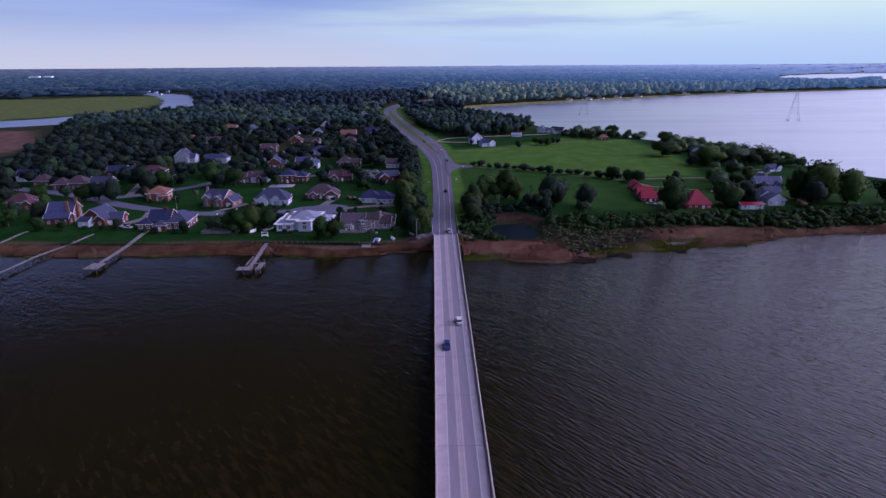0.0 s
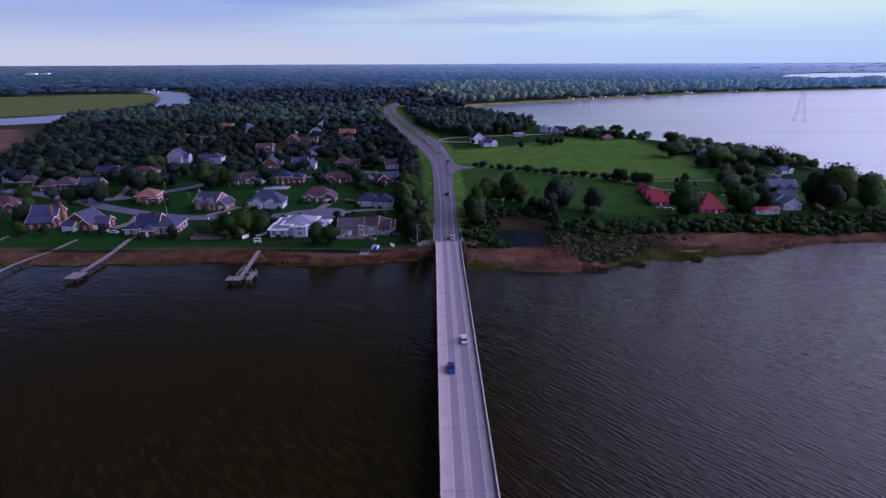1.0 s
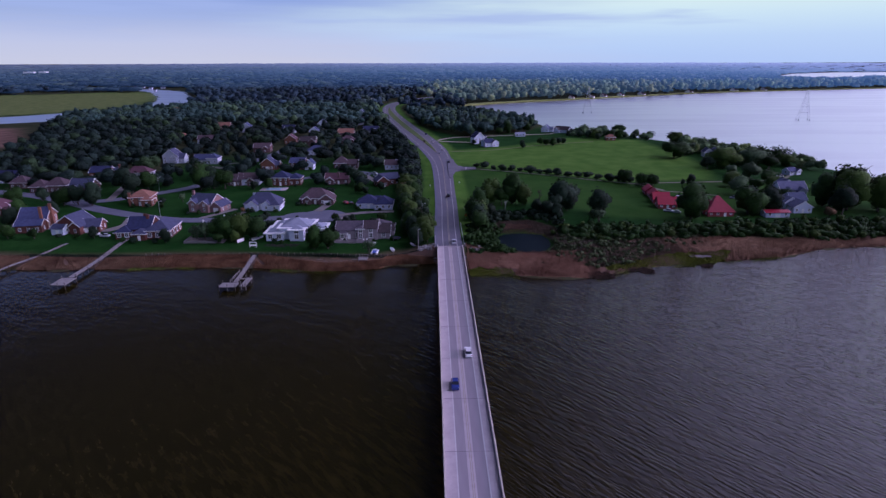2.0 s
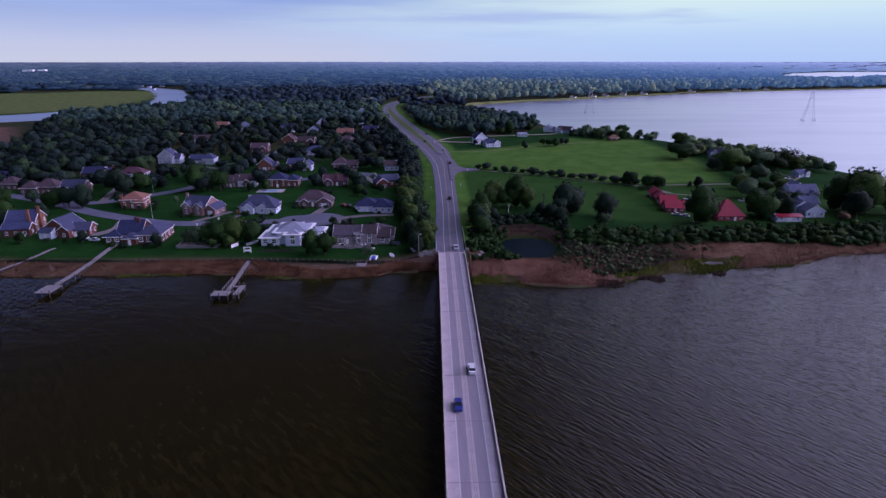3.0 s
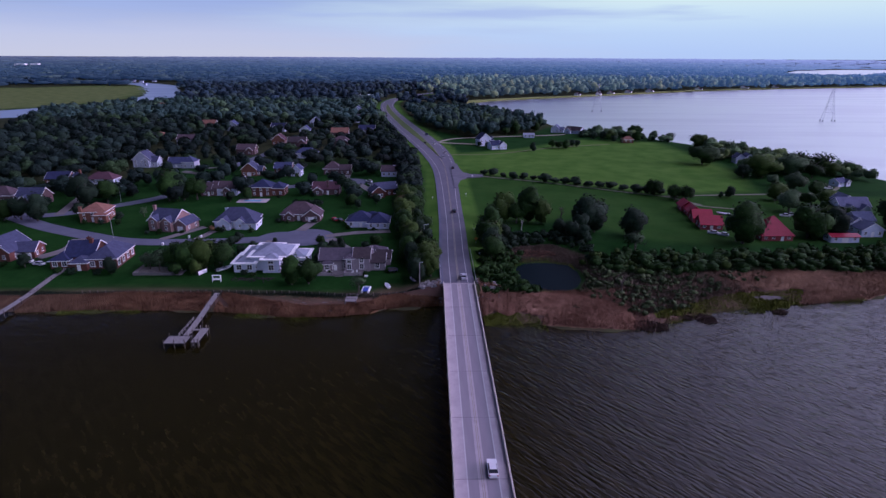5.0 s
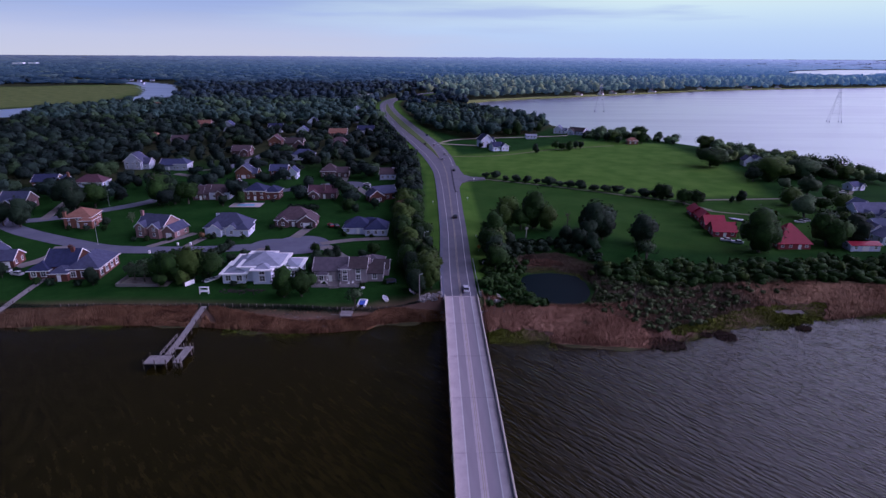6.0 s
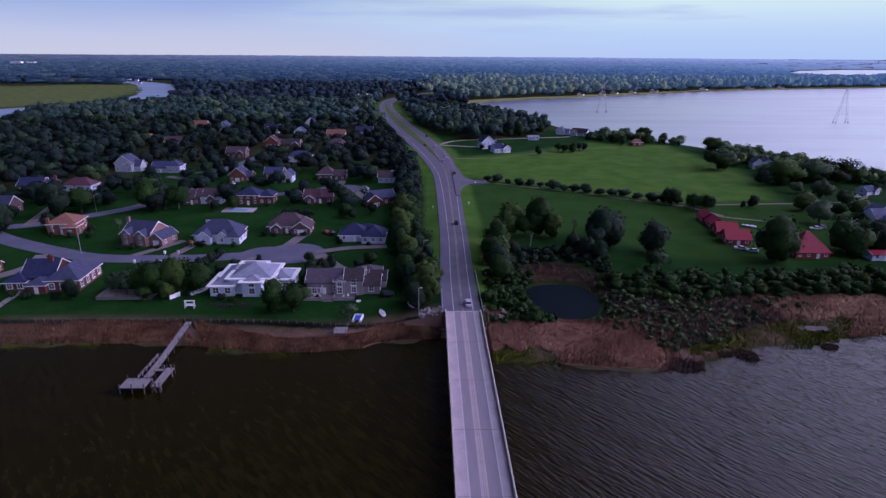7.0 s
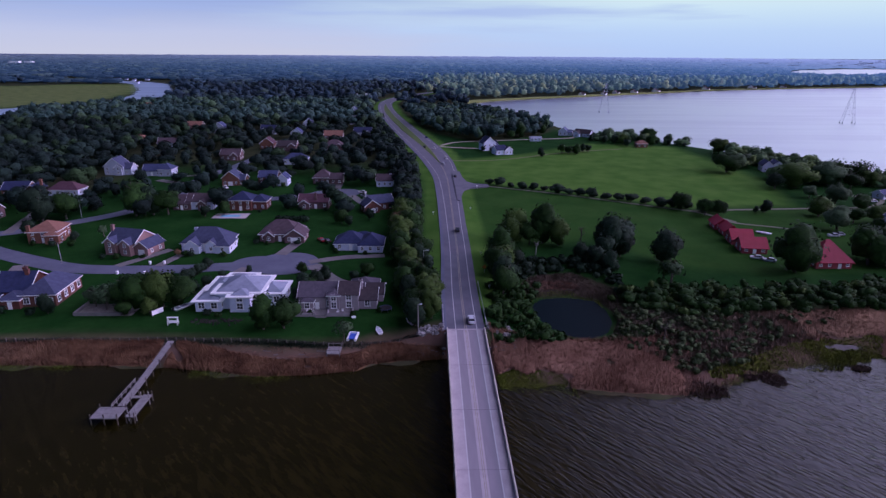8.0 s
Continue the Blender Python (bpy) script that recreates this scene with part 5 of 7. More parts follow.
def crown_points(rng, n, clumps, low, high, radius, shape="round"):
    """An uneven crown made of clumps, base at z = low and top at z = high: leaf centres, their outward normals, and corners and normals of the leafy core."""
    mid, tall = (low + high) / 2, (high - low) / 2
    c = rng.normal(size=(clumps, 3))
    c /= np.linalg.norm(c, axis=1)[:, None]
    c *= rng.uniform(0.30, 0.68, (clumps, 1))
    if clumps > 2:
        c[0] *= 0.2
    if clumps == 1:
        c *= 0.1
    r = rng.uniform(0.30, 0.56, clumps) * (1.0 if clumps > 4 else 1.2 if clumps > 1 else 2.2)
    if shape == "cone":
        up = rng.uniform(-1, 0.95, clumps)
        c = np.stack([c[:, 0] * (1 - up) * 0.5, c[:, 1] * (1 - up) * 0.5, up], 1)
        r = 0.16 + 0.2 * (1 - up) * 0.5
    which = rng.integers(0, clumps, n)
    d = rng.normal(size=(n, 3))
    d[:, 2] += 0.35
    d /= np.linalg.norm(d, axis=1)[:, None]
    p = c[which] + d * (r[which] * rng.uniform(0.88, 1.32, n))[:, None]
    normal = 0.6 * d + 1.1 * p + rng.normal(size=(n, 3)) * 0.15
    size = np.array([radius, radius, tall])
    core = c[:, None, :] + LUMP_V[None] * (r[:, None, None] * rng.uniform(0.72, 1.05, (clumps, 25, 1)))
    core_n = 0.6 * LUMP_V[None] + 1.1 * core
    at = np.array([0, 0, mid])
    return p * size + at, normal, core.reshape(-1, 3) * size + at, core_n.reshape(-1, 3)


def with_core(v, f, s, core, core_n):
    """Leaf quads and the lumps of the core as one set of corners, faces and normals."""
    k = len(core) // 25
    faces = (LUMP_F[None] + 25 * np.arange(k)[:, None, None]).reshape(-1, 4) + len(v)
    core_n = core_n / np.linalg.norm(core_n, axis=1)[:, None]
    return np.concatenate([v, core]), np.concatenate([f, faces]), np.concatenate([s, core_n])


def limb_shape(rng, height, radius, low, bare=False):
    s = Shape()
    lean = rng.uniform(-0.05, 0.05, 2) * height
    thick = 0.022 * height + 0.06
    fork = Vector((lean[0], lean[1], low + (height - low) * 0.25))
    s.rod((0, 0, -0.4), fork, thick * 1.25, thick * 0.75, 7)
    s.rod(fork, (lean[0] * 1.5, lean[1] * 1.5, height * 0.9), thick * 0.75, 0.05, 6)
    for i in range(9 if bare else 6):
        a = i * 2.4 + rng.uniform(0, 0.6)
        start = fork.lerp(Vector((lean[0] * 1.5, lean[1] * 1.5, height * 0.9)), rng.uniform(0, 0.7))
        out = radius * rng.uniform(0.55, 0.85)
        end = start + Vector((out * math.cos(a), out * math.sin(a), height * rng.uniform(0.1, 0.22)))
        s.rod(start, end, thick * 0.4, 0.04, 5)
        if bare:
            for k in (0.45, 0.7):
                b = start.lerp(end, k)
                s.rod(b, b + Vector((rng.uniform(-1, 1) * out * 0.5, rng.uniform(-1, 1) * out * 0.5, out * 0.5)), thick * 0.18, 0.02, 4)
    return s


TREES = {}


def tree_kind(key, name, label, height, radius, low, leaf, leaves=520, size=0.46, shape="round", variants=3, seed=1):
    """Masters of one kind of tree, kept far below ground level until copied."""
    made = []
    for k in range(variants):
        rng = np.random.default_rng(seed * 100 + k)
        h, r = height * rng.uniform(0.92, 1.08), radius * rng.uniform(0.9, 1.1)
        p, n, core, core_n = crown_points(rng, leaves, 15 if shape != "cone" else 18, low, h, r, shape)
        sizes = size * rng.uniform(0.5, 1.2, len(p))
        v, f, s = quads_on(p, n, sizes, rng)
        if leaves > 450:
            v, f, s = with_core(v, f, s, core, core_n)
        crown = quick_mesh("crown", v, f, leaf, s)
        trunk = limb_shape(rng, h, r, max(low, 0.5)).mesh("trunk", BARK)
        made.append((trunk, crown))
    TREES[key] = (name, label, made)


def plant(key, x, y, scale=1.0, rng=random, tall=1.0, label="", group=""):
    name, text, made = TREES[key]
    trunk, crown = made[rng.randrange(len(made))]
    ob = thing(name, pose(x, y, ground_z(x, y) - 0.05, 0, 0, rng.uniform(0, 360)), label or text, "tree" if name != "shrub" else "shrub", group)
    ob.scale = (scale, scale, scale * tall)
    if name != "shrub":
        part("trunk", trunk, None, ob)
    part("crown" if name != "shrub" else "foliage", crown, None, ob)
    return ob


tree_kind("oak", "tree", "full-crowned dark green broadleaf tree on the grass", 11.0, 5.2, 0.1, LEAF, 960, 0.31, seed=1, variants=4)
tree_kind("light", "tree", "broadleaf tree with lighter yellow-green crown", 10.5, 4.8, 0.1, LEAF_LIGHT, 960, 0.31, seed=2)
tree_kind("dark", "tree", "dense dark evergreen tree with rounded crown", 10.0, 4.4, 0.5, LEAF_DARK, 960, 0.31, seed=3)
tree_kind("rust", "tree", "tree with rusty brown early autumn leaves", 9.0, 4.0, 1.8, LEAF_RUST, 600, 0.34, seed=4)
tree_kind("pale", "tree", "sparse tree with pale grey-green leaves", 8.5, 3.6, 2.4, LEAF_PALE, 260, 0.38, seed=5)
tree_kind("grey", "tree", "round-headed grey-green broadleaf tree", 10.5, 4.8, 0.6, LEAF_PALE, 960, 0.31, seed=11)
tree_kind("pine", "tree", "narrow dark green garden conifer", 10.0, 2.6, 0.6, LEAF_DARK, 420, 0.42, "cone", seed=6)
tree_kind("flat", "tree", "tall open tree with loose spreading crown", 12.0, 5.0, 2.5, LEAF, 420, 0.34, "round", seed=7)
tree_kind("shrub", "shrub", "rounded green garden shrub", 2.4, 1.6, 0.0, LEAF, 200, 0.3, seed=8)
tree_kind("dshrub", "shrub", "rounded dark evergreen shrub", 2.6, 1.7, 0.0, LEAF_DARK, 200, 0.3, seed=9)
tree_kind("pshrub", "shrub", "pale grey-green marsh shrub", 2.4, 1.8, 0.0, LEAF_PALE, 200, 0.3, seed=10)
TR = random.Random(5)
TAKEN = []


def put(key, x, y, s=1.0, tall=1.0, **tags):
    TAKEN.append((x, y, 4.0 * s))
    return plant(key, x, y, s, TR, tall, **tags)


# waterfront gardens and the street block
for key, x, y, s in (("pale", -139, 88, 0.6), ("dark", -128, 77, 0.35), ("dark", -168, 88, 0.65), ("dark", -180, 112, 1.35), ("oak", -169, 114, 1.3),
        ("dark", -174, 106, 1.3), ("oak", -141, 119, 1.5), ("dark", -134, 121, 1.35), ("oak", -128, 122, 1.2), ("dark", -150, 22, 0.5),
        ("dark", -196, 40, 0.9), ("oak", -205, 30, 0.9), ("dark", -212, 45, 0.9), ("oak", -200, 52, 0.9), ("dark", -190, 60, 0.7), ("oak", -235, 50, 1.0),
        ("dark", -240, 80, 1.0), ("oak", -225, 85, 0.9), ("oak", -198, 82, 0.95), ("dark", -183, 81.5, 1.25), ("dark", -191, 83, 1.2), ("dark", -215, 92, 0.7), ("oak", -145, 76, 0.25),
        ("dark", -147, 82, 0.4), ("oak", -175, 22, 0.5), ("dark", -125, 31, 0.4), ("oak", -186, 22, 0.6)):
    put(key, x, y, s)
for key, x, y, s in (("oak", -92, 19, 1.1), ("light", -86.5, 20, 1.2), ("oak", -81.5, 20, 1.0), ("oak", -97, 20, 0.9), ("pale", -102, 18, 0.8), ("grey", -103.5, 22, 0.72), ("oak", -99.5, 24, 0.75), ("grey", -108, 22.5, 0.55),
        ("pale", -106, 20, 0.7), ("dark", -79, 34, 0.5), ("dark", -76, 38, 0.45), ("dark", -81.5, 30, 0.42), ("dark", -117, 15.5, 0.62),
        ("dark", -110, 118, 0.6), ("oak", -103, 122, 0.6), ("rust", -100, 64, 0.35), ("dark", -70, 47, 0.3), ("light", -88, 14.5, 0.5),
        ("oak", -95, 14, 0.45)):
    put(key, x, y, s)
for key, x, y, s in (("oak", -54, 5.5, 0.85), ("oak", -48.5, 6, 0.85), ("dark", -48, 23, 0.55), ("dark", -47.5, 29, 0.6), ("dark", -49, 34, 0.5), ("pale", -31.5, -1.5, 0.75), ("dark", -45.5, 36, 0.5), ("dark", -43, 41, 0.5), ("oak", -47, 31, 0.5),
        ("dark", -34, 40, 0.42), ("oak", -30, 44, 0.5), ("oak", -47.7, 108, 0.62), ("dark", -44, 104, 0.5), ("pine", -22, 70, 0.8), ("dark", -36, 113, 0.6),
        ("rust", -22, 96, 0.95), ("oak", -52, 47, 0.4)):
    put(key, x, y, s)
for i in range(9):
    put("dshrub", -75.5 + i * 1.55, 109.5 + 0.2 * math.sin(i), 0.95, 1.3, label="dark clipped evergreen hedge shrub in a row", group="garden hedge")
for i in range(8):
    put("dark", -88.5 + 0.5 * i, 38 + 1.9 * i, 0.36 + 0.04 * math.sin(i * 1.9), 1.0, label="dark rounded evergreen tree in a garden hedge", group="street hedge")
for x, y in ((-76, 78.5), (-72, 78), (-60.5, 78), (-98, 65), (-96, 64.5), (-84, 64), (-126, 62), (-121, 61.5), (-112, 62), (-152, 76), (-160, 77), (-44, 68), (-33, 66), (-56, 14), (-72, 14), (-68.5, 12.5), (-43, 14), (-24, 16),
             (-31, 13), (-130, 15), (-135, 16), (-121, 14.5), (-166, 24), (-158, 23), (-148, 27), (-49, 79), (-104, 128), (-88, 126), (-70, 129), (-58, 129), (-72, 185), (-90, 180), (-76, 42), (-78, 45)):
    put("shrub" if (x + y) % 3 < 1.5 else "dshrub", x, y, TR.uniform(0.6, 1.0))

# the belt between gardens and highway
rb = random.Random(11)
for y in np.arange(7, 125, 5.2):
    edge = float(np.interp(y, [p[1] for p in ROAD], [p[0] - w for p, w in zip(ROAD, ROAD_W)]))
    gap = float(np.interp(y, [7, 30, 70, 110, 170, 260, 600], [1.8, 3.6, 7.5, 9.5, 9.5, 9.0, 9.0]))
    deep = float(np.interp(y, [7, 30, 80, 140, 600], [9, 12, 11, 9, 16]))
    n = 2 if deep < 13 else 3
    for k in range(n):
        x = edge - gap - (k + rb.uniform(0.1, 0.9)) * deep / n
        key = rb.choice(("oak", "oak", "light", "dark", "oak", "dark", "light" if y < 90 else "oak", "light" if y < 60 else "oak", "light" if y < 60 else "dark"))
        put(key, x, y + rb.uniform(-2, 2), rb.uniform(0.65, 0.95) * (0.9 if k == 0 else 1.05))

# fields and farm beyond the pond
for key, x, y, s in (("dark", 57.5, 66, 1.1), ("dark", 53, 60, 0.8), ("dark", 62, 70, 0.8), ("oak", 34.6, 80, 1.05), ("light", 40, 77, 0.8), ("oak", 29, 78, 0.75),
        ("light", 24, 86, 1.0), ("light", 22, 79, 0.8), ("oak", 12.8, 26, 0.8), ("dark", 14, 33, 0.85), ("oak", 13.5, 42, 0.8), ("light", 15, 49, 0.75),
        ("oak", 15.5, 57, 0.85), ("dark", 17, 62, 0.6), ("dark", 20, 52, 0.6), ("dark", 48, 52, 0.7), ("dark", 44, 58, 0.6), ("dark", 52, 47, 0.6),
        ("pale", 68, 36, 0.9), ("flat", 66, 38, 0.6)):
    put(key, x, y, s * (1.3 if y < 90 and x < 60 else 1.15))
for key, x, y, s in (("light", 149, 60, 0.9), ("oak", 147, 52, 0.75), ("rust", 180, 46, 0.6), ("dark", 190, 52, 0.9), ("light", 199, 62, 1.35), ("oak", 206, 68, 1.4),
        ("light", 212, 58, 1.2), ("flat", 218, 70, 1.0), ("oak", 192, 70, 1.0), ("oak", 160, 62, 0.7), ("light", 166, 74, 0.8), ("oak", 176, 78, 0.7),
        ("oak", 232, 58, 0.8), ("pale", 238, 72, 0.9), ("flat", 262, 75, 0.9)):
    put(key, x, y, s * (1.15 if x < 190 else 1.45))
# round-headed trees along the lake, by the lakeside house and the farm
for i, (x, y, r) in enumerate(((143, 368, 7), (148, 341, 5.5), (167, 386, 6.5), (181, 376, 7.8), (195, 366, 5), (201, 347, 4.6), (207, 300, 8), (215, 294, 6.5), (177, 225, 10), (199, 244, 7.2), (213, 255, 6.3), (223, 258, 4.4), (190, 236, 5), (228, 240, 6))):
    put(("grey", "light", "grey", "oak", "grey")[i % 5], x, y, r / 5.0, min(0.92, 0.50 + 1.3 / r))
# lakeside house
for key, x, y, r in (("dark", 181.5, 178, 5.4), ("light", 194, 180, 11), ("grey", 216, 186, 10.2), ("oak", 240, 214, 6.2), ("grey", 193, 144, 7.0), ("light", 169, 120, 7.0), ("grey", 163.4, 98, 7.6), ("oak", 197, 133, 4.6),
                      ("oak", 224, 178, 6.6), ("light", 239, 184, 6), ("light", 188, 109, 5.4), ("oak", 178, 109, 4.5), ("grey", 188, 157, 4.3), ("oak", 179, 92, 4.6), ("grey", 232, 198, 7), ("oak", 252, 186, 6.5), ("dark", 148, 127, 3.6)):
    put(key, x, y, r / 5.0, min(0.92, 0.50 + 1.3 / r))
for x, y, k in ((226, 196, 1.15), (234, 190, 1.25), (246, 198, 1.0), (206, 352, 0.7), (186, 384, 0.8), (214, 262, 0.9)):
    put("flat", x, y, k, label="tall open tree with loose spreading crown against the lake")
# farm and field
for i, (x, y, r) in enumerate(((115.5, 48, 8.6), (146, 55, 7.4), (158, 57, 7.4), (150, 61, 7.0), (110, 131, 4.4), (117, 121, 4.2), (122, 118.6, 4.2), (73, 57, 7.2), (64.4, 78, 6.6), (98, 292.5, 3.2), (92, 292.4, 3.2), (57, 72, 5), (60, 64, 5.5))):
    put(("oak", "oak", "dark", "dark", "oak")[i % 5], x, y, r / 5.0, min(1.0, 0.70 + 1.3 / r))
for i in range(19):
    t = i / 18
    put("dark", 24 + 101 * t, 187.5 - 62 * t + 1.5 * math.sin(i * 1.7), 0.70 + 0.16 * t + 0.16 * math.sin(i * 2.3), 0.52, label="small rounded tree in a row along the lane", group="trees along the lane")
for x, y, s in ((88, 296, 0.75), (92, 298, 0.5), (97, 299, 0.55), (101, 300, 0.55), (105, 301, 0.6), (109, 302, 0.65), (70, 280, 0.7), (143, 126, 0.35), (147, 127, 0.3), (150, 340, 0.8), (142, 345, 0.7), (134, 348, 0.7), (160, 336, 0.9), (168, 333, 0.9), (126, 360, 0.6), (176, 344, 0.7), (60, 372, 0.8), (70, 380, 1.0), (90, 400, 1.1),
                (130, 366, 0.6), (138, 362, 0.5), (184, 338, 0.55), (192, 326, 0.5), (147, 329, 0.7), (36, 300, 0.4), (30, 302, 0.5)):
    put("dark" if s < 0.75 else "oak", x, y, s)


# dead snag by the pond
snag = thing("dead_tree", pose(29.5, 66, 2.0), "bare bleached dead tree trunk beside green trees", "tree")
part("trunk", limb_shape(np.random.default_rng(77), 5.0, 1.2, 2.4, True), BARK_PALE, snag)
for x, y, h in ((47.5, 73, 9.5), (69, 38, 9), (50.5, -4, 6)):
    snag = thing("dead_tree", pose(x, y, ground_z(x, y)), "thin bare grey dead tree", "tree")
    part("trunk", limb_shape(np.random.default_rng(int(x)), h, 2.0, 3.0, True), BARK, snag)


# ---- woods: gardens thick with trees behind the first houses ----
HOUSE_BOX = [(cx - w - 3.0, cx + w + 3.0, yf - (12 if yf < 100 else 8 if yf < 170 else 12), yf + d + 2) for cx, yf, w, d in HOUSES]
STREETS = [[(-260, 118), (-197, 88), (-150, 60), (-60, 57)], [(-200, 92), (-167, 105), (-149, 126), (-143, 178), (-133, 250), (-126, 390)], [(-143, 165), (-95, 150), (-55, 166)]]


def free_spots(x, y, road_gap=8.0, houses=True):
    ok = land_height(x, y) > 1.2
    d, a = seg_dist(x, y, ROAD)
    ok &= d > np.interp(a, range(len(ROAD)), ROAD_W) + road_gap
    if houses:
        for x0, x1, y0, y1 in HOUSE_BOX:
            ok &= ~((x > x0) & (x < x1) & (y > y0) & (y < y1))
        for s in STREETS:
            ok &= seg_dist(x, y, s)[0] > 6.5
        for tx, ty, r in TAKEN + [(-55, 166, 15), (-60, 57, 14), (-46, 150, 9)]:
            ok &= np.hypot(x - tx, y - ty) > r * 0.9
    return ok


def jittered(x0, x1, y0, y1, step, rng):
    gx, gy = np.meshgrid(np.arange(x0, x1, step), np.arange(y0, y1, step))
    return (gx.ravel() + rng.uniform(-0.45, 0.45, gx.size) * step, gy.ravel() + rng.uniform(-0.45, 0.45, gy.size) * step)


rng = np.random.default_rng(3)


def canopy(name, spots, leaves, size, material, label, rng, radius=(4.0, 6.0), tall=(9, 14), base=0.1, clumps=7):
    """One mesh of many uneven crowns at spots (x, y)."""
    n = len(spots[0])
    x, y = spots
    z = land_height(x, y)
    protos = [crown_points(rng, leaves, clumps, base, 1.0, 1.0) for _ in range(14)]
    which = rng.integers(0, len(protos), n)
    r, h = rng.uniform(*radius, n), rng.uniform(*tall, n)
    a = rng.uniform(0, 6.28, n)
    ca, sa = np.cos(a)[:, None], np.sin(a)[:, None]
    rot = lambda q: np.stack([q[..., 0] * ca - q[..., 1] * sa, q[..., 0] * sa + q[..., 1] * ca, q[..., 2]], -1)
    scale, at = np.stack([r, r, h], 1)[:, None, :], np.stack([x, y, z], 1)[:, None, :]
    P, N, C, CN = (rot(np.stack([protos[k][j] for k in which])) for j in range(4))
    P, C = P * scale + at, C * scale + at
    sizes = np.repeat(size * r / np.mean(radius), leaves) * rng.uniform(0.6, 1.3, n * leaves)
    leaf_v, leaf_f, leaf_n = quads_on(P.reshape(-1, 3), N.reshape(-1, 3), sizes, rng)
    verts, faces, soft = with_core(leaf_v, leaf_f, leaf_n, C.reshape(-1, 3), CN.reshape(-1, 3))
    me = quick_mesh(name, verts, faces, material, soft)
    for key in ("tree", "kin"):
        own = rng.random(n)
        me.attributes.new(key, "FLOAT", "POINT").data.foreach_set("value", np.concatenate([np.repeat(own, leaves * 4), np.repeat(own, clumps * 25)]).astype(np.float32))
    tagged(new(name, me), label, "woods", kind="stuff")


def creek_side(x, y):
    """Open marsh and creek banks without trees."""
    west = (-9 - x) / (y + 138)
    return ((west > 0.43) & (west < 0.72) & (y > 670) & (y < 1200)) | ((seg_dist(x, y, CREEK)[0] < 62) & (y > 1150))


# garden trees between the houses
x, y = jittered(-290, -14, 108, 430, 11.2, rng)
keep = free_spots(x, y) & (rng.random(x.size) < np.interp(y, [108, 160, 230, 300], [0.60, 0.64, 0.72, 0.76])) & ~((x > -165) & (y < 110))
keep &= ~((x > -112) & (x < -44) & (y < 120))
canopy("garden_trees", (x[keep], y[keep]), 260, 0.40, WOODS, "broadleaf trees crowding between garden houses", rng, (3.8, 6.8), (6, 11.5), clumps=9)
# belt along the highway
y = np.repeat(np.arange(125, 640, 5.0), 3)
edge = np.interp(y, [p[1] for p in ROAD], [p[0] - w for p, w in zip(ROAD, ROAD_W)])
x = edge - 9.5 - np.tile([0.15, 0.5, 0.85], len(y) // 3) * np.interp(y, [125, 140, 640], [10, 10, 18]) - rng.uniform(0, 2, y.size)
canopy("roadside_trees", (x, y + rng.uniform(-2, 2, y.size)), 140, 0.45, WOODS, "broadleaf trees in a belt beside the highway", rng, (3.2, 5.2), (6.5, 11), clumps=7)
# the wood between highway and lake
x, y = jittered(-60, 125, 340, 480, 8.5, rng)
keep = inside(x, y, RIGHT_WOODS) & free_spots(x, y, 5.0)
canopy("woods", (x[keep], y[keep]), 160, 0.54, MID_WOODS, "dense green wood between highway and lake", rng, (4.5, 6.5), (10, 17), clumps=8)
x, y = jittered(-60, 110, 470, 720, 10.5, rng)
keep = inside(x, y, LOW_WOODS) & free_spots(x, y, 6.0, False)
canopy("woods", (x[keep], y[keep]), 40, 0.8, MID_WOODS, "low young wood towards the end of the lake", rng, (4.5, 7.0), (4.5, 8.0), clumps=4)
# denser woods behind and on the landward side
x, y = jittered(-560, -8, 180, 450, 11.0, rng)
keep = free_spots(x, y, 9.0) & ((y > 430) | (x < -285) | ((x < -225) & (y > 190))) & (x < -26 - np.clip(y - 250, 0, 450) * 0.16) & (x > -335 - (y - 250) * 0.45)
canopy("woods", (x[keep], y[keep]), 72, 0.66, WOODS, "dense dark green broadleaf woods", rng, (5.4, 8.6), (8, 15), clumps=7)
x, y = jittered(-560, 130, 450, 700, 11.0, rng)
keep = free_spots(x, y, 7.0) & (inside(x, y, RIGHT_WOODS) & (y > 475) | (x < -26 - np.clip(y - 250, 0, 450) * 0.16)) & (x > -335 - (y - 250) * 0.45) & ~creek_side(x, y)
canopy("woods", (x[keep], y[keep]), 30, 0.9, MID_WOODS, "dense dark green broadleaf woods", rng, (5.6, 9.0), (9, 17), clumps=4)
x, y = jittered(-420, -240, 40, 200, 10.0, rng)
keep = free_spots(x, y)
canopy("woods", (x[keep], y[keep]), 84, 0.60, WOODS, "dense dark green broadleaf woods", rng, (4.8, 7.4), (8.5, 14), clumps=7)
FAR_HOUSES = ((255, 928, 10), (330, 978, 12), (372, 1003, 12), (425, 1035, 14), (560, 1118, 14), (690, 1180, 16), (300, 950, 9), (780, 1215, 12))
x, y = jittered(-1250, 1500, 700, 1500, 17.5, rng)
keep = (np.abs(x) < 0.95 * (y + 240)) & free_spots(x, y, 6.0, False) & (signed(x, y, MARSH) < -4) & ~creek_side(x, y) & (rng.random(x.size) < 0.96)
keep &= (signed(x, y, LAKE) < -8) & ~((x > -76) & (x < 0) & (y > 770) & (y < 925)) & ~((x > -142) & (x < -84) & (y > 780) & (y < 862))
for hx, hy, w in FAR_HOUSES:
    keep &= (np.abs(x - hx) > 15) | (y > hy + 20)
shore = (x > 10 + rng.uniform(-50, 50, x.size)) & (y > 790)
canopy("woods", (x[keep & shore], y[keep & shore]), 14, 1.3, SHORE_WOODS, "green broadleaf woods along the far lake shore, sunlit haze painted in", rng, (6.5, 12), (11, 24), clumps=3)
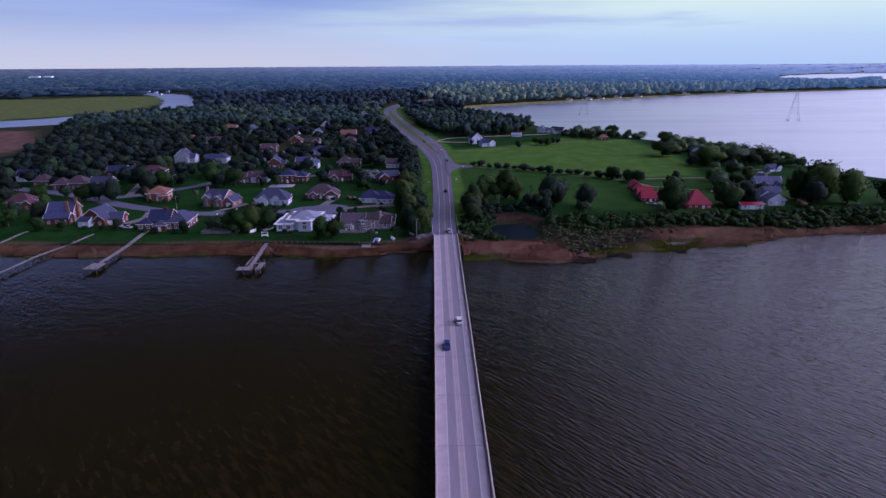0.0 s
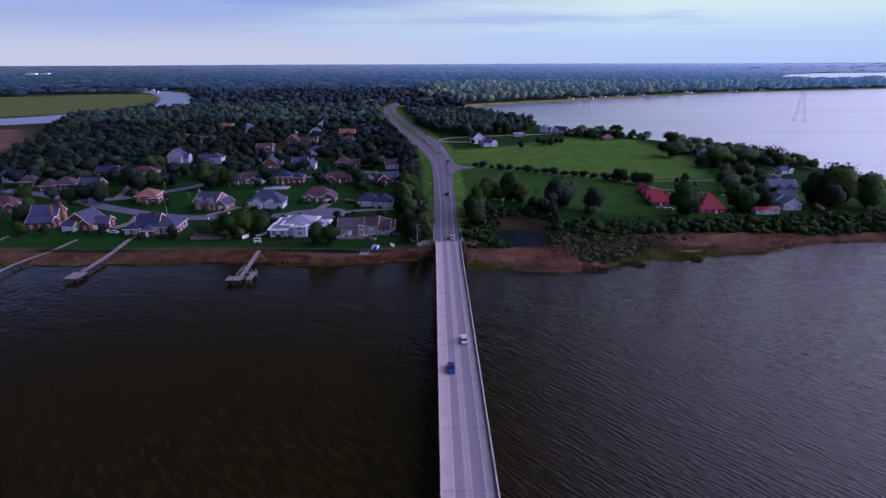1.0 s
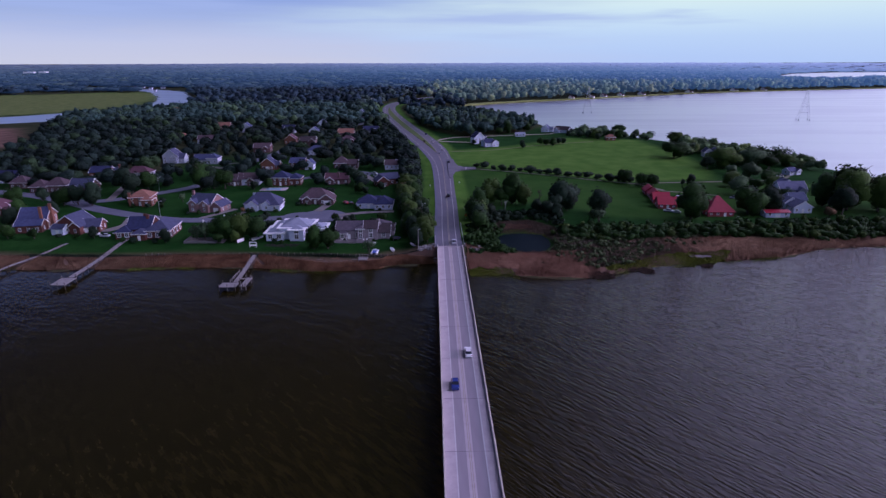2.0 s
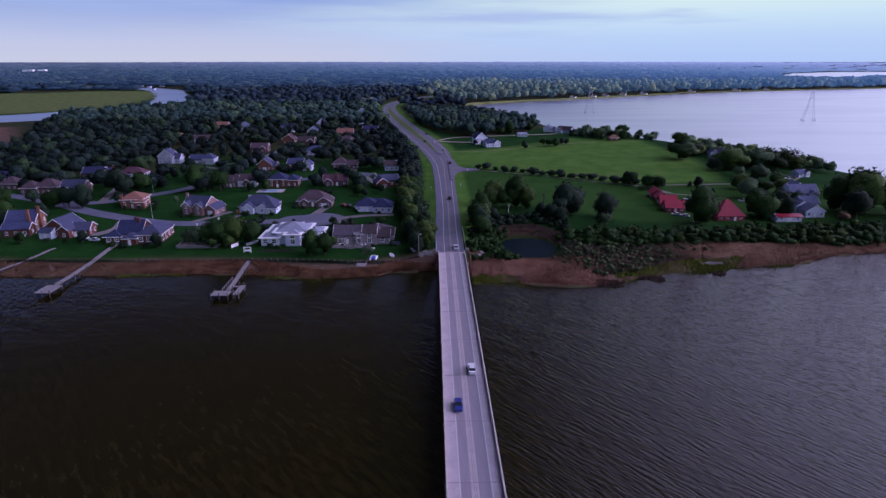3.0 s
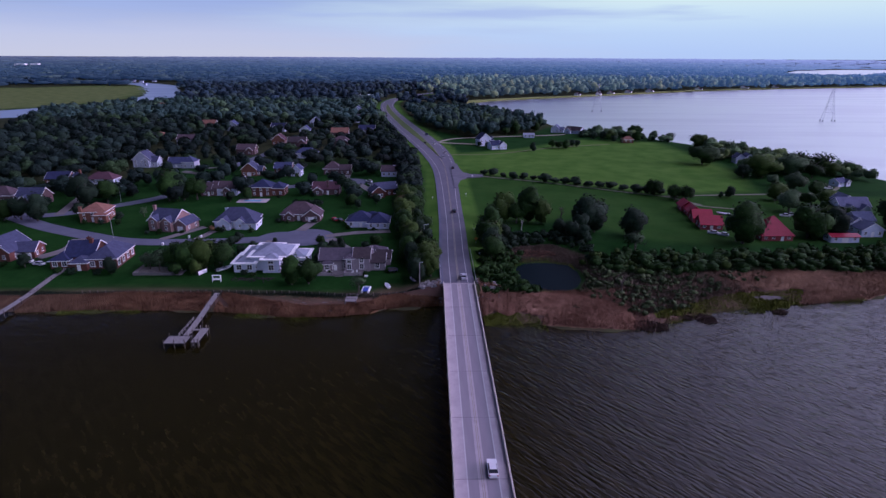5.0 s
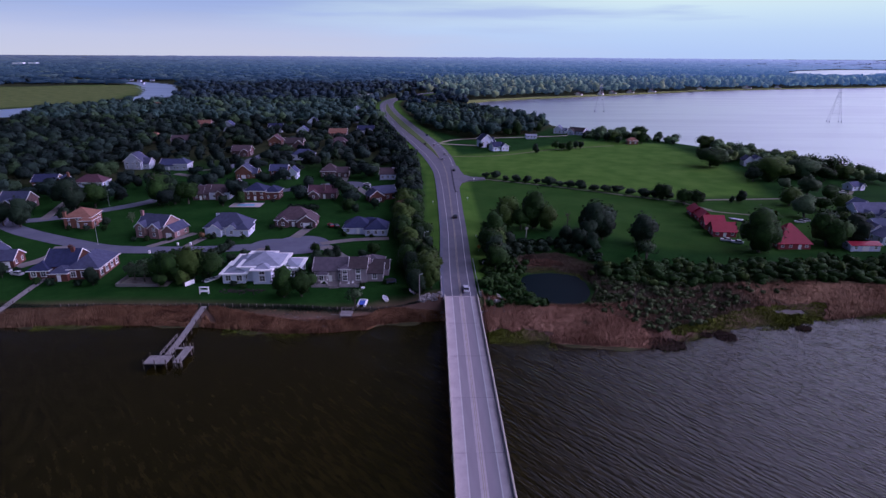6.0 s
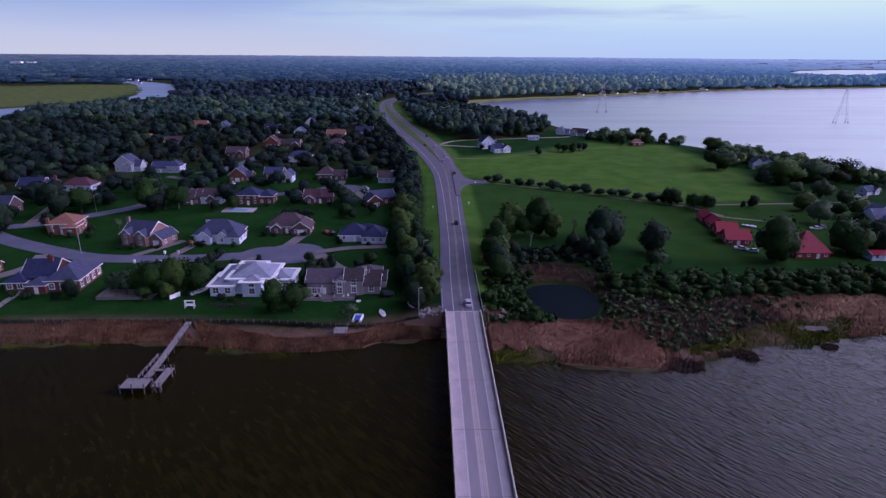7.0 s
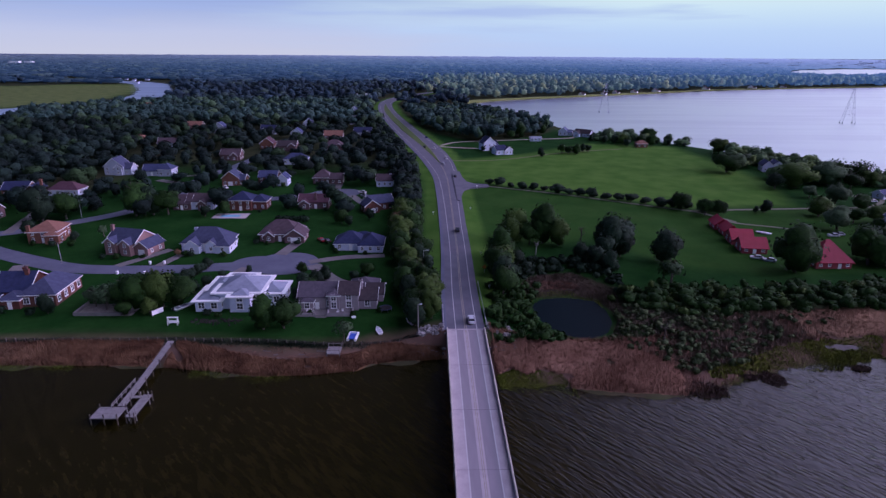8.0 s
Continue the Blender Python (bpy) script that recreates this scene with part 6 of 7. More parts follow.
keep &= ~shore & (y < 1180 + rng.uniform(-60, 60, x.size))
canopy("woods", (x[keep], y[keep]), 12, 1.3, FAR_WOODS, "dense dark green broadleaf woods far off, blue haze painted in", rng, (7.5, 12.5), (10, 19), clumps=3)
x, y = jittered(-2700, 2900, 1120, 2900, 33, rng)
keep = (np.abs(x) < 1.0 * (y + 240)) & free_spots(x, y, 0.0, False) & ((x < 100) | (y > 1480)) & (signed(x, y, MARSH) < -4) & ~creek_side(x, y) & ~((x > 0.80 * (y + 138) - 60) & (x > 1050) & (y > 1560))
canopy("backdrop", (x[keep], y[keep]), 3, 2.6, BACKDROP, "distant bluish green woods, evening haze painted as glow", rng, (17, 27), (7, 13), clumps=1)
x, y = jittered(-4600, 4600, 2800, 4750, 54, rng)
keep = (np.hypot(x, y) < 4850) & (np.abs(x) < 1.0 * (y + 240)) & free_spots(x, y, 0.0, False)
canopy("backdrop", (x[keep], y[keep]), 2, 3.0, BACKDROP, "distant bluish woods fading into painted haze", rng, (40, 60), (4, 6.5), clumps=1)

# thicket behind the reeds and shrubs in the marsh
x, y = jittered(40, 262, 8, 50, 2.8, rng)
keep = inside(x, y, THICKET) & (rng.random(x.size) < 0.9)
pick = rng.random(x.size) < 0.8
canopy("thicket", (x[keep & pick], y[keep & pick]), 84, 0.3, LEAF, "tangled dark green shore thicket", rng, (1.6, 3.6), (1.4, 4.6), 0.0, 3)
canopy("thicket", (x[keep & ~pick], y[keep & ~pick]), 84, 0.3, LEAF_LIGHT, "tangled green shore thicket", rng, (1.4, 3.2), (1.2, 5.0), 0.0, 3)
for ring in ([(187, 198), (198, 179), (220, 185), (240, 184), (256, 166), (272, 152), (267, 196), (254, 238), (238, 248), (216, 222), (198, 214)], [(190, 240), (230, 214), (246, 246), (226, 282), (206, 300), (196, 262)]):
    x, y = jittered(160, 270, 76, 305, 8.0, rng)
    keep = inside(x, y, ring) & free_spots(x, y)
    canopy("lakeside_trees", (x[keep], y[keep]), 230, 0.55, LAKESIDE, "green broadleaf trees along the lake shore", rng, (3.6, 5.6), (5.5, 9.5), clumps=10)
x, y = jittered(120, 220, 330, 395, 5.5, rng)
keep = inside(x, y, [(128, 364), (140, 350), (170, 352), (205, 326), (214, 340), (190, 372), (160, 392), (135, 385)]) & free_spots(x, y) & (rng.random(x.size) < 0.75)
canopy("lakeside_trees", (x[keep], y[keep]), 240, 0.45, LAKESIDE, "low round trees and bushes on the lake bank", rng, (2.6, 4.6), (3.5, 7.5), clumps=12)
x, y = jittered(32, 104, -19, 20, 1.45, rng)
keep = (rng.random(x.size) < np.interp(x, [32, 42, 52, 80, 104], [0.08, 0.3, 0.42, 0.26, 0.06])) & (y > np.interp(x, [32, 44, 52, 68, 80, 104], [0, -8, -17, -12, -2, 6])) & (signed(x, y, POND_RING) < -2)
canopy("marsh_shrubs", (x[keep], y[keep]), 42, 0.27, LEAF_MARSH, "low olive green marsh shrubs among reeds", rng, (0.6, 1.5), (0.7, 1.9), 0.0, 2)
x, y = jittered(16, 52, 28, 60, 2.2, rng)
keep = (signed(x, y, POND_RING) < -3) & (rng.random(x.size) < 0.5) & (y > np.interp(x, [16, 24, 44, 52], [30, 44, 46, 26]))
canopy("thicket", (x[keep], y[keep]), 50, 0.42, LEAF_DARK, "tangled dark scrub round the pond", rng, (1.4, 2.4), (1.5, 3.6), 0.0, 2)


x, y = jittered(7.5, 24, -2, 34, 2.3, rng)
keep = (signed(x, y, POND_RING) < -2) & (rng.random(x.size) < 0.75) & (x > np.interp(y, [-2, 34], [7, 10]))
canopy("thicket", (x[keep], y[keep]), 66, 0.28, LEAF, "tangled green scrub between road bank and pond", rng, (1.2, 2.4), (1.2, 3.6), 0.0, 2)


DOCKS = [[(-76.0, -0.5), (-75.2, -12), (-74.5, -22), (-74.2, -30)], [(-135.2, 20.5), (-134.4, 5), (-133.6, -12), (-133.5, -24)], [(-157, 14.5), (-159.5, 2), (-163.5, -14), (-164.5, -30), (-167, -42)], [(-190, 20.5), (-191, 6), (-193, -10), (-195, -28)]]


# ---- reeds ----
def blades(name, x, y, tall, material, label, rng, wide=0.06):
    z = np.maximum(land_height(x, y), -0.1)
    n = len(x)
    swell = 0.5 + 0.25 * np.sin(x * 0.23 + 1.7 * np.sin(y * 0.17)) + 0.25 * np.sin(x * 0.11 - y * 0.19)
    h = (tall[0] + (tall[1] - tall[0]) * swell) * rng.uniform(0.86, 1.1, n)
    a = rng.uniform(0, 6.28, n)
    w = wide * rng.uniform(0.7, 1.4, n)
    lean = rng.normal(size=(n, 2)) * 0.15 + np.array([-0.12, 0.0])
    u = np.stack([np.cos(a) * w, np.sin(a) * w, np.zeros(n)], 1)
    p = np.stack([x, y, z - 0.1], 1)
    top = p + np.stack([lean[:, 0] * h, lean[:, 1] * h, h], 1)
    up = np.array([0.25, -0.45, 1.0]) + rng.normal(size=(n, 3)) * 0.12
    up /= np.linalg.norm(up, axis=1)[:, None]
    v = np.stack([p - u, p + u, top], 1).reshape(-1, 3)
    tagged(new(name, quick_mesh(name, v, np.arange(3 * n).reshape(-1, 3), material, np.repeat(up, 3, 0))), label, "reeds", kind="stuff")


def reed_bed(name, x0, x1, material, label, rng, tall, keep, depth):
    """The dense body of a reed stand: an uneven sheet at a third of the reeds' height, falling to the ground at its rim."""
    gx, gs = np.meshgrid(np.arange(x0, x1, 0.7), np.linspace(0, 1, 34))
    fx, fy = np.array(FRONT[:-1]).T
    wide = np.interp(gx, *depth)
    y = np.interp(gx, fx, fy) + gs * wide
    x = gx + rng.uniform(-0.25, 0.25, gx.shape)
    y = y + rng.uniform(-0.2, 0.2, gx.shape)
    ok = keep(x, y)
    swell = 0.5 + 0.25 * np.sin(x * 0.23 + 1.7 * np.sin(y * 0.17)) + 0.25 * np.sin(x * 0.11 - y * 0.19)
    rim = np.clip(np.minimum(gs, 1 - gs) * 9, 0, 1)
    z = np.maximum(land_height(x.ravel(), y.ravel()).reshape(x.shape), -0.15)
    z = z + np.where(ok, rim * (tall[0] + (tall[1] - tall[0]) * swell) * rng.uniform(0.15, 0.5, x.shape), -0.3)
    ny, nx = x.shape
    i = (np.arange(ny - 1)[:, None] * nx + np.arange(nx - 1)).ravel()
    faces = np.stack([i, i + 1, i + nx + 1, i + nx], 1)
    use = ok.ravel()[faces].sum(1) >= 3
    me = quick_mesh(name, np.stack([x.ravel(), y.ravel(), z.ravel()], 1), faces[use], material)
    me.shade_smooth()
    tagged(new(name, me), label, "reeds", kind="stuff")


FLATS = [(56, -19), (66.7, -15.5), (76.7, -13.7), (88, -14.7), (105.3, -7.8), (112.8, 2.3), (93.4, 0.0), (81.6, -3.3), (70, -9), (58, -14)]
fx, fy = np.array(FRONT[:-1]).T
x = rng.uniform(-215, 235, 350000)
REED_DEPTH = ([-260, -120, -72, -58, -45, -33, -24, -8, 6, 20, 45, 80, 130, 250], [12, 9.5, 11, 8, 6, 6.5, 8, 7, 22, 22, 24, 30, 24, 18])
depth = np.interp(x, *REED_DEPTH)
y = np.interp(x, fx, fy) + rng.uniform(0.0, 1.0, x.size) * depth


def reed_ground(x, y):
    """Where the shore's reeds stand: not on the docks, the pond, the flats or the cove beside the bridge."""
    patch = np.sin(x * 0.17 + 2 * np.sin(y * 0.2)) + 0.7 * np.sin(x * 0.43 + y * 0.31)
    ok = (np.abs(x) > 6.3) & (signed(x, y, POND_RING) < -1.5) & (patch > -1.62) & (signed(x, y, FLATS) < 0) & (signed(x, y, THICKET) < 1)
    ok &= ~((x > 6) & (x < 23) & (y < -15.5 + 1.2 * np.sin(x * 0.8)))
    for path in DOCKS:
        ok &= seg_dist(x, y, path)[0] > 1.7
    return ok


keep = reed_ground(x, y) & (rng.random(x.size) < np.interp(x, [46, 56, 84, 96], [1.0, 0.12, 0.12, 1.0]))
for x0, x1, bed, text in ((-215, -112, REED_TAN, "tan"), (-112, -6.5, REED, "reddish brown"), (6.5, 50, REED_ROSE, "rosy tan"), (92, 235, REED_TAN, "tan")):
    reed_bed("reed_bed", x0, x1, bed, f"dense body of dry {text} reeds along the shore", rng, (0.85, 1.3), reed_ground, REED_DEPTH)
tan = (x < -112 + rng.uniform(-14, 14, x.size)) | (x > 100 + rng.uniform(-20, 20, x.size)) | (rng.random(x.size) < 0.12)
rosy = keep & ~tan & (x > 6)
blades("reeds", x[rosy], y[rosy], (0.9, 1.6), REED_ROSE, "dry rosy tan reeds beside the bridge", rng, 0.045)
keep &= ~rosy
blades("reeds", x[keep & ~tan], y[keep & ~tan], (0.9, 1.45), REED, "dry reddish brown reeds along the shore", rng, 0.045)
blades("reeds", x[keep & tan], y[keep & tan], (0.8, 1.4), REED_TAN, "dry tan reeds along the shore", rng, 0.045)
x = rng.uniform(-230, 140, 60000)
y = np.interp(x, fx, fy) + rng.normal(size=x.size) * 1.6 - 0.2
green = np.sin(x * 0.11 + 1.0) + 0.6 * np.sin(x * 0.37)
keep = (np.abs(x) > 6.3) & ((green > 0.35) | ((x > 6) & (x < 24)) | ((x > 60) & (x < 100)))
blades("marsh_grass", x[keep], y[keep], (0.15, 0.5), REED_GREEN, "short yellow-green grass at the water's edge", rng, 0.1)
x = rng.uniform(-64, -22, 5200)
top = np.interp(x, *REED_DEPTH)
y = np.interp(x, fx, fy) + top + rng.uniform(-0.5, 1.0, x.size) * np.interp(x, [-64, -50, -35, -22], [2.0, 6.0, 6.0, 2.0])
keep = (np.sin(x * 0.9 + 2 * np.sin(y)) + np.sin(y * 1.3 - x * 0.3) > -0.1) & (y < np.interp(x, [-76, -54, -38, -27, -12], [-0.2, -1.5, -3.2, -2.8, -0.6]) - 0.6)
blades("reeds", x[keep], y[keep], (0.12, 0.4), REED_ROSE, "broken pale reeds lying on the mud", rng, 0.1)
x = rng.uniform(-200, -12, 16000)
y = np.interp(x, [-200, -119, -76, -54, -38, -27, -12], [1.0, -0.4, -0.2, -1.5, -3.2, -2.8, -0.6]) + rng.normal(size=x.size) * 0.8
blades("border_grass", x, y, (0.35, 0.8), LEAF_DARK, "dark rough grass along the lawn's edge", rng, 0.09)
x, y = rng.uniform(6.5, 27, 26000), rng.uniform(-27, -13, 26000)
keep = ((x - 14) / 9.5) ** 2 + ((y + 18.8) / 4.4) ** 2 < 1 + 0.15 * np.sin(x * 1.3)
blades("marsh_grass", x[keep], y[keep], (0.2, 0.5), REED_GREEN, "floating yellow-green water weed beside the bridge", rng, 0.12)
x, y = rng.uniform(30, 108, 90000), rng.uniform(-19, 22, 90000)
keep = (rng.random(x.size) < np.interp(x, [30, 40, 52, 84, 108], [0.1, 0.5, 1.0, 1.0, 0.2])) & (y > np.interp(x, [30, 44, 52, 68, 80, 108], [2, -8, -17, -13, -4, 5])) & (signed(x, y, POND_RING) < -1.5) & (signed(x, y, FLATS) < 0.5) & (signed(x, y, THICKET) < 1)
blades("marsh_brush", x[keep], y[keep], (0.5, 1.3), BRUSH, "grey olive brush and dead grass on the marsh", rng, 0.08)
x, y = rng.uniform(50, 116, 60000), rng.uniform(-24, 6, 60000)
keep = (signed(x, y, FLATS) > 0.6 * np.sin(x * 0.9 + y)) & (((x - 98) / 5.0) ** 2 + ((y + 3.6) / 1.4) ** 2 > 0.7 + 0.35 * np.sin(x * 1.7))
blades("marsh_grass", x[keep], y[keep], (0.3, 0.9), REED_GREEN, "short yellow-green marsh grass flats", rng, 0.12)
sand = [(98 + 5.2 * math.cos(a) * (1 + 0.12 * math.sin(3 * a)), -3.6 + 1.5 * math.sin(a) * (1 + 0.15 * math.cos(2 * a + 1))) for a in np.arange(0, 6.28, 0.35)]
sand = [(a, b, max(ground_z(a, b), 0.05) + 0.05) for a, b in sand]
tagged(new("sand_patch", Shape().solid([(a, b, c - 0.3) for a, b, c in sand], sand).mesh("sand_patch", SAND)), "pale wet sand patch in the marsh grass", "sand", kind="structure")
x, y = rng.uniform(23, 40, 7000), rng.uniform(31, 41, 7000)
keep = ((x - 31) / 7.5) ** 2 + ((y - 36) / 3.4) ** 2 < 1 + 0.3 * np.sin(x * 1.1 + y * 0.7)
blades("reeds", x[keep], y[keep], (0.2, 0.7), REED_ROSE, "trampled rosy dead reeds behind the pond", rng, 0.09)
x, y = rng.uniform(16, 50, 26000), rng.uniform(2, 48, 26000)
keep = (signed(x, y, MUD) > -1.0) & (signed(x, y, POND_RING) < -0.8)
blades("marsh_brush", x[keep], y[keep], (0.3, 1.0), SEDGE, "dark purplish brown dead brush behind the pond", rng, 0.1)
x, y = rng.uniform(16, 46, 12000), rng.uniform(-2, 33, 12000)
s = signed(x, y, POND_RING)
keep = (s < 0.3) & (s > -1.2 - 2.4 * (x < 36) * (y > 22)) & (y > 17) & (x < 42)
blades("marsh_grass", x[keep], y[keep], (0.3, 0.9), REED_GREEN, "yellow-green grass rim of the pond", rng, 0.1)

# low dark mats of sedge standing in the shallows
for cx, cy, rx, ry in ((53.5, -23.0, 5.2, 3.2), (71.5, -18.2, 3.0, 3.0), (66.5, -17.5, 1.6, 1.0), (96, -13.5, 2.2, 1.0)):
    x, y = cx + rng.uniform(-rx, rx, 2600), cy + rng.uniform(-ry, ry, 2600)
    keep = ((x - cx) / rx) ** 2 + ((y - cy) / ry) ** 2 < 1 + 0.2 * np.sin(x * 2.1 + y)
    blades("sedge", x[keep], y[keep], (0.5, 1.0), SEDGE, "dark brown sedge mat in shallow water", rng, 0.1)


# ---- docks ----
def dock(points, width, label, heads=(), z=1.6):
    """A plank walkway on piles; heads: platforms as x0, x1, y0, y1."""
    d = thing("dock", Matrix(), label, "dock", "docks on the river")
    run = smooth_line(points, 0.8)
    xy = np.array([q[:2] for q in run])
    t = np.gradient(xy, axis=0)
    t /= np.linalg.norm(t, axis=1)[:, None]
    n = np.stack([t[:, 1], -t[:, 0]], 1) * width / 2
    rise = [max(z, ground_z(*p) + 0.22) for p in xy]
    for i in range(len(xy) - 1):
        a, b, z0, z1 = xy[i], xy[i] + (xy[i + 1] - xy[i]) * 0.93, rise[i], rise[i + 1]
        ring = [(*(a - n[i]), z0), (*(a + n[i]), z0), (*(b + n[i]), z1), (*(b - n[i]), z1)]
        part("plank", Shape().solid([(p, q, r - 0.06) for p, q, r in ring], ring), WOOD_GREY, d)
    beam = Shape()
    for i in range(0, len(xy) - 6, 6):
        for s in (-0.8, 0.8):
            j = min(i + 6, len(xy) - 1)
            beam.rod((*(xy[i] + n[i] * s), rise[i] - 0.16), (*(xy[j] + n[i] * s), rise[j] - 0.16), 0.09, 0.09, 4)
    part("stringer", beam, WOOD_DARK, d)
    for i in range(3, len(xy), 5):
        for s in (-1, 1):
            p = xy[i] + n[i] * s * 0.92
            part("pile", Shape().rod((*p, -2.5), (*p, rise[i] + (0.55 if i % 2 else 0.05)), 0.13, 0.12, 6), WOOD_DARK, d)
    for x0, x1, y0, y1 in heads:
        h = part("platform", Shape().box(x0 + 0.1, x1 - 0.1, y0 + 0.1, y1 - 0.1, z - 0.3, z - 0.06), WOOD_DARK, d)
        for y in np.arange(y0, y1 - 0.3, 0.6):
            part("plank", Shape().box(x0, x1, y, y + 0.56, z - 0.06, z + 0.005), WOOD_GREY, h)
        for x in (x0 + 0.15, (x0 + x1) / 2, x1 - 0.15):
            for y in (y0 + 0.15, y1 - 0.15):
                part("pile", Shape().rod((x, y, -2.5), (x, y, z + 0.9), 0.14, 0.12, 6), WOOD_DARK, h)
    return d


jetty = dock(DOCKS[0], 1.7, "weathered grey wooden dock with split end platform", [(-78.5, -72.8, -34.5, -30.4), (-71.6, -69.6, -34, -25.5)])
part("cross_walk", Shape().box(-73.6, -71.6, -27, -26, 1.5, 1.56), WOOD_GREY, jetty)
for x in (-71.4, -69.8):
    for y in (-33, -27):
        part("lift_post", Shape().rod((x, y, -2), (x, y, 3.1), 0.12, 0.1, 6), WOOD_GREY, jetty)
for x, y0, y1 in ((-75.6, -31.0, -20.5), (-73.7, -30.4, -20.5)):
    handrail = part("handrail", Shape().rod((x, y0, 2.62), (x, y1, 2.62), 0.07, 0.07, 5).rod((x, y0, 2.15), (x, y1, 2.15), 0.05, 0.05, 5), WOOD_GREY, jetty, "pale wooden handrail")
    for y in np.arange(y0, y1 + 0.1, 2.0):
        part("rail_post", Shape().box(x - 0.06, x + 0.06, y - 0.06, y + 0.06, 1.5, 2.66), WOOD_GREY, handrail)
dock(DOCKS[1], 2.0, "weathered grey wooden dock with wider end", [(-136.2, -131.0, -31.5, -24.5)])
dock(DOCKS[2], 1.4, "long narrow grey wooden dock bending over the shallows", [(-170, -165.5, -46, -41)])
dock(DOCKS[3], 1.5, "long narrow grey wooden dock from a brick house", [(-198, -193, -32, -27)])


# ---- vehicles ----
def car(x, y, z, rot, paint, label, tall=1.0, group="cars on the highway"):
    c = thing("car", pose(x, y, z, 0, 0, rot), label, "car", group)
    body = Shape()
    ring = [(-0.72, -2.2), (0.72, -2.2), (0.9, -1.7), (0.92, 1.6), (0.78, 2.15), (-0.78, 2.15), (-0.92, 1.6), (-0.9, -1.7)]
    body.solid([(a, b, 0.28) for a, b in ring], [(a, b, 0.62) for a, b in ring])
    body.solid([(a, b, 0.62) for a, b in ring], [(a * 0.95, b * 0.97, 0.92) for a, b in ring])
    part("body", body, paint, c)
    cab = Shape().solid([(-0.82, -1.75, 0.92), (0.82, -1.75, 0.92), (0.82, 0.95, 0.92), (-0.82, 0.95, 0.92)], [(-0.62, -1.25, 1.4 * tall), (0.62, -1.25, 1.4 * tall), (0.62, 0.3, 1.4 * tall), (-0.62, 0.3, 1.4 * tall)])
    glass = part("cabin", cab, GLASS, c, "dark tinted windows")
    part("car_roof", Shape().box(-0.63, 0.63, -1.28, 0.32, 1.4 * tall - 0.02, 1.4 * tall + 0.05, 0.04), paint, glass)
    for a in (-0.8, 0.8):
        for b in (-1.35, 1.35):
            w = part("wheel", Shape().rod((a - 0.11, b, 0.33), (a + 0.11, b, 0.33), 0.33, 0.33, 12), DARK, c)
            part("rim", Shape().rod((a - 0.12, b, 0.33), (a + 0.12, b, 0.33), 0.19, 0.19, 8), STEEL, w)
        part("headlight", Shape().box(a * 0.85 - 0.14, a * 0.85 + 0.14, 2.0, 2.12, 0.62, 0.76), WHITE_PAINT, c, "clear headlight")
        part("tail_light", Shape().box(a * 0.85 - 0.14, a * 0.85 + 0.14, -2.19, -2.08, 0.66, 0.82), ROOF_RED, c, "red tail light")
    return c


def paint(name, colour):
    return mat(name, tuple(v * 0.92 for v in colour), colour, 1.0, 0.25, spec=0.6)


SILVER, BLACK, WHITE_CAR, RED_CAR, BLUE_CAR = paint("silver_car_paint", (0.55, 0.57, 0.62)), paint("black_car_paint", (0.02, 0.02, 0.025)), paint("white_car_paint", (0.75, 0.75, 0.76)), paint("red_car_paint", (0.42, 0.02, 0.02)), paint("blue_car_paint", (0.03, 0.05, 0.22))
for x, y, rot, p, text in ((1.7, 5, 0, SILVER, "silver saloon car at the bridge end"), (1.8, 92, 0, BLACK, "black saloon car on the asphalt highway"), (1.9, -88, 0, WHITE_CAR, "white saloon car on the concrete bridge"), (-1.9, -103, 180, BLUE_CAR, "dark blue saloon car on the concrete bridge"), (5.2, 205, 0, BLACK, "dark car turning off the highway"),
                           (-0.6, 247, 8, SILVER, "grey car on the highway"), (1.5, 268, 10, WHITE_CAR, "white car on the highway"), (-6.5, 312, 11, WHITE_CAR, "white car on the highway"), (-14, 318, 10, BLACK, "dark car on the highway"), (-13, 372, 11, BLUE_CAR, "dark blue car on the highway")):
    car(x, y, float(np.interp(y, [-1, 0] + [q[1] for q in ROAD[1:]], [4.21, 4.2] + ROAD_Z[1:])) + 0.02, rot, p, text)
for x, y, rot, p, text in ((-152.5, 27, 80, WHITE_CAR, "white car parked on a driveway"), (-146.5, 24, 75, SILVER, "silver car parked on a driveway"), (-27.5, 36, 80, WHITE_CAR, "white car parked behind the beige house"), (-52, 82, 30, RED_CAR, "red car parked beside the brown bungalow"),
                           (-49.5, 81, 30, BLACK, "black car parked beside the brown bungalow"), (-45, 165, 60, WHITE_CAR, "white car parked in the turning circle"), (-43, 157, 50, SILVER, "silver car parked in the turning circle"), (-177, 146, 90, BLACK, "dark car parked by a lawn"),
                           (-120, 176, 40, WHITE_CAR, "white car parked on a driveway"), (-106, 139, 80, WHITE_CAR, "white car parked beside the pool house"), (117, 82, 90, WHITE_CAR, "white car parked behind the cottages"), (116.5, 74, 90, SILVER, "silver car parked behind the cottages"), (214, 147, 80, WHITE_CAR, "white car parked on the gravel lane")):
    car(x, y, ground_z(x, y) + 0.14, rot, p, text, group="parked cars")


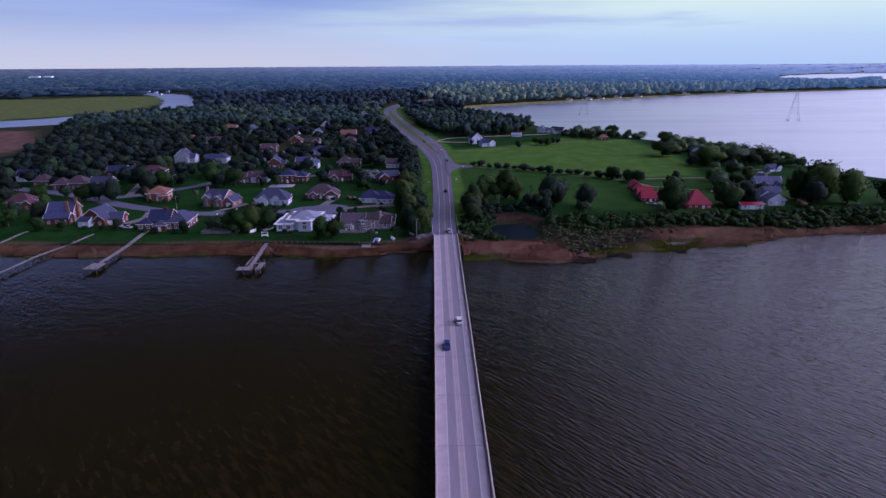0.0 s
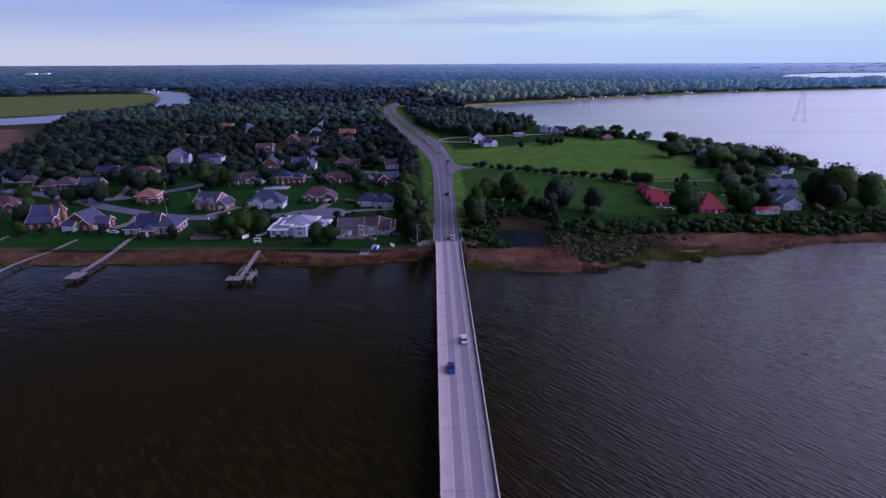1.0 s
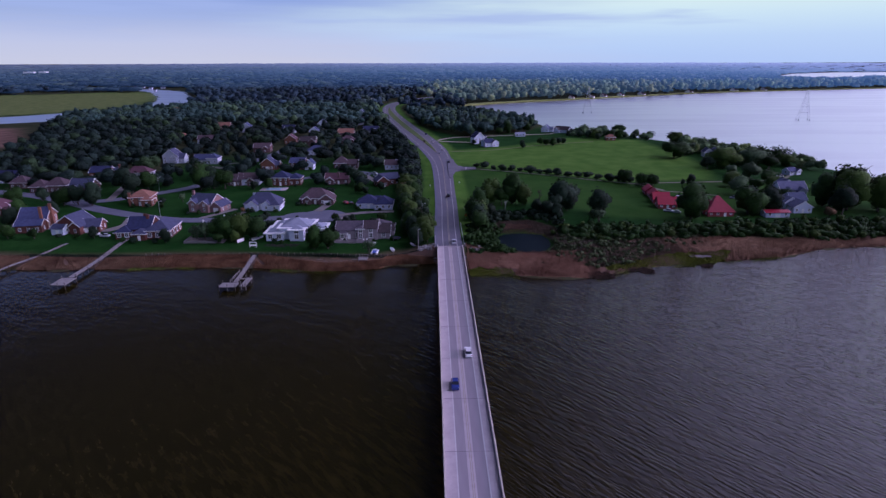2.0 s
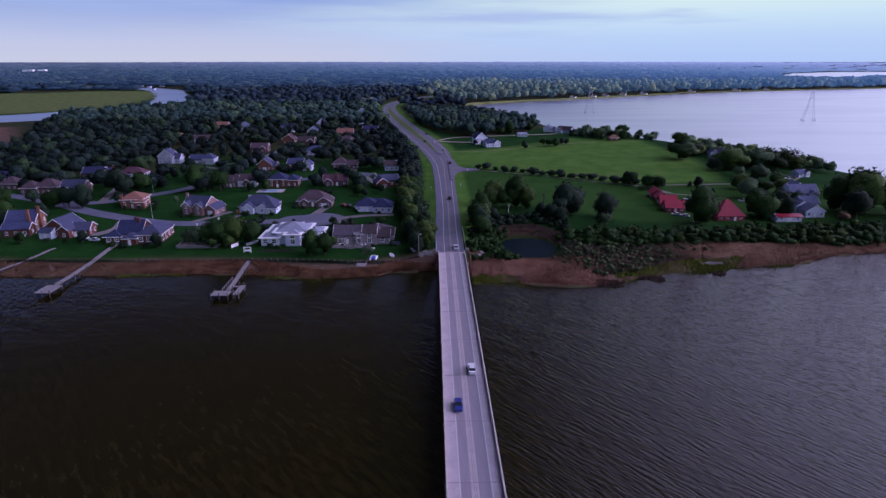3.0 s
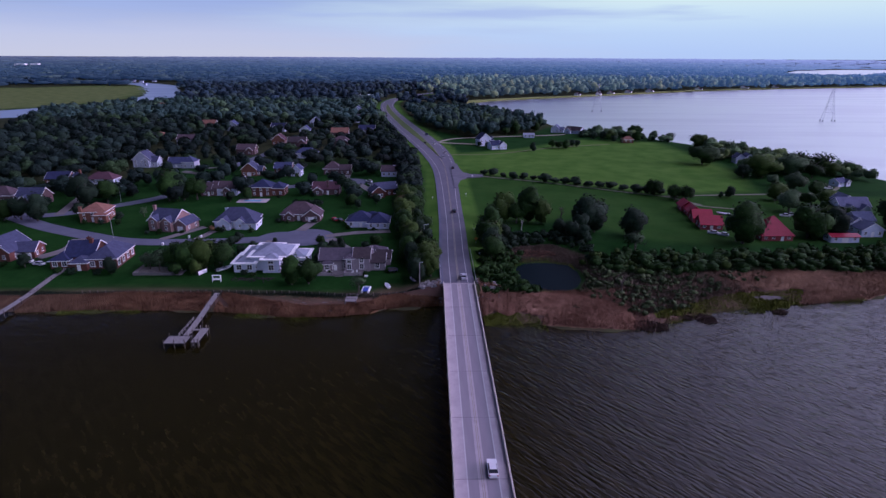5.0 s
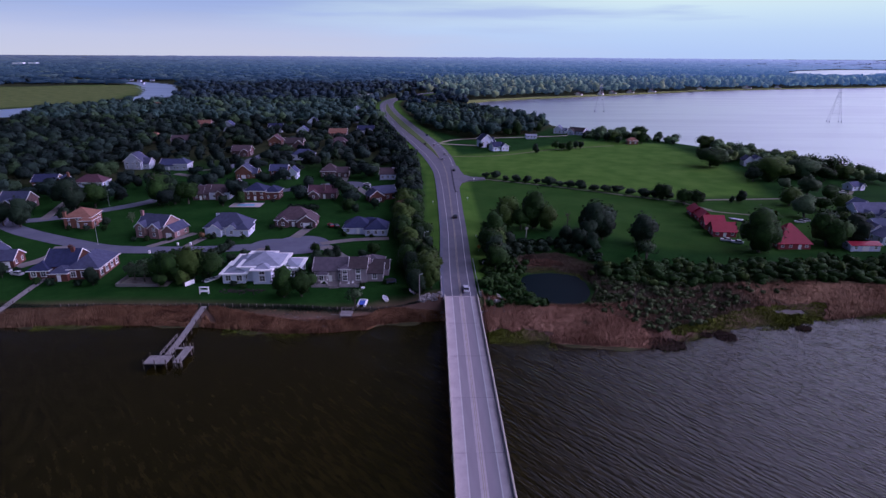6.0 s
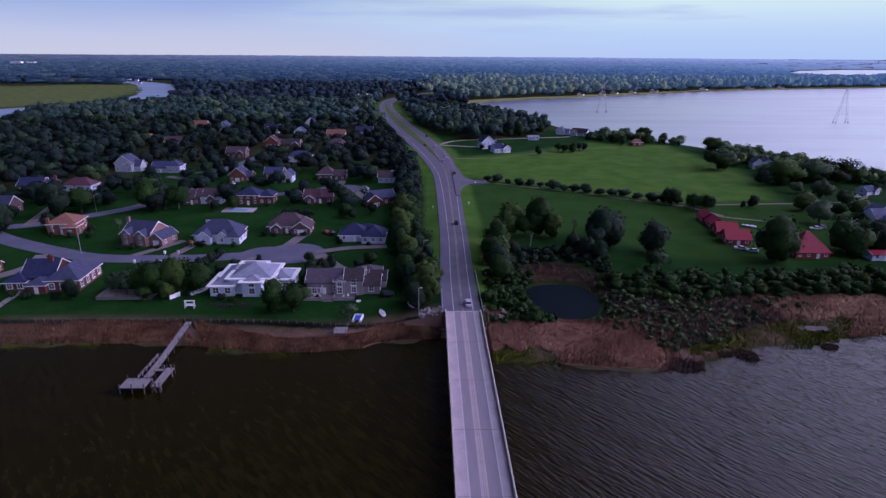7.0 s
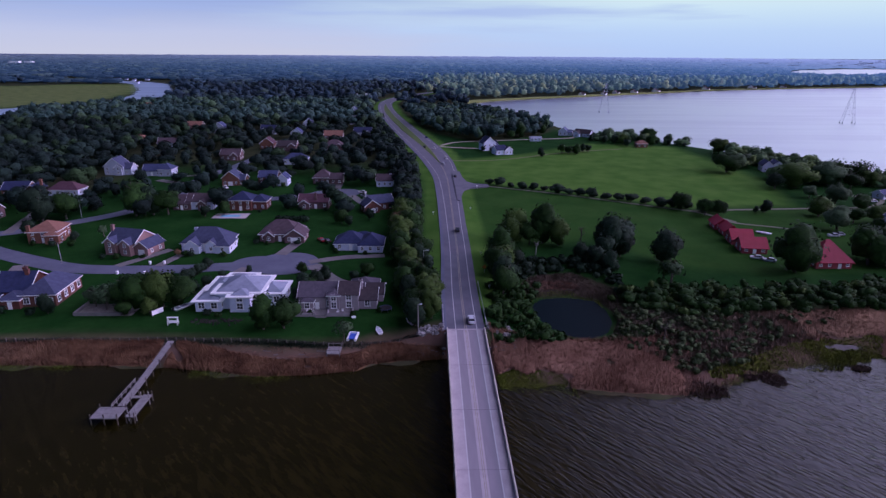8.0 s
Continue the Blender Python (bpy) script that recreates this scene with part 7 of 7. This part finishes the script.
# ---- boats and garden things ----
def rowing_boat(x, y, rot, length, material, label, deck=None):
    b = thing("boat", pose(x, y, ground_z(x, y), 0, 0, rot), label, "boat", "boats on the lawn")
    L, w = length / 2, length * 0.17
    plan = [(0, L), (w * 0.6, L * 0.65), (w, L * 0.1), (w * 0.95, -L * 0.6), (w * 0.8, -L), (-w * 0.8, -L), (-w * 0.95, -L * 0.6), (-w, L * 0.1), (-w * 0.6, L * 0.65)]
    hull = Shape().solid([(a * 0.55, c * 0.9, 0.05) for a, c in plan], [(a, c, 0.6) for a, c in plan])
    part("hull", hull, material, b)
    part("gunwale", Shape().solid([(a * 1.04, c * 1.02, 0.58) for a, c in plan], [(a * 1.04, c * 1.02, 0.66) for a, c in plan]), WHITE_PAINT, b)
    part("well", Shape().solid([(a * 0.8, c * 0.82, 0.64) for a, c in plan], [(a * 0.8, c * 0.82, 0.672) for a, c in plan]), deck or SIDING_BLUE, b, "grey-blue inside of the boat")
    for c in (-0.4, 0.2):
        part("seat", Shape().box(-w * 0.85, w * 0.85, L * c - 0.14, L * c + 0.14, 0.66, 0.71), WHITE_PAINT, b)
    return b


rowing_boat(-23, 4.2, 18, 4.4, WHITE_PAINT, "small white rowing boat lying on the lawn")
rowing_boat(-14.9, 8.4, 28, 4.2, SIDING_BLUE, "small grey rowing boat lying under trees")
motor = rowing_boat(-80.5, 19.5, -35, 6.5, WHITE_PAINT, "white motor boat parked beside the mansion", ROOF_PALE)
part("windscreen", Shape().solid([(-0.8, 0.5, 0.66), (0.8, 0.5, 0.66), (0.8, 0.6, 0.66), (-0.8, 0.6, 0.66)], [(-0.7, 0.2, 1.2), (0.7, 0.2, 1.2), (0.7, 0.25, 1.2), (-0.7, 0.25, 1.2)]), GLASS, motor)
part("outboard", Shape().box(-0.25, 0.25, -3.6, -3.1, 0.3, 1.2, 0.06), DARK, motor)

raft = thing("pontoon_raft", pose(-29.5, 0.8, ground_z(-29.5, 0.8), 0, 0, -4), "blue and white pontoon raft drawn up on the lawn", "raft")
for x in (-1.0, 1.0):
    part("float", Shape().rod((x, -2.1, 0.4), (x, 2.1, 0.4), 0.38, 0.38, 10), WHITE_PAINT, raft, "white float tube")
part("deck", Shape().box(-0.95, 0.95, -1.9, 1.9, 0.55, 0.72), BLUE, raft, "bright blue deck")
part("bench", Shape().box(-0.6, 0.6, 1.2, 1.6, 0.72, 1.05), WHITE_PAINT, raft)

swing = thing("swing_frame", pose(-79.2, 8.6, ground_z(-79, 8.6)), "white wooden garden swing frame on the lawn", "garden swing")
for x in (-1.3, 1.3):
    for y in (-0.5, 0.5):
        part("leg", Shape().rod((x, y, 0), (x, y * 0.3, 2.1), 0.1, 0.1, 5), WHITE_PAINT, swing)
part("canopy", Shape().box(-1.5, 1.5, -0.3, 0.3, 2.05, 2.2), WHITE_PAINT, swing)
part("seat", Shape().box(-1.2, 1.2, -0.25, 0.25, 0.6, 0.7).box(-1.2, 1.2, 0.2, 0.28, 0.7, 1.15), WHITE_PAINT, swing)

stage = thing("shore_platform", pose(-33.3, -6.3, 0), "small grey wooden platform with rails among reeds", "platform")
part("deck", Shape().box(-1.7, 1.7, -1.9, 1.9, 1.7, 1.82), WOOD_GREY, stage)
for x in (-1.6, 1.6):
    for y in (-1.8, 1.8):
        part("post", Shape().rod((x, y, -0.5), (x, y, 2.9), 0.12, 0.1, 6), WOOD_GREY, stage)
for y in (-1.8, 1.8):
    part("rail", Shape().box(-1.6, 1.6, y - 0.05, y + 0.05, 2.65, 2.75), WOOD_GREY, stage)

fence = thing("fence", Matrix(), "low wooden post fence along the lawn's edge", "fence")
post = Shape().box(-0.08, 0.08, -0.08, 0.08, -0.3, 1.15).mesh("post", PILE)
for x in np.arange(-118, -11.5, 2.4):
    y = float(np.interp(x, [-119, -76, -54, -38, -27, -12], [-0.4, -0.2, -1.5, -3.2, -2.8, -0.6]))
    part("post", post, None, fence).location = (x, y, ground_z(x, y))
rails = Shape()
for x in np.arange(-118, -14, 2.4):
    ya, yb = (float(np.interp(q, [-119, -76, -54, -38, -27, -12], [-0.4, -0.2, -1.5, -3.2, -2.8, -0.6])) for q in (x, x + 2.4))
    for h in (0.55, 1.0):
        rails.rod((x, ya, ground_z(x, ya) + h), (x + 2.4, yb, ground_z(x + 2.4, yb) + h), 0.05, 0.05, 4)
part("rail", rails, WOOD_DARK, fence)

pool = thing("swimming_pool", pose(-98.5, 119.5, 2.0), "blue swimming pool with pale paved surround", "swimming pool")
part("surround", Shape().box(-8, 7, -4, 4, 0.0, 0.12), CONCRETE, pool)
part("pool_water", Shape().box(-5, 3.5, -2, 2, 0.12, 0.135), POOL, pool, "clear blue pool water")
slab = thing("patio", pose(-95, 18, 1.95), "walled grey patio behind the brick house", "patio", kind="structure")
part("paving", Shape().box(-14, 2, -4, 4, 0, 0.12), PILE, slab)
part("garden_wall", Shape().box(-14, -1, -4.2, -3.9, 0, 1.0), DRIVE, slab)
part("garden_wall", Shape().box(-14.2, -13.9, -4, 4, 0, 1.0), DRIVE, slab)
gate = thing("garden_fence", pose(-86.2, 15.2, ground_z(-86, 15), 0, 0, 60), "white wooden fence panel by the hedge", "fence")
part("panel", Shape().box(-1.7, 1.7, -0.06, 0.06, 0.1, 1.4), WHITE_PAINT, gate)
for x in (-1.7, 0, 1.7):
    part("post", Shape().box(x - 0.08, x + 0.08, -0.09, 0.09, -0.2, 1.5), WHITE_PAINT, gate)


def utility_pole(x, y, h, arm, label, group, thick=0.16, material=WOOD_GREY):
    z = ground_z(x, y)
    p = thing("utility_pole", pose(x, y, z), label, "utility pole", group)
    part("pole", Shape().rod((0, 0, -0.5), (0, 0, h), thick, thick * 0.7, 8), material, p)
    a = part("arm", Shape().rod((0, 0, h - 0.3), (arm, 0, h), 0.06, 0.05, 6), STEEL, p)
    part("lamp_head", Shape().box(arm - 0.2, arm + 0.5, -0.16, 0.16, h - 0.08, h + 0.1, 0.04), STEEL, a)


utility_pole(-12.4, 0.5, 8.5, 0.6, "weathered utility pole with a small lamp", "poles")
for x, y, h in ((-137, 56.2, 8), (-11.5, 46, 8), (-164, 117, 8)):
    utility_pole(x, y, h, 1.2, "slender street lamp pole beside the road", "poles", 0.09, STEEL)
for x, y in ((-106.5, 55.8), (-101.8, 56.2), (-113, 46.2), (-104, 46), (-86, 50)):
    b = thing("wheeled_bin", pose(x, y, ground_z(x, y) + 0.1), "pale wheeled bin at the kerb", "bin", "bins at the kerb")
    part("body", Shape().solid([(-0.25, -0.3, 0), (0.25, -0.3, 0), (0.25, 0.3, 0), (-0.25, 0.3, 0)], [(-0.33, -0.38, 1.0), (0.33, -0.38, 1.0), (0.33, 0.38, 1.0), (-0.33, 0.38, 1.0)]), WHITE_PAINT, b)
    part("lid", Shape().box(-0.36, 0.36, -0.42, 0.42, 1.0, 1.1, 0.05), WHITE_PAINT, b)

sign = thing("road_sign", pose(8.6, 44, ground_z(8.6, 44)), "orange diamond warning sign beside the highway", "road sign")
part("post", Shape().rod((0, 0, -0.3), (0, 0, 2.2), 0.05, 0.05, 6), STEEL, sign)
part("face", Shape().solid([(0, -0.07, 1.3), (0.75, -0.07, 2.05), (0, -0.07, 2.8), (-0.75, -0.07, 2.05)], [(0, -0.04, 1.3), (0.75, -0.04, 2.05), (0, -0.04, 2.8), (-0.75, -0.04, 2.05)]), SIGN, sign)
for x, y, h in ((9.4, 128, 1.6), (16, 176, 2.0), (-8, 120, 1.6), (9, 62, 1.4), (9, 30, 1.2)):
    s = thing("marker_post", pose(x, y, ground_z(x, y)), "small white roadside marker on a post", "marker", "roadside markers")
    part("post", Shape().rod((0, 0, -0.2), (0, 0, h), 0.05, 0.05, 6), STEEL, s)
    part("plate", Shape().box(-0.35, 0.35, -0.07, -0.03, h - 0.55, h), WHITE_PAINT, s)

# terrace and balcony of the beige house, rubble and garden things
terrace = thing("terrace", pose(-39.5, 13.2, 1.9), "raised stone terrace with low walls behind the beige house", "terrace", kind="structure")
part("paving", Shape().box(-7.5, 8.0, 0, 4.0, -0.2, 0.45), DRIVE, terrace)
for x0, x1, y0, y1 in ((-7.7, -2.0, -0.2, 0.05), (1.2, 8.2, -0.2, 0.05), (-7.7, -7.45, 0, 4.0), (7.95, 8.2, 0, 4.0), (1.2, 1.45, 0, 2.4)):
    part("low_wall", Shape().box(x0, x1, y0, y1, -0.2, 1.15), STUCCO, terrace)
for k in range(4):
    part("step", Shape().box(-1.9, 1.1, -0.35 * (k + 1), -0.35 * k, -0.25, 0.34 - 0.11 * k), DRIVE, terrace)
for x, y, turn in ((-4.5, 1.6, 20), (-3.2, 2.2, 80), (4.0, 1.5, -30), (5.4, 2.0, 10)):
    c = thing("garden_chair", pose(-39.5 + x, 13.2 + y, 2.35, 0, 0, turn), "white garden chair on the terrace", "chair", "terrace chairs")
    part("seat", Shape().box(-0.3, 0.3, -0.3, 0.3, 0.38, 0.44), WHITE_PAINT, c)
    part("backrest", Shape().box(-0.3, 0.3, 0.25, 0.31, 0.44, 0.95), WHITE_PAINT, c)
    for lx in (-0.26, 0.26):
        for ly in (-0.26, 0.26):
            part("leg", Shape().box(lx - 0.025, lx + 0.025, ly - 0.025, ly + 0.025, 0, 0.38), WHITE_PAINT, c)
tramp = thing("trampoline", pose(-22.2, 17.0, ground_z(-22.2, 17.0)), "round black trampoline on the lawn", "trampoline")
part("mat", Shape().lathe([(0, 0.86), (1.7, 0.86), (1.7, 0.83), (0, 0.83)], 20), DARK, tramp)
part("rim", Shape().lathe([(1.65, 0.82), (1.95, 0.82), (1.95, 0.90), (1.65, 0.90), (1.65, 0.82)], 20), ROOF_BLUE, tramp, "dark blue padded rim")
for a in range(6):
    part("leg", Shape().rod((1.8 * math.cos(a * 1.047), 1.8 * math.sin(a * 1.047), 0), (1.8 * math.cos(a * 1.047), 1.8 * math.sin(a * 1.047), 0.83), 0.035, 0.035, 6), STEEL, tramp)
fire = thing("fire_bowl", pose(-30.6, 11.7, ground_z(-30.6, 11.7)), "small round white stone bowl on the lawn", "fire bowl")
part("bowl", Shape().lathe([(0.3, 0), (0.65, 0.35), (0.7, 0.55), (0.55, 0.55), (0.0, 0.3)], 12), WHITE_PAINT, fire)
debris = np.random.default_rng(8)
heap = Shape()
for _ in range(120):
    x, y = debris.uniform(-75, -61), debris.normal(10.2, 0.9)
    r, z = debris.uniform(0.15, 0.5), ground_z(x, y)
    pts = [(x + r * math.cos(a) * debris.uniform(0.7, 1.3), y + r * math.sin(a) * debris.uniform(0.7, 1.3)) for a in np.arange(5) * 1.257]
    heap.solid([(a, b, z - 0.2) for a, b in pts], [(x + (a - x) * 0.6, y + (b - y) * 0.6, z + r * 0.7) for a, b in pts])
tagged(new("rubble", heap.mesh("rubble", mat("dark_planting_bed", (0.018, 0.017, 0.016), (0.050, 0.044, 0.040), 0.8, 0.95, spec=0.05))), "dark loose stones and planting beds below the mansion", "rocks", kind="stuff")
for _ in range(14):
    x, y, a, n = debris.uniform(-54, -36), debris.uniform(-9.5, -5.5), debris.uniform(-0.5, 0.5), debris.uniform(0.4, 1.3)
    log = thing("driftwood_log", pose(x, y, max(ground_z(x, y), 0.1) + 0.12, 0, 0, math.degrees(a)), "grey driftwood log on the mud behind the reeds", "log", "driftwood on the mud")
    part("log", Shape().rod((-n, 0, 0), (n, 0, 0.05), 0.09, 0.05, 7), WOOD_GREY, log)
for x, y, rot, p, text in ((109.5, 61.5, 70, WHITE_CAR, "white car parked beside the red cottage"), (112.6, 58.6, 60, SILVER, "silver car parked beside the red cottage"), (155.8, 88.7, 80, WHITE_CAR, "white car parked on the farm lane"), (159.2, 90.5, 80, SILVER, "silver car parked on the farm lane")):
    car(x, y, ground_z(x, y), rot, p, text, group="parked cars")
rowing_boat(128.9, 92.6, 50, 6.0, SIDING_BLUE, "grey boat parked behind the red cottages")

# riprap at the bridge abutment
rock = np.random.default_rng(4)
heap = Shape()
for _ in range(240):
    side = -1 if rock.random() < 0.7 else 1
    x, y = side * rock.uniform(5.7, 12.5), rock.uniform(-7, 4)
    r, z = rock.uniform(0.3, 0.75), max(ground_z(x, y), -0.2)
    pts = [(x + r * math.cos(a) * rock.uniform(0.7, 1.2), y + r * math.sin(a) * rock.uniform(0.7, 1.2)) for a in np.arange(6) * 1.047]
    heap.solid([(a, b, z - 0.3) for a, b in pts], [(x + (a - x) * 0.6, y + (b - y) * 0.6, z + r * 0.7) for a, b in pts])
tagged(new("riprap", heap.mesh("riprap", ROCK)), "grey riprap stones at the bridge abutment", "rocks", kind="stuff")


# ---- power line towers in the lake ----
def lattice_tower(x, y, rot, h, spread):
    t = thing("transmission_tower", pose(x, y, 0, 0, 0, rot), "faint grey lattice transmission tower standing in the lake", "tower", "towers in the lake")
    feet = [(-spread, -spread * 0.35), (spread, -spread * 0.35), (spread, spread * 0.35), (-spread, spread * 0.35)]
    top = [(-0.5, -0.4), (0.5, -0.4), (0.5, 0.4), (-0.5, 0.4)]
    at = lambda i, k: (feet[i][0] + (top[i][0] - feet[i][0]) * k, feet[i][1] + (top[i][1] - feet[i][1]) * k, 2.0 + (h - 2.0) * k)
    for i in range(4):
        part("footing", Shape().rod((*feet[i], -3), (*feet[i], 2.2), 0.6, 0.5, 8), PYLON, t, "pale round footing in the water")
        part("leg", Shape().rod(at(i, 0), at(i, 1), 0.11, 0.07, 5), PYLON, t)
    levels = [0.0, 0.22, 0.42, 0.58, 0.72, 0.84, 0.94]
    braces = Shape()
    for a, b in zip(levels[:-1], levels[1:]):
        for i in range(4):
            j = (i + 1) % 4
            if a > 0.2 or i in (1, 3):
                braces.rod(at(i, a), at(j, b), 0.04, 0.04, 4).rod(at(j, a), at(i, b), 0.04, 0.04, 4)
            braces.rod(at(i, b), at(j, b), 0.08, 0.08, 4)
    part("bracing", braces, PYLON, t)
    for k in (0.74, 0.86, 0.97):
        z = 2 + (h - 2) * k
        part("cross_arm", Shape().rod((-3.6, 0, z), (3.6, 0, z), 0.09, 0.09, 5), PYLON, t)


lattice_tower(453.0, 516.0, 0, 38, 7.0)
lattice_tower(213.0, 629.0, 0, 36, 6.0)

# ---- far shore houses and a pale building in the far woods ----
for x, y, w in FAR_HOUSES:
    house("small white house on the far lake shore", x, y, -40, WHITE_PAINT, ROOF_BROWN, [(0, 0, w * 0.7, 7, 4.2, "y", 0.8), (w * 0.5, 1, w * 0.4, 6, 3.2, "x", 0.7)], windows=False, group="far shore houses", base=1.0)
for x, y, w in ((-1838, 2600, 46), (-1787, 2620, 34)):
    house("long low white building in the distant woods", x, y, 0, WHITE_PAINT, WHITE_PAINT, [(0, 0, w, 20, 17, "f", 0)], windows=False, group="far buildings", category="building", name="far_building")
for x, y, w in ((-736, 1372, 12), (-716, 1398, 14), (-770, 1404, 10), (-672, 1252, 9), (-800, 1425, 12), (-734, 1646, 16), (-705, 1640, 12), (-679, 1654, 14), (-560, 1330, 12)):
    house("white waterside house beside the creek", x, y, 0, SIDING, ROOF_GREY, [(0, 0, w * 0.7, 6, 3.6, "x", 0.7)], windows=False, group="far buildings", base=1.0)
